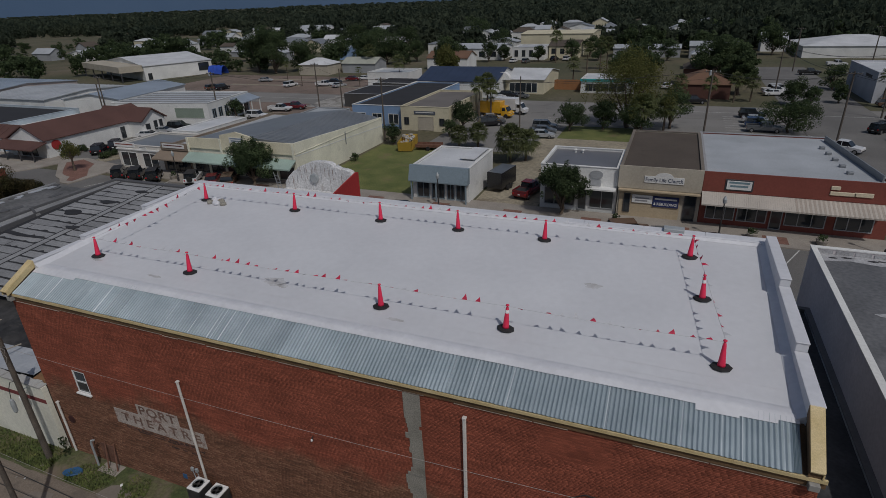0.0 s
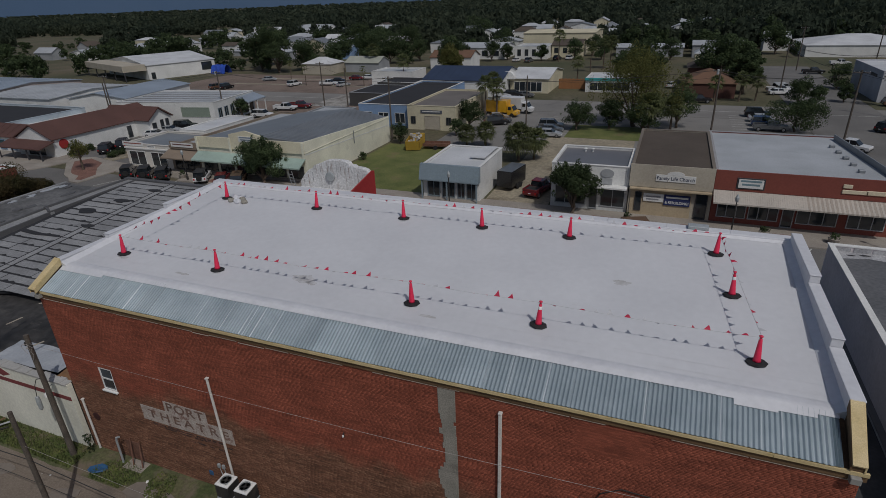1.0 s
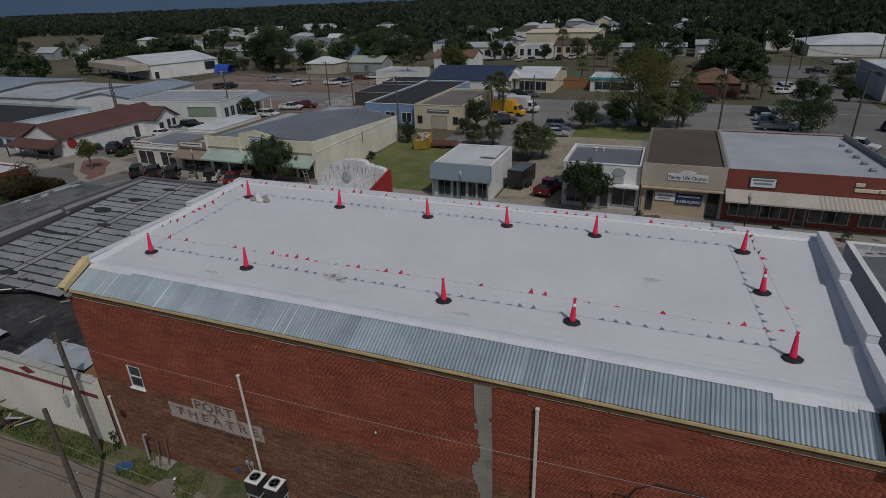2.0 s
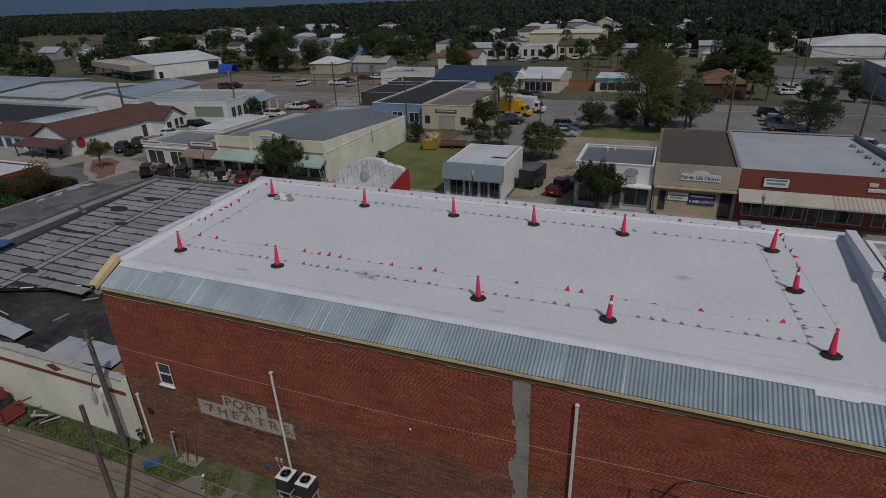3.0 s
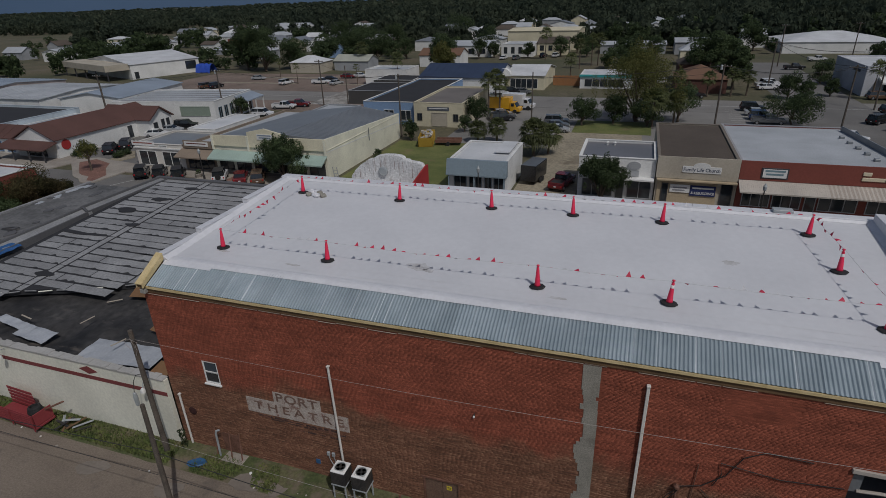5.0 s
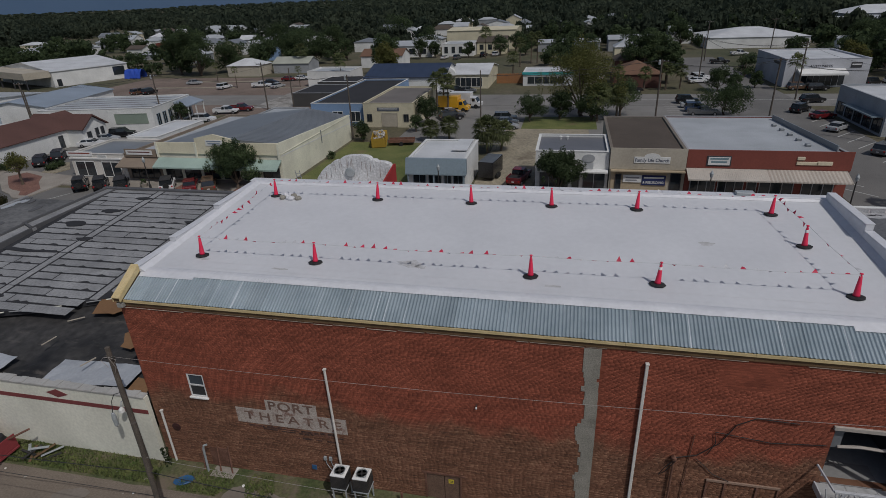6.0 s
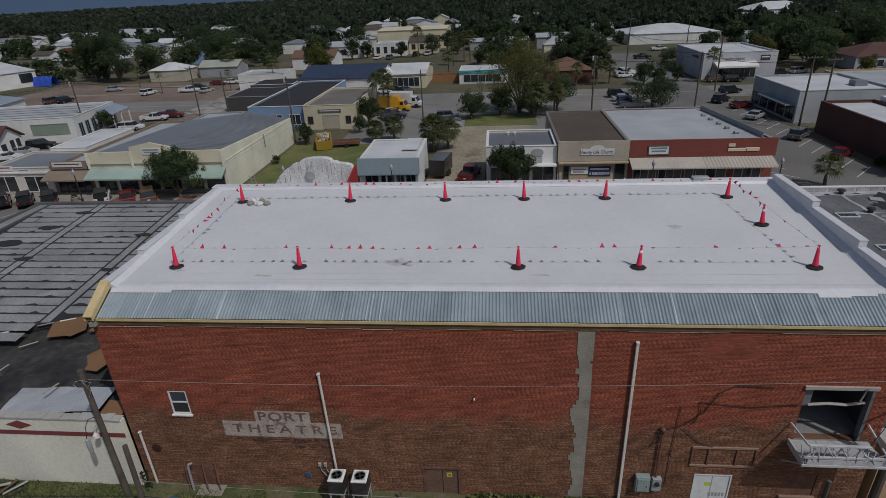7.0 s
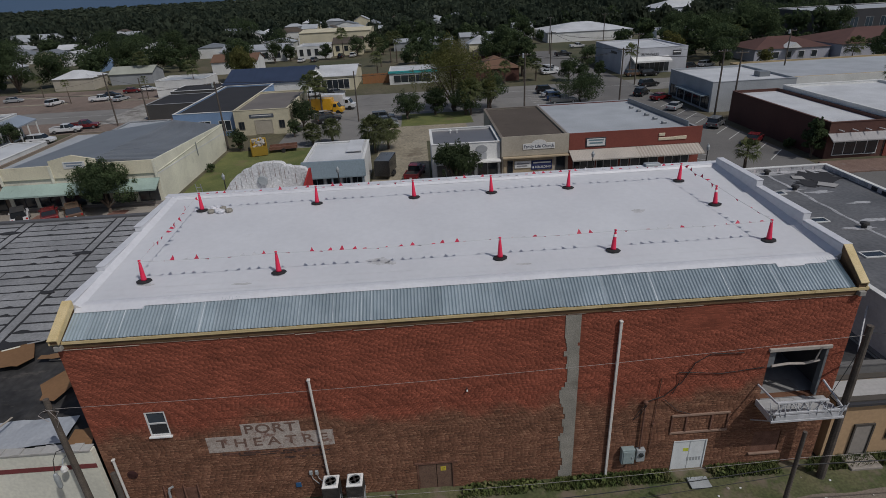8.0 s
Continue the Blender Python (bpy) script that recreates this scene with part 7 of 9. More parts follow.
for _x0, _y0, _w, _d, _r in ((-35.0, 16.9, 5.5, 1.9, 3), (-42.6, 17.0, 3.0, 1.2, -6), (-45.2, 17.6, 4.0, 0.7, -10)):
    _bm = bmesh.new()
    _g = {}
    for _i in range(13):
        for _j in range(5):
            _u, _v = _w * (_i / 12 - 0.5), _d * (_j / 4 - 0.5)
            _g[_i, _j] = _bm.verts.new((_u, _v, 0.09 * noise.noise((_u * 1.3 + _x0, _v * 1.6, 2)) + 0.02))
    for _i in range(12):
        for _j in range(4):
            _bm.faces.new((_g[_i, _j], _g[_i + 1, _j], _g[_i + 1, _j + 1], _g[_i, _j + 1]))
    _bm.normal_update()
    bmesh.ops.solidify(_bm, geom=list(_bm.faces), thickness=0.01)
    _ob = part("loose_membrane", _bm, painted("pale_grey_sheet", (0.38, 0.40, 0.43), 0.5), T)
    _ob.matrix_basis = Matrix.Translation(Vector((_x0, _y0, 4.52)) - BASE[T.name]) @ pose(0, 0, 0, 3, 0, _r)
for _k in range(9):
    _x, _y = _rng.uniform(-52, -34), _rng.uniform(17, 23)
    if _y < edge_y(_x) - 0.5:
        _ob = part("splinter", boxes((-0.5, 0.5, -0.04, 0.04, 0, 0.04)), painted("pale_splinter", (0.42, 0.37, 0.30)), T)
        _ob.matrix_basis = Matrix.Translation(Vector((_x, _y, 5.0)) - BASE[T.name]) @ pose(0, 0, 0, _rng.uniform(-5, 5), _rng.uniform(-8, 8), _rng.uniform(0, 180))
for _k in range(20):
    _u = _k / 19
    _x = -31.5 - 22.5 * _u
    _y = edge_y(_x) + 0.1
    _bm = bmesh.new()
    tube(_bm, [(_x, _y, strip_z(_x, _y) - 0.02), (_x - 0.9, edge_y(_x - 0.9) + 0.1 + _rng.uniform(-0.15, 0.15), strip_z(_x, _y) - 0.06)], 0.05, 5)
    part("edge_batten", _bm, TB_WALL if _k % 3 == 0 else R_TORN, T, world=True)
# spotlights and a swan-neck lamp on the alley wall
for _x in (-43.2, -31.6):
    _t = thing("flood_lamp", (_x, 15.2, 4.1), "small weathered flood lamp on a bracket", "lamp")
    _bm = bmesh.new()
    tube(_bm, [(0, 0.08, 0.3), (0, -0.2, 0.35), (0.05, -0.35, 0.1)], 0.03, 6)
    part("bracket", _bm, M_STEEL_GREY, _t)
    _bm = bmesh.new()
    lathe(_bm, [(0.05, 0.12), (0.14, 0.0), (0.16, -0.16), (0.12, -0.18)], 12, centre=(0.05, -0.38, 0))
    part("head", _bm, P_WHITE, _t)

# ---- the theatre's marquee tower by the street ----
T = thing("marquee", (-26.6, 38.5, 0.9), "white rust-streaked marquee block with a scalloped top and red flank", "marquee")
M_STREAK = material("rust_streaked_white", (0.55, 0.55, 0.55), (0.68, 0.68, 0.68), 0.8, 0.7, bump=0.1, bump_scale=6, stain=((0.20, 0.14, 0.10), 1.3, 0.56, 0.7), streak=(3.2, 1.0, 0.3))
_pts = [(-29.75, 4.0), (-29.75, 9.7), (-29.3, 10.3), (-28.75, 10.8), (-28.3, 10.98), (-28.22, 11.16), (-27.9, 11.3), (-27.5, 11.34), (-27.4, 11.5), (-27.0, 11.68), (-26.4, 11.78), (-25.6, 11.8), (-25.0, 11.74), (-24.75, 11.62), (-24.65, 11.46), (-24.3, 11.44), (-24.15, 11.32), (-23.5, 11.26), (-23.1, 11.14), (-22.9, 10.9), (-22.9, 4.0)]
_bm = bmesh.new()
prism(_bm, _pts, "y", 38.5, 39.1)
part("scalloped_face", soft(_bm, 0.05, 2), M_STREAK, T, "rust-streaked white back with scallops", world=True)
_rng = random.Random(41)
for _k in range(16):
    _x = -29.3 + 6.2 * _k / 15 + _rng.uniform(-0.15, 0.15)
    _z = 11.5 - 0.16 * (_x + 26) ** 2 * 0.8
    _l = _rng.uniform(0.3, 1.3)
    part("rust_run", boxes((_x, _x + _rng.uniform(0.015, 0.045), 38.486, 38.499, _z - _l, _z - _rng.uniform(0.0, 0.2))), M_RUST if _k % 2 else painted("grey_ink", (0.25, 0.25, 0.27)), T, world=True)
_bm = bmesh.new()
lathe(_bm, [(0.2, 0.0), (0.42, 0.0), (0.42, 0.16), (0.34, 0.2), (0.2, 0.2)], 18)
bmesh.ops.rotate(_bm, verts=_bm.verts, cent=(0, 0, 0), matrix=Matrix.Rotation(radians(90), 3, "X"))
bmesh.ops.translate(_bm, verts=_bm.verts, vec=(-26.6, 38.49, 10.35))
part("round_vent", _bm, M_STEEL_GREY, T, "grey round vent", world=True)
part("body", boxes((-29.6, -23.0, 33.2, 38.46, 4.0, 9.3)), M_STREAK, T, world=True)
_bm = bmesh.new()
prism(_bm, [(34.6, 4.0), (39.3, 4.0), (39.3, 10.95), (38.9, 11.02), (34.6, 10.2)], "x", -22.89, -22.78)
part("flank", _bm, painted("bright_red_panel", (0.36, 0.03, 0.03)), T, "bright red flank panel", world=True)
part("link_roof", boxes((-29.8, -22.9, 29.75, 33.18, 4.0, 9.0)), M_STREAK, T, world=True)
part("pier", boxes((-29.4, -28.9, 39, 39.5, G, 3.99), (-24, -23.5, 39, 39.5, G, 3.99)), M_STREAK, T, world=True)
_bm = bmesh.new()
lathe(_bm, [(0.28, 9.31), (0.42, 9.4), (0.42, 9.52), (0.28, 9.6)], 14, centre=(-27.0, 36.2, 0))
part("coil", _bm, M_RUBBER, T, world=True)
T = thing("ladder", (-33.2, 41.0, G), "aluminium ladder leaning on the marquee", "ladder")
for _s in (-0.22, 0.22):
    _bm = bmesh.new()
    tube(_bm, [(_s, 2.6, 0), (_s, 0.6, 8.6)], 0.035, 6)
    part("stile", _bm, P_ALU, T)
for _k in range(24):
    _u = (_k + 1) / 25
    part("rung", boxes((-0.2, 0.2, 2.58 - 2.0 * _u, 2.62 - 2.0 * _u, 8.6 * _u, 8.6 * _u + 0.035)), P_ALU, T)

# ---- trees ----
def mesh_from(name, verts, faces, mat):
    me = bpy.data.meshes.new(name)
    me.from_pydata([tuple(v) for v in verts], [], faces)
    me.materials.append(mat)
    return me


def leaf_cloud(rng, centres, count, size, rough=0.65, single=False):
    """Small tilted leaf clumps scattered in the shells of the given ellipsoids (x, y, z, rx, ry, rz)."""
    out_v, out_f = [], []
    wts = np.array([c[3] * c[4] + c[4] * c[5] for c in centres])
    pick = rng.choice(len(centres), size=count, p=wts / wts.sum())
    d = rng.normal(size=(count, 3))
    d /= np.linalg.norm(d, axis=1)[:, None]
    r = 1.0 - 0.45 * rng.random(count) ** 1.6
    c = np.array(centres)[pick]
    p = c[:, :3] + d * r[:, None] * c[:, 3:]
    nrm = d + rough * rng.normal(size=(count, 3))
    nrm /= np.linalg.norm(nrm, axis=1)[:, None]
    a = np.cross(nrm, rng.normal(size=(count, 3)))
    a /= np.linalg.norm(a, axis=1)[:, None]
    b = np.cross(nrm, a)
    s = size * rng.uniform(0.55, 1.35, count)[:, None]
    if single:
        tri = np.stack([p - a * s - b * s * 0.6, p + a * s - b * s * 0.5, p + b * s * 0.95], axis=1)
        return tri.reshape(-1, 3), None
    quad = np.stack([p - a * s - b * s * 0.35, p + a * s * 0.2 - b * s * 0.7, p + a * s + b * s * 0.1, p - a * s * 0.1 + b * s * 0.75], axis=1)
    return quad.reshape(-1, 3), [(4 * i, 4 * i + 1, 4 * i + 2, 4 * i + 3) for i in range(count)]


def tree_centres(rng, w, h, clear):
    """Uneven clumps that make up a crown of width w between clear and h."""
    cs = []
    n = 17
    for k in range(n):
        a = 2 * math.pi * k / n * 2.4 + rng.uniform(-0.3, 0.3)
        rr = w * 0.5 * rng.uniform(0.2, 0.68)
        z = clear + (h - clear) * rng.uniform(0.16, 0.78)
        s = w * rng.uniform(0.1, 0.2)
        cs.append((rr * math.cos(a), rr * math.sin(a), z, s, s, s * rng.uniform(0.6, 0.85)))
    for k in range(6):
        s = w * rng.uniform(0.11, 0.2)
        cs.append((w * rng.uniform(-0.22, 0.22), w * rng.uniform(-0.22, 0.22), clear + (h - clear) * rng.uniform(0.6, 0.9), s, s, s * rng.uniform(0.7, 1.1)))
    return cs


def tree(seed, at, w, h, clear, leaf, label, count=1500, size=0.28, name="tree", shoots=0):
    rng = np.random.default_rng(seed)
    t = thing(name, at, label, "tree")
    cs = tree_centres(rng, w, h, clear)
    for k in range(shoots):
        # upright shoots break the outline
        a, rr = rng.uniform(0, 6.28), w * 0.5 * rng.uniform(0.15, 1.0)
        s = w * rng.uniform(0.025, 0.055)
        zc = clear + (h - clear) * (0.98 - 0.6 * (rr / (0.5 * w)) ** 1.6) * rng.uniform(0.85, 1.08)
        cs.append((rr * math.cos(a), rr * math.sin(a), zc, s, s, s * rng.uniform(1.8, 3.4)))
    bm = bmesh.new()
    r0 = 0.03 * h + 0.05
    tube(bm, [(0, 0, 0), (0.04 * w * rng.uniform(-1, 1), 0.03 * w, clear * 0.8), (0, 0, clear + (h - clear) * 0.5)], r0, 8, radius_end=r0 * 0.4)
    for c in cs[:7]:
        tube(bm, [(0, 0, clear * rng.uniform(0.7, 1.0)), (c[0] * 0.5, c[1] * 0.5, (clear + c[2]) / 2), (c[0], c[1], c[2])], r0 * 0.5, 5, radius_end=r0 * 0.1)
    part("trunk", bm, M_BARK, t)
    v, f = leaf_cloud(rng, cs, int(count * 1.9), size * 0.68, 0.5)
    ob = new("crown", mesh_from("crown", v, f, leaf))
    ob.parent = t
    return t


tree(1, (-51.9, 59.6, G), 7.4, 6.4, 1.0, M_LEAF, "dense dark green street tree before the yellow store", 8600, 0.14, shoots=46)
tree(2, (-9.4, 60.4, G), 6.6, 6.0, 1.0, M_LEAF, "bushy grey-green street tree before the white shop", 6400, 0.14, shoots=40)
tree(3, (-85.6, 57.9, G), 4.0, 5.0, 2.0, M_LEAF_LIGHT, "thin young street tree on a brick corner", 950, 0.136)
tree(4, (-6.2, 108.6, G), 17.5, 13.4, 0.9, M_LEAF_LIGHT, "tall spreading yellow-green tree in the car park", 10500, 0.17, shoots=34)
tree(28, (-4.4, 104.5, G), 8.0, 6.5, 0.8, M_LEAF, "dark undergrowth beneath the big tree", 3600, 0.18)
tree(29, (-10.2, 106.0, G), 6.5, 5.5, 0.6, M_LEAF, "dark undergrowth beneath the big tree", 3000, 0.18)
tree(5, (1.2, 109.5, G), 8.0, 7.5, 1.2, M_LEAF, "dark rounded tree beside the car park", 2850, 0.17, shoots=22)
tree(6, (-15.8, 103.5, G), 7.0, 5.0, 1.0, M_LEAF, "dense dark tree at the lawn edge", 2850, 0.17, shoots=22)
tree(7, (20.2, 110.5, G), 10.5, 5.2, 1.0, M_LEAF, "low wide oak over parked cars", 4940, 0.17, shoots=22)
tree(8, (-35.2, 99.4, G), 6.4, 5.4, 1.2, M_LEAF, "dark rounded tree beside the cream workshop", 2850, 0.17, shoots=22)
tree(9, (-43.6, 86.6, G), 3.6, 3.6, 0.3, M_LEAF, "green bush against the blue wall", 1330, 0.15, "bush")
tree(10, (-44.6, 75.0, G), 1.8, 1.4, 0.1, M_LEAF, "small green shrub against the yellow wall", 475, 0.102, "bush")
tree(11, (38.6, 64.6, G), 3.8, 5.2, 0.8, M_LEAF, "dark tree against the brick corner store", 2850, 0.17, shoots=22)
tree(12, (38.5, 69.4, G), 1.9, 1.4, 0.1, M_LEAF, "dark shrub along the brick wall", 1330, 0.163, "bush")
tree(13, (15.2, 150.0, G), 9.0, 10.0, 2.2, M_LEAF, "large dark oak by the road", 4560, 0.34)
tree(14, (14.5, 168.0, G), 10.0, 11.0, 2.5, M_LEAF, "large dark oak by the road", 4180, 0.34)
tree(15, (10.5, 160.0, G), 13.0, 12.0, 2.5, M_LEAF, "large dark oak behind the house", 4180, 0.34)
tree(16, (-66.5, 171.0, G), 11.0, 12.0, 2.0, M_LEAF, "large brown-green oak among houses", 3800, 0.306)
tree(17, (-63.5, 164.0, G), 10.0, 10.0, 2.0, M_LEAF_LIGHT, "broad yellow-green tree by the station", 3040, 0.306)
tree(18, (-134.0, 173.5, G), 15.0, 16.5, 0.8, M_LEAF, "tall dark oak among houses", 6800, 0.27)
tree(19, (-144.0, 177.0, G), 14.0, 13.5, 0.8, M_LEAF, "large dark oak among houses", 6000, 0.27)
tree(20, (-70.8, 38.0, 0.3), 8.0, 7.6, 0.2, M_LEAF_RED, "russet and green scrub behind the low roof", 8000, 0.11)
tree(21, (-71.6, 41.6, 0.3), 6.0, 5.0, 0.2, M_LEAF_RED, "russet scrub beside the street", 8000, 0.11)
tree(22, (-72.0, 31.0, 0.0), 9.0, 7.4, 0.6, M_LEAF, "green scrub behind the low roof", 3420, 0.177)
tree(23, (-85.0, 27.0, 0.0), 9.0, 5.5, 0.6, M_LEAF, "green scrub beside the lane", 3040, 0.177)
tree(24, (64.0, 168.0, G), 9.0, 8.0, 1.5, M_LEAF_LIGHT, "light green tree behind the parts store", 2280, 0.272)
tree(25, (76.0, 178.0, G), 14.0, 11.0, 2.0, M_LEAF, "wide oak behind the hall", 3420, 0.34)
tree(26, (74.0, 158.0, G), 12.0, 11.0, 2.0, M_LEAF, "dark tree beside the red-roofed hall", 3040, 0.34)
tree(27, (-88.5, 99.0, G), 4.5, 4.5, 0.8, M_LEAF, "green tree at the store entrance", 1330, 0.17)


tree(38, (-75.0, 44.2, 0.6), 5.0, 3.4, 0.2, M_LEAF_RED, "brown and green scrub at the street's end", 5200, 0.12)
tree(40, (-70.2, 33.4, 0.2), 6.0, 6.0, 0.2, M_LEAF, "green scrub behind the low roof", 4200, 0.13)
tree(30, (68.0, 146.0, G), 8.0, 7.0, 1.2, M_LEAF, "dark round tree beside the halls", 2600, 0.24)
tree(31, (78.0, 143.0, G), 5.0, 4.6, 0.8, M_LEAF_LIGHT, "small light green tree before the hall", 1500, 0.2)
tree(32, (108.0, 141.0, G), 9.0, 8.0, 1.4, M_LEAF, "dark oak before the red-roofed hall", 2800, 0.27)
tree(33, (118.0, 176.0, G), 14.0, 12.0, 2.0, M_LEAF, "dark oak behind the red-roofed hall", 3400, 0.34)
tree(34, (98.0, 178.0, G), 13.0, 12.0, 2.0, M_LEAF, "dark oak behind the red-roofed hall", 3400, 0.34)
tree(35, (-36.0, 94.2, G), 3.4, 3.0, 0.3, M_LEAF, "dark shrub beside the cream workshop", 1300, 0.14, "bush")
tree(36, (27.5, 136.0, G), 4.5, 4.2, 0.8, M_LEAF, "small dark tree by the road", 1500, 0.19)
for _i, (_x, _y, _w) in enumerate(((-78.0, 216.5, 7.0), (-66.0, 215.0, 8.0), (-61.0, 219.0, 6.0), (-47.5, 218.0, 6.0), (-36.0, 224.0, 8.0), (-70.0, 246.0, 12.0), (-26.0, 222.0, 8.0), (-14.0, 226.0, 7.0), (-2.0, 222.0, 8.0), (12.0, 224.0, 9.0))):
    tree(90 + _i, (_x, _y, G), _w, _w * 0.95, 0.8, M_LEAF, "dark tree before the pale blocks", 1900, 0.25, shoots=10)
tree(48, (-31.0, 236.0, G), 8.0, 8.0, 1.0, M_LEAF, "dark tree before the cream block", 1800, 0.26)
tree(49, (-96.0, 214.0, G), 9.0, 9.0, 1.0, M_LEAF, "dark tree before the cream block", 1800, 0.26)
tree(41, (36.2, 161.0, G), 6.5, 6.0, 0.4, M_LEAF, "dark tree beside the parts store wall", 2000, 0.2)
tree(42, (24.6, 137.8, G), 7.0, 5.4, 0.8, M_LEAF, "dark rounded tree by the road", 2400, 0.2)
tree(43, (80.0, 205.0, G), 13.0, 10.0, 1.6, M_LEAF, "wide dark oak beyond the parts store", 3000, 0.3)
tree(44, (96.0, 206.0, G), 14.0, 10.5, 1.6, M_LEAF, "wide dark oak beyond the parts store", 3000, 0.3)
tree(45, (92.0, 184.0, G), 8.0, 7.5, 0.8, M_LEAF_LIGHT, "light green tree before the red-roofed hall", 2000, 0.24)
tree(46, (111.0, 203.0, G), 15.0, 11.0, 1.6, M_LEAF, "wide dark oak beyond the red-roofed hall", 3000, 0.3)
tree(47, (76.0, 188.0, G), 7.0, 6.5, 1.0, M_LEAF_RED, "russet tree beyond the parts store", 1800, 0.24)
for _i, (_x, _y, _w) in enumerate(((-126.4, 181.0, 15.0), (-155.0, 196.0, 14.0), (-122.0, 196.0, 14.0), (-104.0, 203.0, 14.0), (-118.0, 212.0, 15.0), (-143.0, 250.0, 18.0), (-125.0, 234.0, 17.0), (-112.0, 240.0, 16.0), (-99.0, 300.0, 18.0), (89.0, 221.0, 14.0), (126.0, 236.0, 16.0), (138.0, 232.0, 15.0), (33.3, 244.0, 13.0))):
    tree(60 + _i, (_x, _y, G), _w, _w * 0.72, 1.5, M_LEAF, "large dark oak among the houses", 3200, 0.36)
tree(37, (33.8, 142.0, G), 4.0, 3.8, 0.6, M_LEAF, "dark shrub beside the parts store", 1300, 0.19, "bush")


def palm(seed, at, h, spread, label, fronds=26, trunk=0.2):
    rng = random.Random(seed)
    t = thing("palm_tree", at, label, "palm")
    bm = bmesh.new()
    tube(bm, [(0, 0, 0), (0.1 * rng.uniform(-1, 1), 0.1, h * 0.5), (0, 0, h)], trunk, 8, radius_end=trunk * 0.85)
    part("trunk", bm, M_BARK, t)
    bm = bmesh.new()
    for k in range(fronds):
        # costapalmate fronds pointing every way from the head, their narrow leaflets drooping
        a = 2.4 * k + rng.uniform(-0.2, 0.2)
        el = radians(-48 + 125 * ((k + 0.5) / fronds) ** 0.9 + rng.uniform(-8, 8))
        d = Vector((math.cos(a) * math.cos(el), math.sin(a) * math.cos(el), math.sin(el)))
        side = Vector((-math.sin(a), math.cos(a), 0))
        p0 = Vector((0, 0, h))
        p1 = p0 + d * spread * rng.uniform(0.36, 0.5)
        for j in range(13):
            b = (j - 6) / 6 * 1.4
            r = spread * 0.52 * (1 - 0.2 * abs(b)) * rng.uniform(0.85, 1.1)
            q = d * math.cos(b) + side * math.sin(b)
            mid = p1 + q * r * 0.55
            tip = p1 + q * r * 0.92 - Vector((0, 0, r * rng.uniform(0.25, 0.55)))
            n = d.cross(side).cross(q).normalized() * 0.026 * spread
            vs = [bm.verts.new(w) for w in (p1, mid + n, tip, mid - n)]
            bm.faces.new(vs)
        st = [bm.verts.new(w) for w in (p0 + side * 0.03, p1 + side * 0.02, p1 - side * 0.02, p0 - side * 0.03)]
        bm.faces.new(st)
    part("fronds", bm, M_PALM, t)
    return t


palm(1, (-20.8, 80.5, G), 3.6, 3.2, "bushy cabbage palm behind the small shop", 70)
palm(2, (-18.8, 82.0, G), 3.0, 2.8, "bushy cabbage palm behind the small shop", 64)
palm(3, (-31.6, 87.5, G), 2.2, 2.3, "low cabbage palm at the plot edge", 64)
palm(4, (-28.4, 88.0, G), 2.6, 2.3, "low cabbage palm at the plot edge", 64)
palm(5, (-35.6, 110.5, G), 6.8, 2.6, "tall cabbage palm by the car park", 34)
palm(6, (-33.6, 112.0, G), 6.2, 2.6, "tall cabbage palm by the car park", 34)
palm(7, (-34.8, 113.6, G), 7.2, 2.6, "tall cabbage palm by the car park", 34)
palm(8, (-3.4, 104.0, G), 5.0, 3.2, "cabbage palm beneath the big tree", 40)
palm(9, (0.2, 105.4, G), 4.4, 3.0, "cabbage palm beneath the big tree", 40)
palm(10, (-24.5, 158.0, G), 6.0, 2.6, "cabbage palm beside the fence", 28)
palm(11, (-40.2, 214.0, G), 9.0, 3.4, "tall cabbage palm by the white block", 28)
palm(12, (-20.0, 196.0, G), 8.0, 3.4, "tall cabbage palm by the shed", 28)
for _i, (_x, _y) in enumerate(((-96.0, 64.2), (-96.4, 66.0), (-96.8, 67.8), (-87.6, 65.0), (-88.2, 66.8))):
    tree(80 + _i, (_x, _y, G + 0.1), 2.4, 1.0, 0.05, M_LEAF, "low clipped shrub in a planting bed", 900, 0.1, "bush")
tree(85, (-72.6, 35.0, 0.2), 6.0, 7.4, 0.2, M_LEAF, "green scrub against the brick wall", 5200, 0.13)
tree(86, (-72.4, 39.2, 0.4), 5.6, 6.4, 0.2, M_LEAF_RED, "russet scrub against the brick wall", 5200, 0.12)
palm(13, (27.7, 61.2, G), 2.6, 2.2, "small palm at the street corner", 30)
palm(14, (40.5, 138.6, G), 6.4, 2.6, "cabbage palm before the parts store", 28)
palm(15, (71.3, 92.0, G), 6.0, 3.0, "cabbage palm behind the brick store", 30)
palm(16, (75.0, 92.5, G), 6.0, 3.0, "cabbage palm behind the brick store", 30)
palm(17, (-99.6, 182.0, G), 7.0, 3.6, "cabbage palm among houses", 28)
palm(18, (-72.6, 150.0, G), 7.0, 3.0, "cabbage palm by the station", 28)
palm(19, (90.0, 128.0, G), 6.0, 3.2, "round-headed palm before the hall", 32)

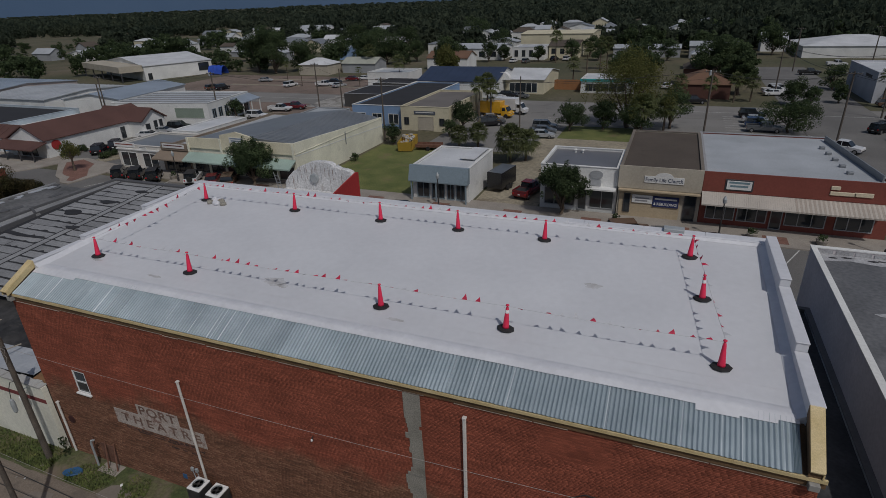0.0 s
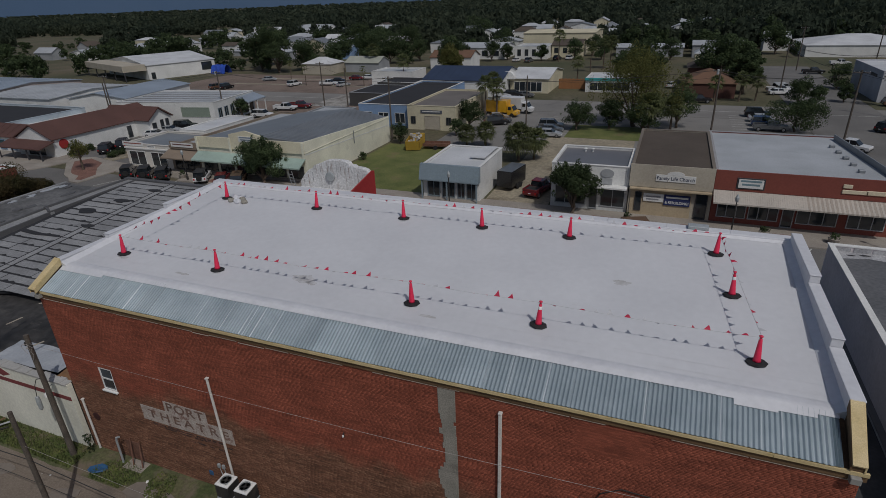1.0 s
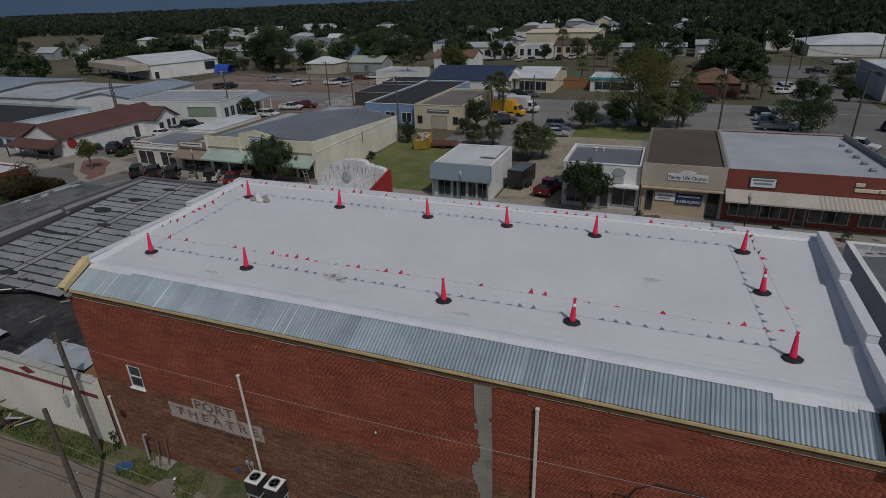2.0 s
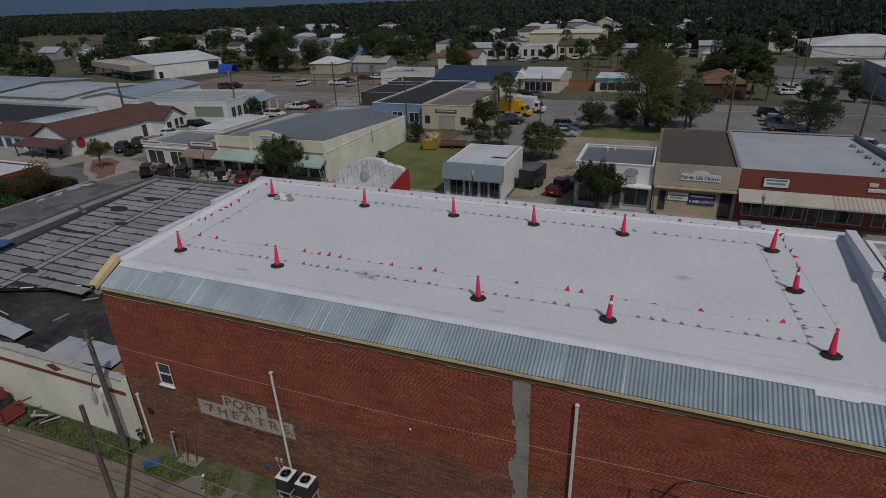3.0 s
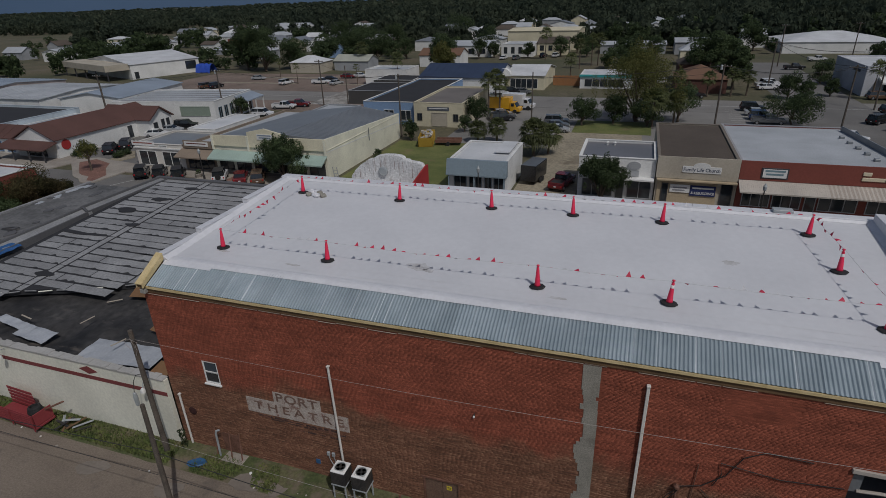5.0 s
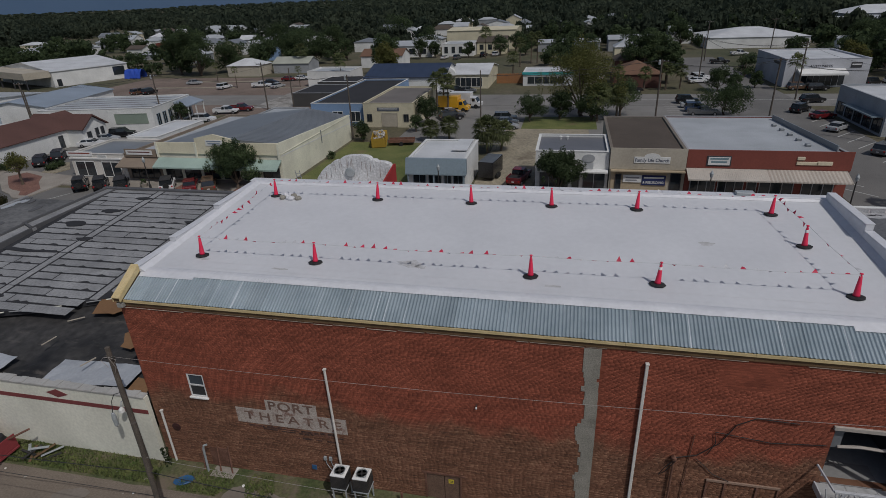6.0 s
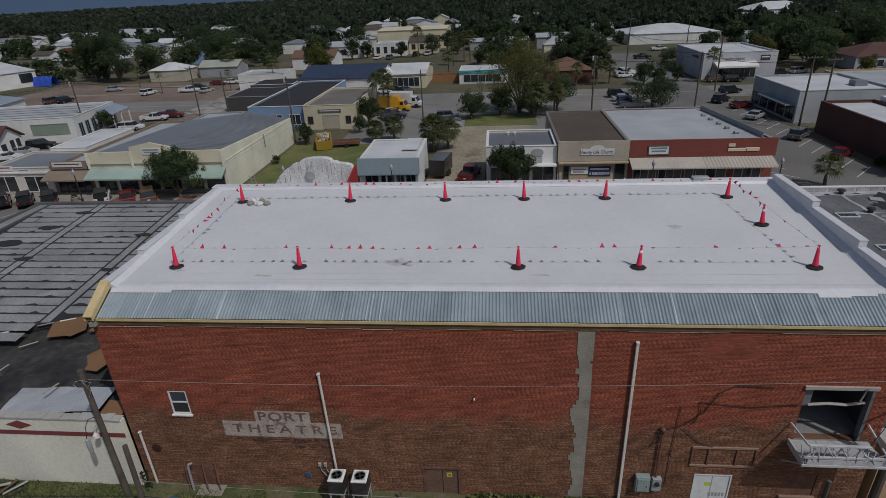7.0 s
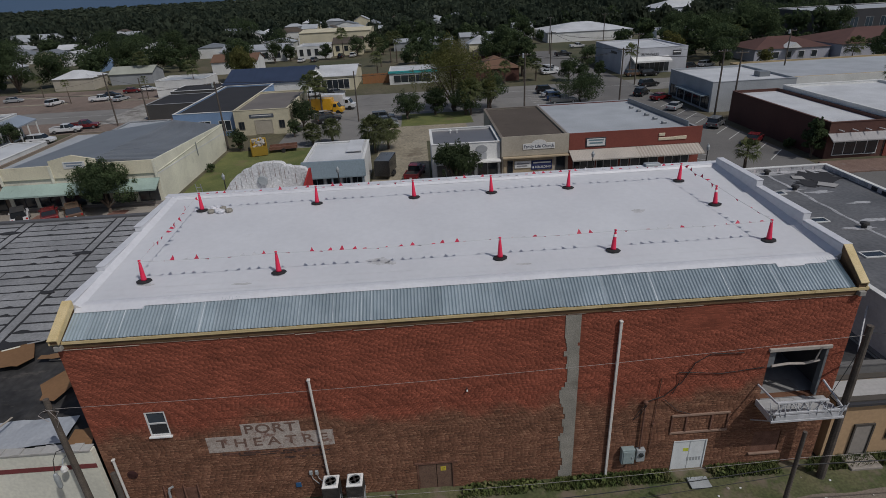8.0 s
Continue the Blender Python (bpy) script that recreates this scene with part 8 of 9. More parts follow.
palm(20, (2.4, 139.0, G), 4.4, 2.4, "cabbage palm before the brick house", 30)
palm(21, (8.6, 138.6, G), 4.0, 2.4, "cabbage palm before the brick house", 30)
palm(22, (13.6, 139.6, G), 4.8, 2.4, "cabbage palm before the brick house", 30)
palm(23, (17.0, 141.0, G), 4.2, 2.4, "cabbage palm by the road", 30)
palm(24, (-84.0, 146.6, G), 5.0, 1.5, "thin young palm in a planting strip", 18, 0.12)
palm(25, (-104.0, 146.6, G), 5.2, 1.5, "thin young palm in a planting strip", 18, 0.12)
palm(26, (-118.0, 158.6, G), 5.0, 1.5, "thin young palm in a planting strip", 18, 0.12)
palm(27, (-22.0, 195.0, G), 8.5, 2.6, "tall cabbage palm by the shed", 28)
palm(28, (-25.0, 187.0, G), 7.5, 2.6, "tall cabbage palm by the road", 28)

# scattered town trees and the woods, many clumps in one mesh
def woods(name, spots, quads, seed, mat, label, tight=1.0, full=False):
    """Many tree crowns in one mesh. spots: x, y, width, height."""
    rng = np.random.default_rng(seed)
    kinds = []
    for k in range(8):
        cs = tree_centres(rng, 1.0, 1.0, 0.05)
        if full:
            cs += [(0, 0, 0.45, 0.42, 0.42, 0.42), (0.1, 0, 0.62, 0.3, 0.3, 0.33)]
        v, _f = leaf_cloud(rng, cs, quads, 0.085 * tight, 0.4 if full else 0.22, True)
        kinds.append(v)
    vs = []
    for i, (x, y, w, h) in enumerate(spots):
        v = kinds[i % 8]
        a = rng.uniform(0, 6.28)
        ca, sa = math.cos(a), math.sin(a)
        q = np.empty_like(v)
        q[:, 0] = (v[:, 0] * ca - v[:, 1] * sa) * w + x
        q[:, 1] = (v[:, 0] * sa + v[:, 1] * ca) * w + y
        q[:, 2] = v[:, 2] * h + G - 0.3
        vs.append(q)
    allv = np.concatenate(vs)
    n = len(allv) // 3
    me = bpy.data.meshes.new(name)
    me.vertices.add(len(allv))
    me.vertices.foreach_set("co", allv.ravel())
    me.loops.add(3 * n)
    me.loops.foreach_set("vertex_index", np.arange(3 * n, dtype=np.int32))
    me.polygons.add(n)
    me.polygons.foreach_set("loop_start", np.arange(0, 3 * n, 3, dtype=np.int32))
    me.update(calc_edges=True)
    me.validate()
    me.materials.append(mat)
    return tagged(new(name, me), label, "trees", kind="stuff")


ROADS = [(22.0, 38.4, 57, 206), (-400, 300, 118, 135.5), (-160, -62, 106, 168), (-40, 24, 84, 120), (22, 58, 134, 214), (58, 76, 134, 152), (-92, -20, 160, 228)]


def clear_of(x, y, r):
    for x0, x1, y0, y1 in FOOT:
        if x0 - r < x < x1 + r and y0 - r - 20 < y < y1 + r:
            return False
    for x0, x1, y0, y1 in ROADS:
        if x0 - r < x < x1 + r and y0 - r < y < y1 + r:
            return False
    return True


# small white houses half hidden in the trees
_rng = random.Random(23)
_n = 0
while _n < 78:
    _x, _y = _rng.uniform(-330, 40), _rng.uniform(196, 430)
    if not clear_of(_x, _y, 8):
        continue
    _w, _d, _h = _rng.uniform(8, 15), _rng.uniform(7, 11), G + _rng.uniform(3.4, 4.6)
    block("small pale house half hidden among trees", _x, _x + _w, _y, _y + _d, _h, _rng.choice((P_WHITE, P_CREAM, P_GREY, P_WHITE)), _rng.choice((R_LIGHT, R_WHITE, R_LIGHT, R_METAL, R_BROWN)), kind=_rng.choice(("gable_x", "gable_y", "hip")), ridge=_rng.uniform(1.4, 2.6), name="house")
    _n += 1

_rng = random.Random(77)
_spots = []
for _i in range(1500):
    _x, _y = _rng.uniform(-330, 230), _rng.uniform(138, 300)
    _w = _rng.uniform(5, 11)
    _p = 0.38 if _x < -60 else 0.4
    if _y > 230:
        _p = 0.5
    if _x > 0 and _y > 165:
        _p = 0.62
    if _rng.random() < _p and clear_of(_x, _y, _w * 0.45):
        _spots.append((_x, _y, _w, _w * _rng.uniform(0.75, 1.15)))
for _i in range(700):
    _x, _y = _rng.uniform(-520, -130), _rng.uniform(40, 280)
    _w = _rng.uniform(3, 7)
    if _rng.random() < 0.24 and clear_of(_x, _y, _w) and _x < -150 - (_y - 40) * 0.3:
        _spots.append((_x, _y, _w, _w * _rng.uniform(0.6, 0.9)))
woods("town_trees", _spots, 620, 5, M_LEAF, "dark green oaks scattered among the houses", 0.62)
_near, _spots = [], []
for _i in range(15500):
    _y = 262 + 540 * _rng.random() ** 1.4
    _x = _rng.uniform(-1.95, 0.95) * (_y + 60)
    _w = _rng.uniform(5, 9.5)
    if _y < 520 and _x < -40 and noise.noise((_x * 0.012, _y * 0.016, 1)) > (-0.02 if _y < 400 else 0.1) - (0.16 if _x < -230 and _y < 430 else 0):
        continue
    if not clear_of(_x, _y, _w * 0.5):
        continue
    (_near if _y < 430 else _spots).append((_x, _y, _w, _w * _rng.uniform(0.8, 1.5)))
woods("woods", _near, 130, 6, M_WOODS, "dark pine and oak woods beyond the town", 1.3, True)
woods("woods", _spots, 40, 8, M_WOODS, "dark pine and oak woods beyond the town", 2.1, True)
_spots = []
for _i in range(3600):
    _y = 780 + 1900 * _rng.random() ** 1.6
    _x = _rng.uniform(-1.95, 0.95) * (_y + 60)
    _w = _rng.uniform(18, 36)
    _spots.append((_x, _y, _w, _rng.uniform(9, 15) if _x > -0.75 * _y else _rng.uniform(4.5, 9)))
woods("far_woods", _spots, 44, 7, M_WOODS, "dark line of woods along the horizon", 1.9, True)

# ---- vehicles ----
M_TYRE = material("tyre", (0.012, 0.012, 0.012), (0.02, 0.02, 0.02), 3, 0.9)
M_RIM = material("wheel_rim", (0.35, 0.35, 0.36), (0.45, 0.45, 0.46), 3, 0.35, 0.8)
M_HEAD = material("headlight_lens", (0.55, 0.55, 0.53), (0.65, 0.65, 0.62), 5, 0.2)
M_TAIL = material("tail_light_lens", (0.35, 0.01, 0.01), (0.4, 0.015, 0.015), 5, 0.2)
M_CARGLASS = glass("car_glass", (0.012, 0.015, 0.018), 0.05)
CAR_PAINT = {"black": (0.012, 0.012, 0.014), "white": (0.62, 0.62, 0.62), "silver": (0.34, 0.35, 0.36), "red": (0.14, 0.014, 0.017), "grey": (0.11, 0.115, 0.12), "blue": (0.03, 0.06, 0.14), "yellow": (0.62, 0.33, 0.02), "brown": (0.12, 0.07, 0.045)}


def paint(c):
    v = CAR_PAINT[c]
    return material("car_paint_" + c, v, tuple(min(x * 1.15, 0.8) for x in v), 0.8, 0.25, 0.1, 0, 10, 0.05, spec=0.7)


PROFILES = {
    "sedan": ((-2.25, 0.32, 2.25, 0.98, 0.74), [(-1.75, 0.93), (-1.2, 1.4), (0.35, 1.42), (1.1, 0.95)], 1.78),
    "suv": ((-2.3, 0.36, 2.3, 1.05, 0.9), [(-2.2, 1.02), (-2.0, 1.7), (0.5, 1.72), (1.15, 1.05)], 1.88),
    "jeep": ((-2.05, 0.5, 2.05, 1.12, 1.05), [(-2.0, 1.1), (-1.95, 1.84), (0.35, 1.84), (0.6, 1.12)], 1.8),
    "pickup": ((-2.8, 0.45, 2.75, 1.08, 0.98), [(-0.7, 1.06), (-0.6, 1.75), (0.7, 1.76), (1.4, 1.08)], 1.92),
}


def car(kind, colour, at, turn, label):
    t = thing("car" if kind != "pickup" else "pickup_truck", at, label, "car", group="parked vehicles", turn=turn)
    (xb, zb, xf, zt, zn), cab, w = PROFILES[kind]
    p = paint(colour)
    hw = w / 2
    bm = bmesh.new()
    body = [(xb, zb + 0.1), (xb + 0.08, zb), (xf - 0.1, zb), (xf, zb + 0.12), (xf - 0.02, zn - 0.12), (xf - 0.14, zn), (cab[-1][0], zt), (cab[0][0], zt), (xb + 0.05, zt - 0.04), (xb, zt - 0.2)]
    prism(bm, body, "y", -hw, hw)
    part("body", soft(bm, 0.06, 2), p, t)
    if kind == "pickup":
        part("bed", boxes((xb + 0.12, cab[0][0] - 0.15, -hw + 0.1, hw - 0.1, zt + 0.002, zt + 0.02)), M_STEEL_DARK, t)
        for s in (-1, 1):
            part("bed_side", soft(boxes((xb + 0.02, cab[0][0] - 0.05, s * hw - 0.05 - 0.05 * s, s * hw + 0.05 - 0.05 * s, zt - 0.03, zt + 0.2)), 0.02), p, t)
        part("tailgate", soft(boxes((xb + 0.02, xb + 0.1, -hw + 0.1, hw - 0.1, zt - 0.03, zt + 0.2)), 0.02), p, t)
    # glasshouse narrower than the body, with a painted roof
    bm = bmesh.new()
    prism(bm, cab, "y", -hw + 0.12, hw - 0.12)
    for v in bm.verts:
        if v.co.z > zt + 0.2:
            v.co.y *= 0.86
    part("glasshouse", bm, M_CARGLASS, t, "dark glass all round")
    x0, x1, zr = cab[1][0], cab[2][0], cab[1][1]
    bm = boxes((x0 - 0.05, x1 + 0.05, -hw + 0.2, hw - 0.2, zr - 0.03, zr + 0.05))
    part("roof_panel", soft(bm, 0.035, 2), p if kind != "jeep" else M_STEEL_DARK, t)
    for s in (-1, 1):
        for xx in ((x0 + x1) / 2 - 0.05,):
            bm = bmesh.new()
            prism(bm, [(xx - 0.05, zt), (xx + 0.05, zt), (xx + 0.04, zr), (xx - 0.04, zr)], "y", s * (hw - 0.13), s * (hw - 0.11))
            for v in bm.verts:
                if v.co.z > zt + 0.2:
                    v.co.y *= 0.87
            part("pillar", bm, p, t)
    r = 0.33 if kind in ("sedan",) else 0.39
    for xw in (xb + 0.85, xf - 0.85):
        for s in (-1, 1):
            bm = bmesh.new()
            lathe(bm, [(r * 0.6, -0.1), (r * 0.95, -0.11), (r, -0.05), (r, 0.05), (r * 0.95, 0.11), (r * 0.6, 0.1)], 16)
            bmesh.ops.rotate(bm, verts=bm.verts, cent=(0, 0, 0), matrix=Matrix.Rotation(radians(90), 3, "X"))
            bmesh.ops.translate(bm, verts=bm.verts, vec=(xw, s * (hw - 0.09), r))
            wh = part("wheel", bm, M_TYRE, t)
            bm = bmesh.new()
            lathe(bm, [(r * 0.58, -0.02), (r * 0.55, 0.02), (r * 0.15, 0.04)], 12)
            bmesh.ops.rotate(bm, verts=bm.verts, cent=(0, 0, 0), matrix=Matrix.Rotation(radians(-90 * s), 3, "X"))
            bmesh.ops.translate(bm, verts=bm.verts, vec=(xw, s * (hw + 0.02), r))
            part("rim", bm, M_RIM, wh)
    for s in (-1, 1):
        part("headlight", soft(boxes((xf - 0.08, xf + 0.012, s * (hw - 0.3) - 0.16, s * (hw - 0.3) + 0.16, zn - 0.26, zn - 0.1)), 0.02), M_HEAD, t)
        part("tail_light", soft(boxes((xb - 0.012, xb + 0.06, s * (hw - 0.18) - 0.1, s * (hw - 0.18) + 0.1, zt - 0.34, zt - 0.12)), 0.015), M_TAIL, t)
        part("mirror", soft(boxes((cab[-1][0] - 0.45, cab[-1][0] - 0.28, s * (hw + 0.06) - 0.08, s * (hw + 0.06) + 0.08, zt, zt + 0.14)), 0.02), p, t)
    part("bumper", soft(boxes((xf - 0.06, xf + 0.05, -hw + 0.1, hw - 0.1, zb + 0.02, zb + 0.2)), 0.03), M_STEEL_DARK if kind in ("jeep", "pickup") else p, t)
    part("number_plate", boxes((xb - 0.018, xb + 0.01, -0.16, 0.16, zb + 0.25, zb + 0.36)), M_PAINT_WHITE, t)
    if kind == "jeep":
        bm = bmesh.new()
        lathe(bm, [(0.2, -0.1), (0.38, -0.1), (0.38, 0.1), (0.2, 0.1)], 16)
        bmesh.ops.rotate(bm, verts=bm.verts, cent=(0, 0, 0), matrix=Matrix.Rotation(radians(90), 3, "Y"))
        bmesh.ops.translate(bm, verts=bm.verts, vec=(xb - 0.1, 0, 1.05))
        part("spare_wheel", bm, M_TYRE, t)
    return t


Z = G + 0.012
for _kind, _col, _x, _y, _a, _lb in (
        ("jeep", "black", -75.0, 57.4, 128, "black off-road car with a spare wheel behind"), ("jeep", "black", -72.0, 57.8, 128, "black off-road car parked nose to the kerb"), ("jeep", "black", -68.8, 58.0, 128, "black off-road car parked nose to the kerb"),
        ("jeep", "white", -61.9, 58.6, 122, "white off-road car with a dark top and spare wheel"), ("sedan", "red", -58.7, 59.0, 122, "dull red saloon parked at the kerb"), ("suv", "brown", -56.0, 59.3, 122, "brown-red car parked at the kerb"),
        ("suv", "black", -92.5, 68.0, 125, "black car in the side street"), ("suv", "black", -92.4, 71.4, 125, "black car parked further up the side street"),
        ("sedan", "white", -93.6, 79.8, 20, "white saloon beside the hall"), ("sedan", "silver", -93.6, 83.4, 20, "silver saloon beside the hall"), ("suv", "black", -93.4, 87.4, 20, "black car beside the hall"),
        ("sedan", "grey", 1.8, 56.0, 15, "grey saloon at the kerb"), ("sedan", "black", 6.2, 55.6, 10, "black saloon at the kerb"), ("suv", "brown", -1.6, 56.4, 20, "brown car at the kerb"),
        ("sedan", "black", -21.5, 55.6, 10, "black saloon at the kerb"), ("sedan", "black", -27.0, 55.8, 10, "black saloon at the kerb"),
        ("suv", "black", 9.0, 44.5, 70, "black car seen in the passage"), 
        ("pickup", "red", -14.6, 66.6, 78, "dark red pickup on the dirt drive"),
        ("pickup", "white", -84.6, 109.6, 10, "white pickup in the dirt lot"), ("pickup", "red", -82.6, 112.6, 10, "bright red pickup in the dirt lot"), 
        ("suv", "white", -84.6, 101.2, 5, "white car beside the store"), ("pickup", "white", -96.6, 147.6, 10, "white pickup in the dirt lot"), ("sedan", "black", -96.8, 153.6, 10, "black car in the dirt lot"),
        ("sedan", "red", -94.3, 160.4, 10, "red car in the dirt lot"), ("sedan", "white", -90.6, 162.0, 10, "white car in the dirt lot"), ("suv", "brown", -129.0, 136.0, 80, "brown car by the road"), ("suv", "black", -125.8, 136.6, 84, "dark car by the road"),
        ("sedan", "silver", -19.6, 97.2, 5, "silver saloon in the car park"), ("sedan", "grey", -20.0, 100.6, 5, "grey saloon in the car park"), ("suv", "grey", -20.6, 104.0, 5, "dark car in the car park"),
        ("sedan", "silver", -32.6, 109.6, 20, "silver saloon in the car park"), ("suv", "black", -31.4, 104.8, 30, "black car in the car park"), ("pickup", "grey", -31.8, 106.8, 15, "grey pickup in the car park"),
        ("sedan", "white", -39.1, 136.4, 0, "white car by the road"), ("suv", "black", -36.4, 136.8, 5, "black car by the white building"), ("sedan", "grey", -33.8, 137.2, 5, "grey car by the white building"),
        ("suv", "black", 15.6, 122.8, 0, "black car under the oak"), ("sedan", "silver", 15.8, 118.0, 0, "silver saloon under the oak"), ("pickup", "grey", 16.4, 110.2, 0, "grey pickup under the oak"), ("suv", "blue", 16.0, 114.2, 0, "blue car under the oak"),
        ("suv", "white", 24.4, 157.0, 15, "white car by the road"), ("sedan", "white", 22.7, 150.4, 15, "white saloon by the road"), ("pickup", "white", 23.2, 153.4, 10, "white pickup by the road"), ("pickup", "black", 5.3, 136.6, 5, "black pickup on the road"), ("sedan", "white", -0.6, 158.0, 80, "white car by the house"),
        ("pickup", "white", 25.6, 98.6, -30, "white pickup in the side street"), ("suv", "black", 34.2, 113.8, 46, "black car in the side street"), ("sedan", "red", 36.0, 108.0, 25, "dark red car in the side street"), ("sedan", "silver", 34.8, 98.4, 46, "silver car in the side street"),
        ("suv", "grey", 35.3, 83.9, 46, "grey car beside the brick store"), ("sedan", "red", 35.8, 73.4, 46, "red car beside the brick store"), ("suv", "brown", 42.0, 139.2, 5, "brown car before the parts store"), ("suv", "black", 45.6, 138.6, 5, "black car before the parts store"),
        ("suv", "black", 39.6, 123.6, 15, "black car beside the road"), ("suv", "black", 59.4, 145.4, 30, "black car beside the parts store"), ("pickup", "black", 36.0, 188.6, 10, "black pickup by the white store"), ("pickup", "white", 46.8, 210.5, 5, "white pickup before the white store"), ("suv", "white", 65.0, 148.0, 20, "white van beside the parts store"), ("suv", "white", -107.3, 145.2, 75, "white car in the dirt lot"), ("sedan", "silver", -123.2, 153.9, 10, "silver car in the dirt lot"), ("sedan", "silver", -91.0, 146.6, 70, "silver car in the dirt lot"), ("sedan", "white", -56.0, 214.0, 80, "white car by the office block"), ("suv", "grey", -51.0, 213.0, 80, "grey car by the office block"), ("suv", "black", -42.0, 221.0, 80, "black car by the office block"), ("suv", "white", -37.5, 222.0, 80, "white car by the office block"),
        ("pickup", "red", 46.0, 54.8, 10, "dark red pickup at the kerb")):
    car(_kind, _col, (_x, _y, Z if _y > 42 else level(_y) + 0.01), _a, _lb)


def truck(colour, at, turn, label, boxc):
    t = thing("box_truck", at, label, "truck", turn=turn)
    p, q = paint(colour), paint(boxc)
    part("cargo_box", soft(boxes((-3.6, 1.2, -1.15, 1.15, 0.95, 3.3)), 0.05), q, t)
    part("chassis", boxes((-3.5, 3.0, -0.5, 0.5, 0.5, 0.94)), M_STEEL_DARK, t)
    bm = bmesh.new()
    prism(bm, [(1.3, 0.5), (3.4, 0.5), (3.45, 1.2), (2.7, 1.4), (2.2, 2.3), (1.3, 2.35)], "y", -1.05, 1.05)
    part("cab", soft(bm, 0.06, 2), p, t)
    bm = bmesh.new()
    prism(bm, [(2.74, 1.42), (2.26, 2.22), (2.3, 2.24), (2.8, 1.44)], "y", -0.95, 0.95)
    part("windscreen", bm, M_CARGLASS, t)
    for s in (-1, 1):
        part("side_window", boxes((1.5, 2.2, s * 1.055 - 0.006, s * 1.055 + 0.006, 1.5, 2.15)), M_CARGLASS, t)
        for xw in (-2.4, 2.4):
            bm = bmesh.new()
            lathe(bm, [(0.25, -0.13), (0.46, -0.13), (0.46, 0.13), (0.25, 0.13)], 16)
            bmesh.ops.rotate(bm, verts=bm.verts, cent=(0, 0, 0), matrix=Matrix.Rotation(radians(90), 3, "X"))
            bmesh.ops.translate(bm, verts=bm.verts, vec=(xw, s * 0.95, 0.46))
            part("wheel", bm, M_TYRE, t)
        part("headlight", boxes((3.4, 3.46, s * 0.75 - 0.15, s * 0.75 + 0.15, 0.9, 1.1)), M_HEAD, t)


truck("yellow", (-32.6, 113.4, Z), -8, "yellow box truck in the car park", "yellow")
truck("white", (-30.6, 117.6, Z), -8, "white box truck in the car park", "white")
T = thing("utility_trailer", (-18.6, 68.2, Z), "black enclosed trailer on the dirt drive", "trailer", turn=80)
part("body", soft(boxes((-2.2, 2.2, -1.05, 1.05, 0.5, 2.6)), 0.06, 2), paint("black"), T)
part("roof_panel", soft(boxes((-2.15, 2.15, -1.0, 1.0, 2.61, 2.66)), 0.02), paint("grey"), T)
for _s in (-1, 1):
    for _xw in (-0.4, 0.4):
        _bm = bmesh.new()
        lathe(_bm, [(0.18, -0.1), (0.34, -0.1), (0.34, 0.1), (0.18, 0.1)], 14)
        bmesh.ops.rotate(_bm, verts=_bm.verts, cent=(0, 0, 0), matrix=Matrix.Rotation(radians(90), 3, "X"))
        bmesh.ops.translate(_bm, verts=_bm.verts, vec=(_xw, _s * 1.12, 0.34))
        part("wheel", _bm, M_TYRE, T)
_bm = bmesh.new()
tube(_bm, [(2.2, 0, 0.5), (3.2, 0, 0.5)], 0.05, 6)
part("drawbar", _bm, M_STEEL_DARK, T)
T = thing("skip", (-40.0, 85.0, G + 0.01), "yellow open skip filled with rubbish", "skip", turn=105)
_bm = bmesh.new()
prism(_bm, [(-2.9, 0.1), (2.9, 0.1), (3.2, 1.6), (3.05, 1.6), (2.8, 0.25), (-2.8, 0.25), (-3.05, 1.6), (-3.2, 1.6)], "y", -1.2, 1.2)
part("hull", _bm, painted("worn_yellow", (0.42, 0.27, 0.04), 0.7), T)
for _s in (-1.2, 1.14):
    _bm = bmesh.new()
    prism(_bm, [(-2.9, 0.1), (2.9, 0.1), (3.2, 1.6), (-3.2, 1.6)], "y", _s, _s + 0.06)
    part("side_plate", _bm, painted("worn_yellow", (0.42, 0.27, 0.04), 0.7), T)
    for _k in range(6):
        part("rib", boxes((-2.6 + _k, -2.5 + _k, _s - 0.06, _s + 0.12, 0.2, 1.6)), painted("worn_yellow", (0.42, 0.27, 0.04), 0.7), T)
_rng = random.Random(12)
_bm = bmesh.new()
for _k in range(34):
    _c = Vector((_rng.uniform(-2.6, 2.6), _rng.uniform(-0.95, 0.95), _rng.uniform(1.1, 1.9)))
    _s = _rng.uniform(0.15, 0.45)
    bmesh.ops.create_cube(_bm, size=_s, matrix=Matrix.Translation(_c) @ Euler((_rng.random() * 3, _rng.random() * 3, _rng.random() * 3)).to_matrix().to_4x4())
part("rubbish", _bm, painted("mixed_rubbish", (0.42, 0.40, 0.36), 0.9, 0.8, 2.0), T)
T = thing("flat_trailer", (-36.0, 84.8, G + 0.01), "rusty flat trailer with boards", "trailer", turn=10)
part("bed", soft(boxes((-2.2, 2.2, -0.95, 0.95, 0.5, 0.66)), 0.02), M_RUST, T)
for _s in (-1, 1):
    part("side_rail", boxes((-2.2, 2.2, _s * 0.92 - 0.03, _s * 0.92 + 0.03, 0.664, 1.0)), M_RUST, T)
    _bm = bmesh.new()
    lathe(_bm, [(0.18, -0.1), (0.34, -0.1), (0.34, 0.1), (0.18, 0.1)], 14)
    bmesh.ops.rotate(_bm, verts=_bm.verts, cent=(0, 0, 0), matrix=Matrix.Rotation(radians(90), 3, "X"))
    bmesh.ops.translate(_bm, verts=_bm.verts, vec=(0, _s * 1.06, 0.34))
    part("wheel", _bm, M_TYRE, T)

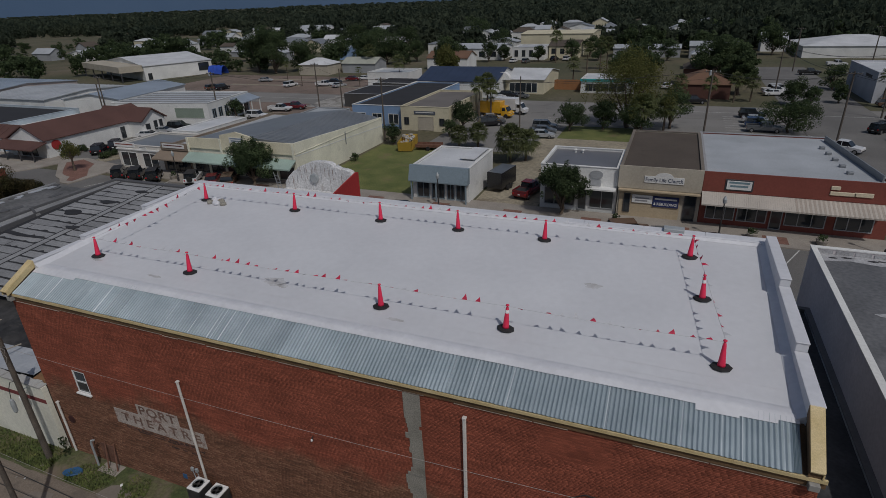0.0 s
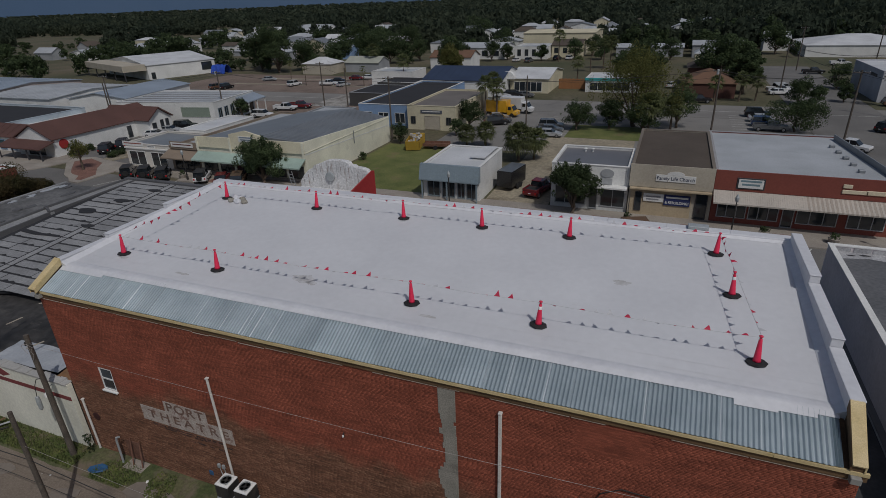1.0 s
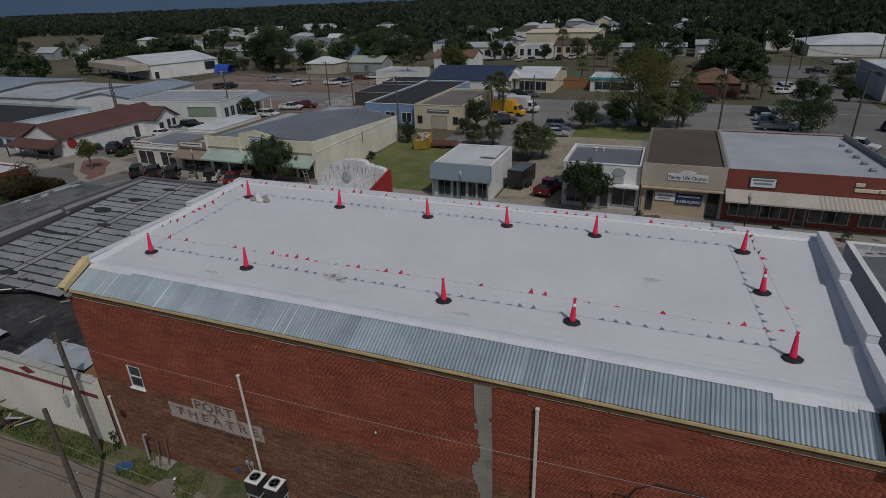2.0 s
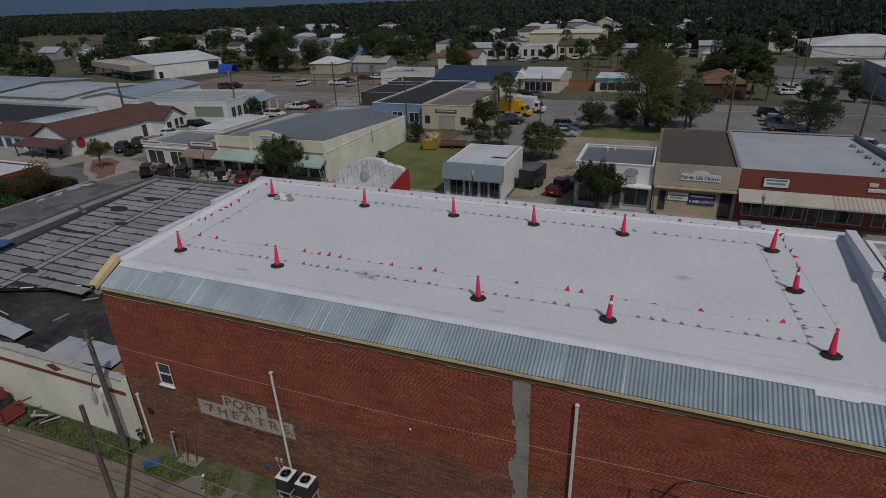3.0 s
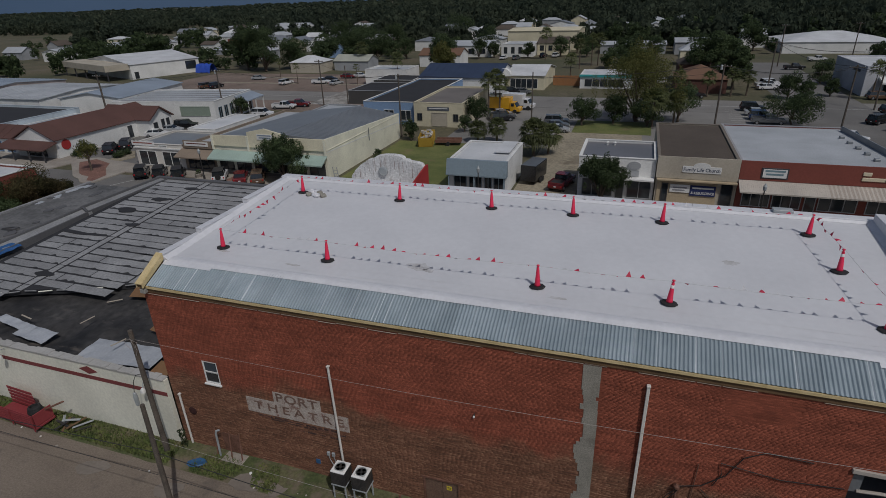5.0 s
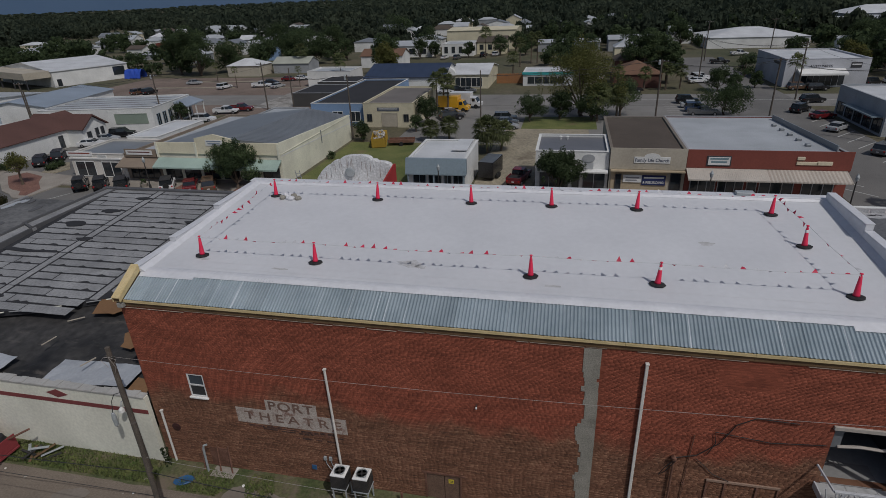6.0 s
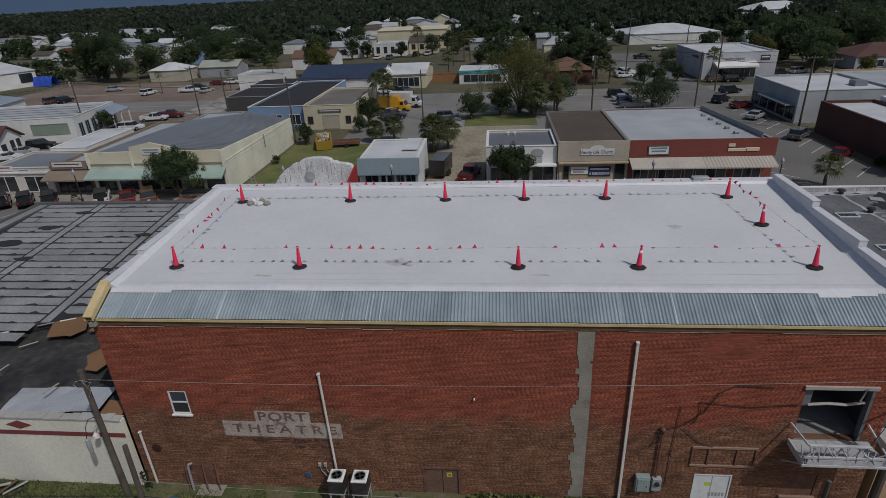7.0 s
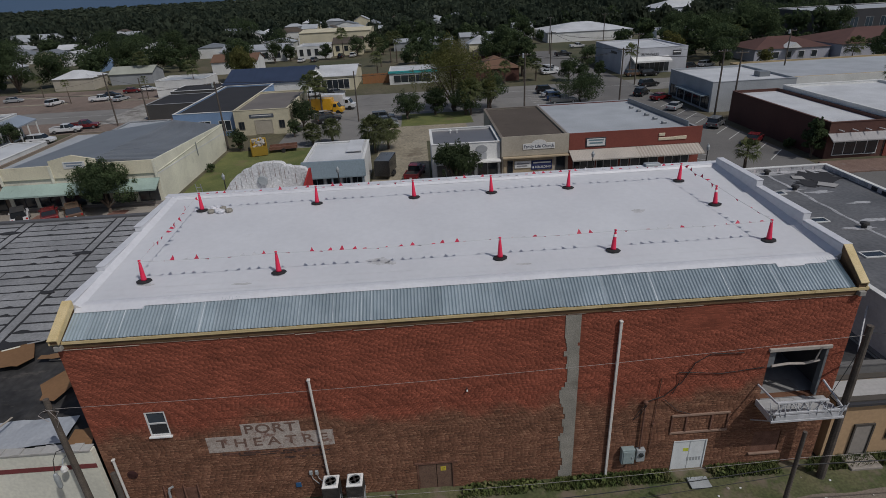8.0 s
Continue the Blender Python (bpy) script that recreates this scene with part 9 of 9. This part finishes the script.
# ---- poles and wires ----
def pole(at, h, r, label, lean=(0, 0), arms=0, cap=False):
    t = thing("utility_pole", at, label, "pole", group="poles along the alley" if at[1] < 20 else "poles in the town")
    bm = bmesh.new()
    tube(bm, [(0, 0, -0.2), (lean[0] * 0.5, lean[1] * 0.5, h * 0.5), (lean[0], lean[1], h)], r, 10, radius_end=r * 0.72)
    part("shaft", bm, M_POLE, t)
    for k in range(arms):
        z = h - 0.35 - 0.9 * k
        part("cross_arm", soft(boxes((lean[0] - 1.1, lean[0] + 1.1, lean[1] - 0.16, lean[1] - 0.05, z - 0.06, z + 0.06)), 0.01), M_POLE, t)
        for x in (-1.0, -0.4, 0.4, 1.0):
            bm = bmesh.new()
            lathe(bm, [(0.03, z + 0.06), (0.06, z + 0.1), (0.05, z + 0.18), (0.02, z + 0.22)], 8, centre=(lean[0] + x, lean[1] - 0.1, 0))
            part("insulator", bm, M_STEEL_GREY, t)
    if cap:
        bm = bmesh.new()
        lathe(bm, [(0.05, h - 0.9), (0.2, h - 0.85), (0.2, h - 0.2), (0.14, h - 0.12), (0.04, h - 0.1)], 12, centre=(lean[0] - 0.36, lean[1], 0))
        part("transformer", bm, M_STEEL_GREY, t)
    return t


_p = pole((-30.75, 14.55, 0), 8.4, 0.17, "weathered timber pole against the white wall")
for _s in (-0.22, 0.22):
    _bm = bmesh.new()
    lathe(_bm, [(0.03, 7.7), (0.07, 7.74), (0.07, 7.9), (0.03, 7.95)], 8, centre=(_s, -0.05, 0))
    part("insulator", _bm, M_STEEL_DARK, _p)
_bm = bmesh.new()
tube(_bm, [(0, 0, 5.6), (-0.5, -0.1, 5.45), (-0.75, -0.15, 5.0), (-0.9, -0.2, 4.2)], 0.02, 6)
part("lamp_drop", _bm, M_STEEL_DARK, _p)
_bm = bmesh.new()
lathe(_bm, [(0.04, 3.3), (0.11, 3.4), (0.13, 3.9), (0.09, 4.2), (0.03, 4.25)], 10, centre=(-0.9, -0.2, 0))
part("lamp_head", _bm, M_STEEL_GREY, _p)
for _dx, _dz in ((-0.5, -0.25), (0.45, -0.1), (0.3, -0.6)):
    _bm = bmesh.new()
    tube(_bm, [(0, -0.12, 7.9), (_dx * 0.5, -0.2, 7.95 + _dz * 0.3), (_dx, -0.15, 7.9 + _dz), (_dx * 0.3, -0.14, 7.5 + _dz)], 0.014, 5)
    part("wire_tail", _bm, M_WIRE_PALE, _p)
pole((6.0, 14.4, 0), 9.35, 0.2, "dark timber pole beside the brick corner", cap=False)
pole((0.95, 10.5, 0), 7.3, 0.11, "slim timber pole on the alley verge")
pole((-26.3, 10.5, 0), 7.85, 0.14, "timber pole without wires on the alley verge", lean=(0.25, 0))
pole((-46.2, 88.6, G), 11.0, 0.16, "tall timber pole with a crossarm", arms=1, cap=True)
pole((6.4, 100.0, G), 11.5, 0.17, "tall timber pole with a crossarm", arms=1, cap=True)
pole((-25.4, 104.0, G), 9.5, 0.14, "tall timber pole in the car park", arms=0)
pole((26.0, 104.0, G), 11.0, 0.17, "timber pole in the side street", arms=1)
pole((37.9, 89.5, G), 11.5, 0.17, "timber pole beside the grey shop", arms=1)
pole((41.5, 90.5, G), 11.0, 0.17, "timber pole beside the grey shop", arms=1)
pole((22.8, 150.0, G), 11.0, 0.17, "timber pole by the road", arms=1)
pole((37.6, 127.0, G), 11.5, 0.17, "timber pole before the parts store", arms=1)
pole((-76.6, 114.0, G), 10.5, 0.16, "timber pole in the dirt lot", arms=1)
pole((-69.0, 112.0, G), 9.5, 0.15, "timber pole in the dirt lot", arms=0)
pole((-90.6, 96.0, G), 10.5, 0.16, "timber pole by the store", arms=1, cap=True)
pole((-117.0, 90.0, G), 10.0, 0.16, "timber pole between sheds", arms=1)
pole((-108.0, 82.5, G), 9.5, 0.16, "timber pole between sheds", arms=0)
pole((66.0, 116.0, G), 11.5, 0.17, "timber pole by the cream store", arms=1, cap=True)
pole((53.0, 200.0, G), 12.0, 0.18, "timber pole far down the road", arms=1)
pole((33.0, 196.0, G), 12.0, 0.18, "timber pole far down the road", arms=1)

for _a, _b in (((6.4, 100.0, 11.6), (26.0, 104.0, 11.2)), ((26.0, 104.0, 11.2), (37.9, 89.5, 11.6)), ((37.9, 89.5, 11.6), (38.0, 127.0, 11.6)), ((37.6, 127.0, 11.6), (22.8, 150.0, 11.2)), ((37.6, 127.0, 11.6), (66.0, 116.0, 11.6)), ((-46.2, 88.6, 11.0), (-25.4, 104.0, 9.6)), ((-25.4, 104.0, 9.6), (6.4, 100.0, 11.0)), ((-76.6, 114.0, 10.4), (-46.2, 88.6, 10.8)), ((-90.6, 96.0, 10.4), (-76.6, 114.0, 10.4)), ((-117.0, 90.0, 10.0), (-90.6, 96.0, 10.4)), ((22.8, 150.0, 11.2), (33.0, 196.0, 12.2))):
    cable("street_wire", [_a, _b], 0.018, M_WIRE, "black wire slung between street poles", sag=0.8, seg=12)
cable("service_wire", [(-31.0, 14.5, 7.9), (6.0, 14.35, 8.9)], 0.008, M_WIRE_PALE, "pale wire slung along the brick wall", sag=0.35, seg=20)
cable("alley_cable", [(-26.1, 10.5, 5.0), (0.95, 10.5, 5.5)], 0.02, M_WIRE, "black cable slung over the alley", sag=0.75, seg=20)
cable("alley_cable", [(-26.1, 10.5, 5.0), (-90.0, 10.5, 4.6)], 0.02, M_WIRE, "black cable slung over the alley", sag=0.9, seg=20)
cable("alley_cable", [(-26.1, 10.5, 3.5), (0.95, 10.5, 5.0)], 0.014, M_WIRE, "thin black cable slung over the alley", sag=0.5, seg=20)
cable("alley_cable", [(-26.1, 10.5, 3.5), (-90.0, 10.5, 3.6)], 0.014, M_WIRE, "thin black cable slung over the alley", sag=0.3, seg=20)
cable("alley_cable", [(0.95, 10.5, 5.5), (60.0, 10.5, 6.5)], 0.026, M_WIRE, "black cable slung over the alley", sag=0.7, seg=20)
cable("alley_wire", [(-26.1, 10.5, 5.9), (0.95, 10.5, 5.9)], 0.007, M_WIRE_PALE, "pale wire slung over the alley", sag=0.35, seg=16)
cable("alley_wire", [(0.95, 10.5, 5.9), (60.0, 10.5, 7.0)], 0.007, M_WIRE_PALE, "pale wire slung over the alley", sag=0.4, seg=16)
cable("service_wire", [(6.0, 14.4, 9.0), (14.0, 17.6, 7.2)], 0.02, M_WIRE, "black wire from pole to grey building", sag=0.4)
cable("service_wire", [(6.0, 14.4, 8.6), (4.9, 14.3, 5.1)], 0.016, M_WIRE, "black wire down to the platform", sag=0.1)
cable("service_wire", [(6.0, 14.4, 7.4), (10.9, 20.0, 6.6)], 0.05, painted("white_hose", (0.5, 0.5, 0.5)), "pale hose slung from the pole", sag=0.7)
for _a, _b in (((-46.2, 88.6, 11.6), (6.4, 100.0, 12.1)), ((6.4, 100.0, 12.1), (26.0, 104.0, 11.6)), ((26.0, 104.0, 11.6), (22.8, 150.0, 11.6)), ((26.0, 104.0, 11.6), (37.9, 89.5, 12.1)), ((-90.6, 96.0, 11.1), (-46.2, 88.6, 11.6)), ((-117.0, 90.0, 10.6), (-90.6, 96.0, 11.1)), ((37.6, 127.0, 12.1), (22.8, 150.0, 11.6)), ((22.8, 150.0, 11.6), (33.0, 196.0, 12.6))):
    cable("town_wire", [_a, _b], 0.035, M_WIRE, "black wires between timber poles", sag=1.2, seg=16)


def street_lamp(at, h, label):
    t = thing("street_lamp", at, label, "street lamp", group="street lamps")
    bm = bmesh.new()
    lathe(bm, [(0.16, 0), (0.16, 0.5), (0.08, 0.6), (0.06, h)], 10)
    part("post", bm, M_STEEL_DARK, t)
    bm = bmesh.new()
    lathe(bm, [(0.06, h + 0.002), (0.17, h + 0.15), (0.2, h + 0.5), (0.1, h + 0.7), (0.03, h + 0.85)], 10)
    part("lantern", bm, M_STEEL_GREY, t)


for _x in (6.9, 20.9, -23.6, -37.0, -64.5):
    street_lamp((_x, 58.3, G + 0.14), 3.6, "black post lamp on the pavement")

# fence round the car park side, shrubs
for _x, _y in ((-66.0, 58.9), (-3.2, 59.4), (10.0, 59.2), (16.0, 59.2), (-40, 59.0)):
    T = thing("planter", (_x, _y, G + 0.14), "round concrete planter on the pavement", "planter")
    _bm = bmesh.new()
    lathe(_bm, [(0.4, 0), (0.55, 0.5), (0.5, 0.55), (0.42, 0.5)], 12)
    part("pot", _bm, M_CONCRETE, T)
    _v, _f = leaf_cloud(np.random.default_rng(int(100 + _x)), [(0, 0, 0.75, 0.45, 0.45, 0.35)], 60, 0.12)
    _ob = new("plant", mesh_from("plant", _v, _f, M_LEAF))
    _ob.parent = T

# ---- alley verge ----
_bm = bmesh.new()
_g = {}
for _i in range(181):
    for _j in range(7):
        _x = -70 + 0.5 * _i
        _u = _j / 6
        _edge = 13.45 + 0.25 * noise.noise((_x * 0.4, 0, 0)) - (0.25 if _x > -16 else 0)
        _y = _edge + (15.6 - _edge) * _u
        _g[_i, _j] = _bm.verts.new((_x, _y, 0.016 + 0.10 * _u * (0.5 + 0.5 * noise.noise((_x * 0.6, _y * 0.9, 0))) if _j else 0.0))
for _i in range(180):
    for _j in range(6):
        _bm.faces.new((_g[_i, _j], _g[_i + 1, _j], _g[_i + 1, _j + 1], _g[_i, _j + 1]))
M_VERGE = material("weedy_verge", (0.055, 0.075, 0.024), (0.125, 0.115, 0.06), 0.5, 0.97, bump=0.5, bump_scale=7, fine=0.3, stain=((0.17, 0.13, 0.10), 0.6, 0.5, 0.8))
tagged(part("verge", _bm, M_VERGE, smooth=True), "weedy sandy verge along the wall", "verge", kind="structure")
_rng = random.Random(41)
_v, _f = [], []
for _k in range(42000):
    _x = _rng.uniform(-60, 12)
    _u = _rng.random()
    if _x < -30:
        _y = _rng.uniform(13.7, 15.25)
    elif _x < -16:
        _y = _rng.uniform(13.6, 15.3)
    else:
        _y = 15.5 - 0.75 * _u * _u
    _dens = noise.noise((_x * 0.35, _y * 0.5, 9)) + (0.6 if _x < -30 else (0.05 if _x < -13 else 0.25))
    if -1.6 < _x < 0.5 and _y > 14.8 or (-14.9 < _x < -12.8):
        continue
    if _dens < 0.05:
        continue
    _h = _rng.uniform(0.06, 0.2) * (1.6 if _x > -13 else 1.0)
    _a = _rng.uniform(0, 6.28)
    _w = _rng.uniform(0.03, 0.065)
    _dx, _dy = math.cos(_a), math.sin(_a)
    _i = len(_v)
    _v += [(_x - _dy * _w, _y + _dx * _w, 0.02), (_x + _dy * _w, _y - _dx * _w, 0.02), (_x + _dx * _h * 0.5, _y + _dy * _h * 0.5, 0.02 + _h)]
    _f.append((_i, _i + 1, _i + 2))
tagged(new("verge_grass", mesh_from("verge_grass", _v, _f, M_GRASS)), "tufts of green weeds along the wall", "grass", kind="stuff")
_v, _f = leaf_cloud(np.random.default_rng(3), [(-11.6, 15.2, 0.1, 1.1, 0.35, 0.4), (-9.2, 15.2, 0.1, 1.0, 0.35, 0.35), (-5.9, 15.15, 0.1, 1.1, 0.4, 0.45), (-2.6, 15.2, 0.1, 0.8, 0.3, 0.4), (1.2, 15.2, 0.1, 0.7, 0.3, 0.4)], 900, 0.1)
tagged(new("wall_weeds", mesh_from("wall_weeds", _v, _f, M_GRASS)), "low green weeds at the foot of the wall", "weeds", kind="stuff")
_v, _f = leaf_cloud(np.random.default_rng(4), [(-29.9, 15.1, 1.1, 0.25, 0.2, 0.35), (-29.9, 15.1, 0.3, 0.2, 0.2, 0.4)], 120, 0.07)
tagged(new("climbing_weed", mesh_from("climbing_weed", _v, _f, M_LEAF)), "small climbing weed beside the downpipe", "plant", kind="stuff")
_rng = random.Random(61)
for _k in range(46):
    _x, _y = _rng.uniform(-44, 8), _rng.uniform(12.6, 15.0)
    _bm = bmesh.new()
    bmesh.ops.create_icosphere(_bm, subdivisions=1, radius=_rng.uniform(0.03, 0.1))
    for _q in _bm.verts:
        _q.co = Vector((_q.co.x * _rng.uniform(0.8, 1.6), _q.co.y, _q.co.z * 0.5))
    tagged(part("litter", _bm, (M_MORTAR_PALE, M_PAINT_WHITE, M_CONCRETE)[_k % 3]), "scrap of pale rubble lying on the verge", "litter", group="scraps on the verge").matrix_basis = pose(_x, _y, 0.05, 0, 0, _rng.uniform(0, 180))
for _x, _y, _w, _d in ((-24.6, 13.9, 1.1, 0.7), (-22.8, 14.0, 0.6, 0.5), (-34.0, 12.2, 1.2, 0.5), (-28.6, 12.2, 1.0, 0.6)):
    _bm = bmesh.new()
    prism(_bm, [(_w * math.cos(radians(a)) * _rng.uniform(0.7, 1.1), _d * math.sin(radians(a)) * _rng.uniform(0.7, 1.1)) for a in range(0, 360, 30)], "z", 0, 0.03)
    tagged(part("sand_patch", _bm, painted("pale_sand", (0.20, 0.172, 0.145), 0.95)), "pale patch of sand on the alley", "sand", kind="structure").matrix_basis = pose(_x, _y, 0.01, 0, 0, 20)
T = thing("door_ramp", (-0.55, 14.6, 0.0), "grey steel grating step before the white door", "step")
part("plate", soft(boxes((-0.3, 0.75, -0.4, 0.3, 0.12, 0.17)), 0.01), M_STEEL_GREY, T)
part("support", boxes((-0.25, 0.7, -0.35, 0.25, 0, 0.119)), M_STEEL_DARK, T)
# red bin trailer with a black tank by the white wall
T = thing("red_trailer", (-41.6, 14.0, 0.0), "dull red slatted trailer with a black tank", "trailer", turn=-3)
M_DULLRED = painted("dull_red_paint", (0.22, 0.035, 0.04), 0.7)
part("bed", soft(boxes((-2.2, 1.9, -0.55, 0.7, 0.25, 0.4)), 0.02), M_DULLRED, T)
part("side_panel", soft(boxes((-2.15, 1.85, -0.545, -0.5, 0.42, 1.3)), 0.015), M_DULLRED, T)
part("end_panel", soft(boxes((1.82, 1.88, -0.49, 0.68, 0.42, 1.3)), 0.015), M_DULLRED, T)
for _k in range(5):
    part("side_slat", soft(boxes((-2.2, 1.9, -0.6, -0.55, 0.42 + 0.17 * _k, 0.56 + 0.17 * _k)), 0.01), M_DULLRED, T)
for _k in range(5):
    part("back_slat", soft(boxes((-2.2, 0.2, 0.7, 0.75, 0.42 + 0.27 * _k, 0.62 + 0.27 * _k)), 0.01), M_DULLRED, T)
for _x in (-2.2, -0.2, 1.85):
    part("stake", boxes((_x, _x + 0.07, -0.66, -0.605, 0.2, 1.3)), M_DULLRED, T)
_bm = bmesh.new()
lathe(_bm, [(0.42, 0.42), (0.44, 1.1), (0.36, 1.4), (0.24, 1.45), (0.22, 1.3)], 16, centre=(1.25, 0.1, 0))
part("tank", _bm, M_RUBBER, T, "round black plastic tank")
_bm = bmesh.new()
tube(_bm, [(1.5, 0.2, 1.0), (3.3, 0.7, 1.9)], 0.06, 6)
part("pole_arm", _bm, M_RUST, T)
T = thing("junk_pile", (-38.2, 14.5, 0.0), "heap of dark broken boards on the grass", "rubbish")
_rng = random.Random(71)
for _k in range(9):
    _ob = part("board", soft(boxes((-0.6, 0.6, -0.08, 0.08, 0, 0.04)), 0.005), (M_TIMBER_DARK, M_STEEL_DARK, M_STEEL_GREY)[_k % 3], T)
    _ob.matrix_basis = pose(_rng.uniform(-0.9, 0.9), _rng.uniform(-0.3, 0.3), 0.03 + 0.05 * _k, _rng.uniform(-8, 8), _rng.uniform(-8, 8), _rng.uniform(0, 180))

# ---- bricks of the back wall ----
BL, BH, JT = 0.203, 0.0572, 0.0105
_cl, _ch = BL + JT, BH + JT
_pieces, _rest = [], []
_rng = random.Random(2)
_row = 0
_z = 0.0


def in_patch(x0, x1, z):
    for l, r, a, b in PATCH:
        if a <= z < b:
            return x1 > l and x0 < r
    return False


def course_wave(x, z):
    """Hand-laid courses rise and dip a little along the wall."""
    return 0.016 * noise.noise((x * 0.45, z * 0.5, 3.1)) + 0.007 * noise.noise((x * 1.7, z * 1.1, 8.2))


_slip = 0.0
while _z + BH < 10.335:
    _x = WX0 - (_cl / 2 if _row % 2 else 0) - _rng.uniform(0, 0.09)
    while _x < WX1:
        # hand-made bricks differ a little in length
        _len = BL + _rng.uniform(-0.022, 0.022)
        if -2.6 < _x < 0.5 and 8.85 < _z < 10.2:
            _len = BL
        _a, _b = max(_x, WX0), min(_x + _len, WX1)
        _x += _len + JT
        if _b - _a < 0.03:
            continue
        if any(_b > h[0] and _a < h[1] and _z + BH > h[2] and _z < h[3] for h in HOLES.values()) or in_patch(_a, _b, _z + BH / 2):
            continue
        if -2.2 < _a < 0.3 and 8.85 < _z < 10.2 and len(_pieces) < 300 and _b - _a > 0.2:
            _pieces.append((_a, _z + _slip + course_wave(_a, _z)))
        else:
            _rest.append((_a, _b, _z + _slip + course_wave(_a, _z) + _rng.uniform(-0.0017, 0.0017), _rng.uniform(-0.004, 0.004)))
    _z += _ch
    _slip = _rng.uniform(-0.0034, 0.0034)
    _row += 1
_nb = len(_rest)
_ar = np.array(_rest)
_x0, _x1, _z0 = _ar[:, 0], _ar[:, 1], _ar[:, 2]
_yf = WY + 0.0082 + 0.35 * _ar[:, 3]
_yb = np.full(_nb, WY + 0.0115)
_c = 0.0025
_co = np.stack([np.stack([_x0, _yb, _z0], 1), np.stack([_x1, _yb, _z0], 1), np.stack([_x1, _yb, _z0 + BH], 1), np.stack([_x0, _yb, _z0 + BH], 1),
                np.stack([_x0 + _c, _yf, _z0 + _c], 1), np.stack([_x1 - _c, _yf, _z0 + _c], 1), np.stack([_x1 - _c, _yf, _z0 + BH - _c], 1), np.stack([_x0 + _c, _yf, _z0 + BH - _c], 1)], 1).reshape(-1, 3)
_co = _co - np.array(BASE[THEATRE.name])
_pat = np.array([[4, 5, 6, 7], [0, 1, 5, 4], [1, 2, 6, 5], [2, 3, 7, 6], [3, 0, 4, 7]], dtype=np.int32)
_idx = (_pat[None] + 8 * np.arange(_nb, dtype=np.int32)[:, None, None]).ravel()
_me = bpy.data.meshes.new("brickwork")
_me.vertices.add(len(_co))
_me.vertices.foreach_set("co", _co.ravel())
_me.loops.add(len(_idx))
_me.loops.foreach_set("vertex_index", _idx)
_me.polygons.add(5 * _nb)
_me.polygons.foreach_set("loop_start", np.arange(0, 20 * _nb, 4, dtype=np.int32))
_me.update(calc_edges=True)
_me.materials.append(M_BRICK)
_ob = new("brickwork", _me)
_ob.parent = WALL_BACK
tagged(_ob, kind="stuff")
_bm = bmesh.new()
_q = [_bm.verts.new(p) for p in ((0, 0.0135, 0), (BL, 0.0135, 0), (BL, 0.0135, BH), (0, 0.0135, BH), (_c, 0.008, _c), (BL - _c, 0.008, _c), (BL - _c, 0.008, BH - _c), (_c, 0.008, BH - _c))]
for _k in _pat.tolist():
    _bm.faces.new([_q[i] for i in _k])
_me = bpy.data.meshes.new("brick")
_bm.to_mesh(_me)
_bm.free()
_me.materials.append(M_BRICK_ONE)
_rng = random.Random(8)
for _a, _zz in _pieces:
    _ob = new("brick", _me)
    _ob.parent = WALL_BACK
    _ob.matrix_basis = Matrix.Translation(Vector((_a, WY + 0.0002 + _rng.uniform(-0.0014, 0.0014), _zz)) - BASE[THEATRE.name])
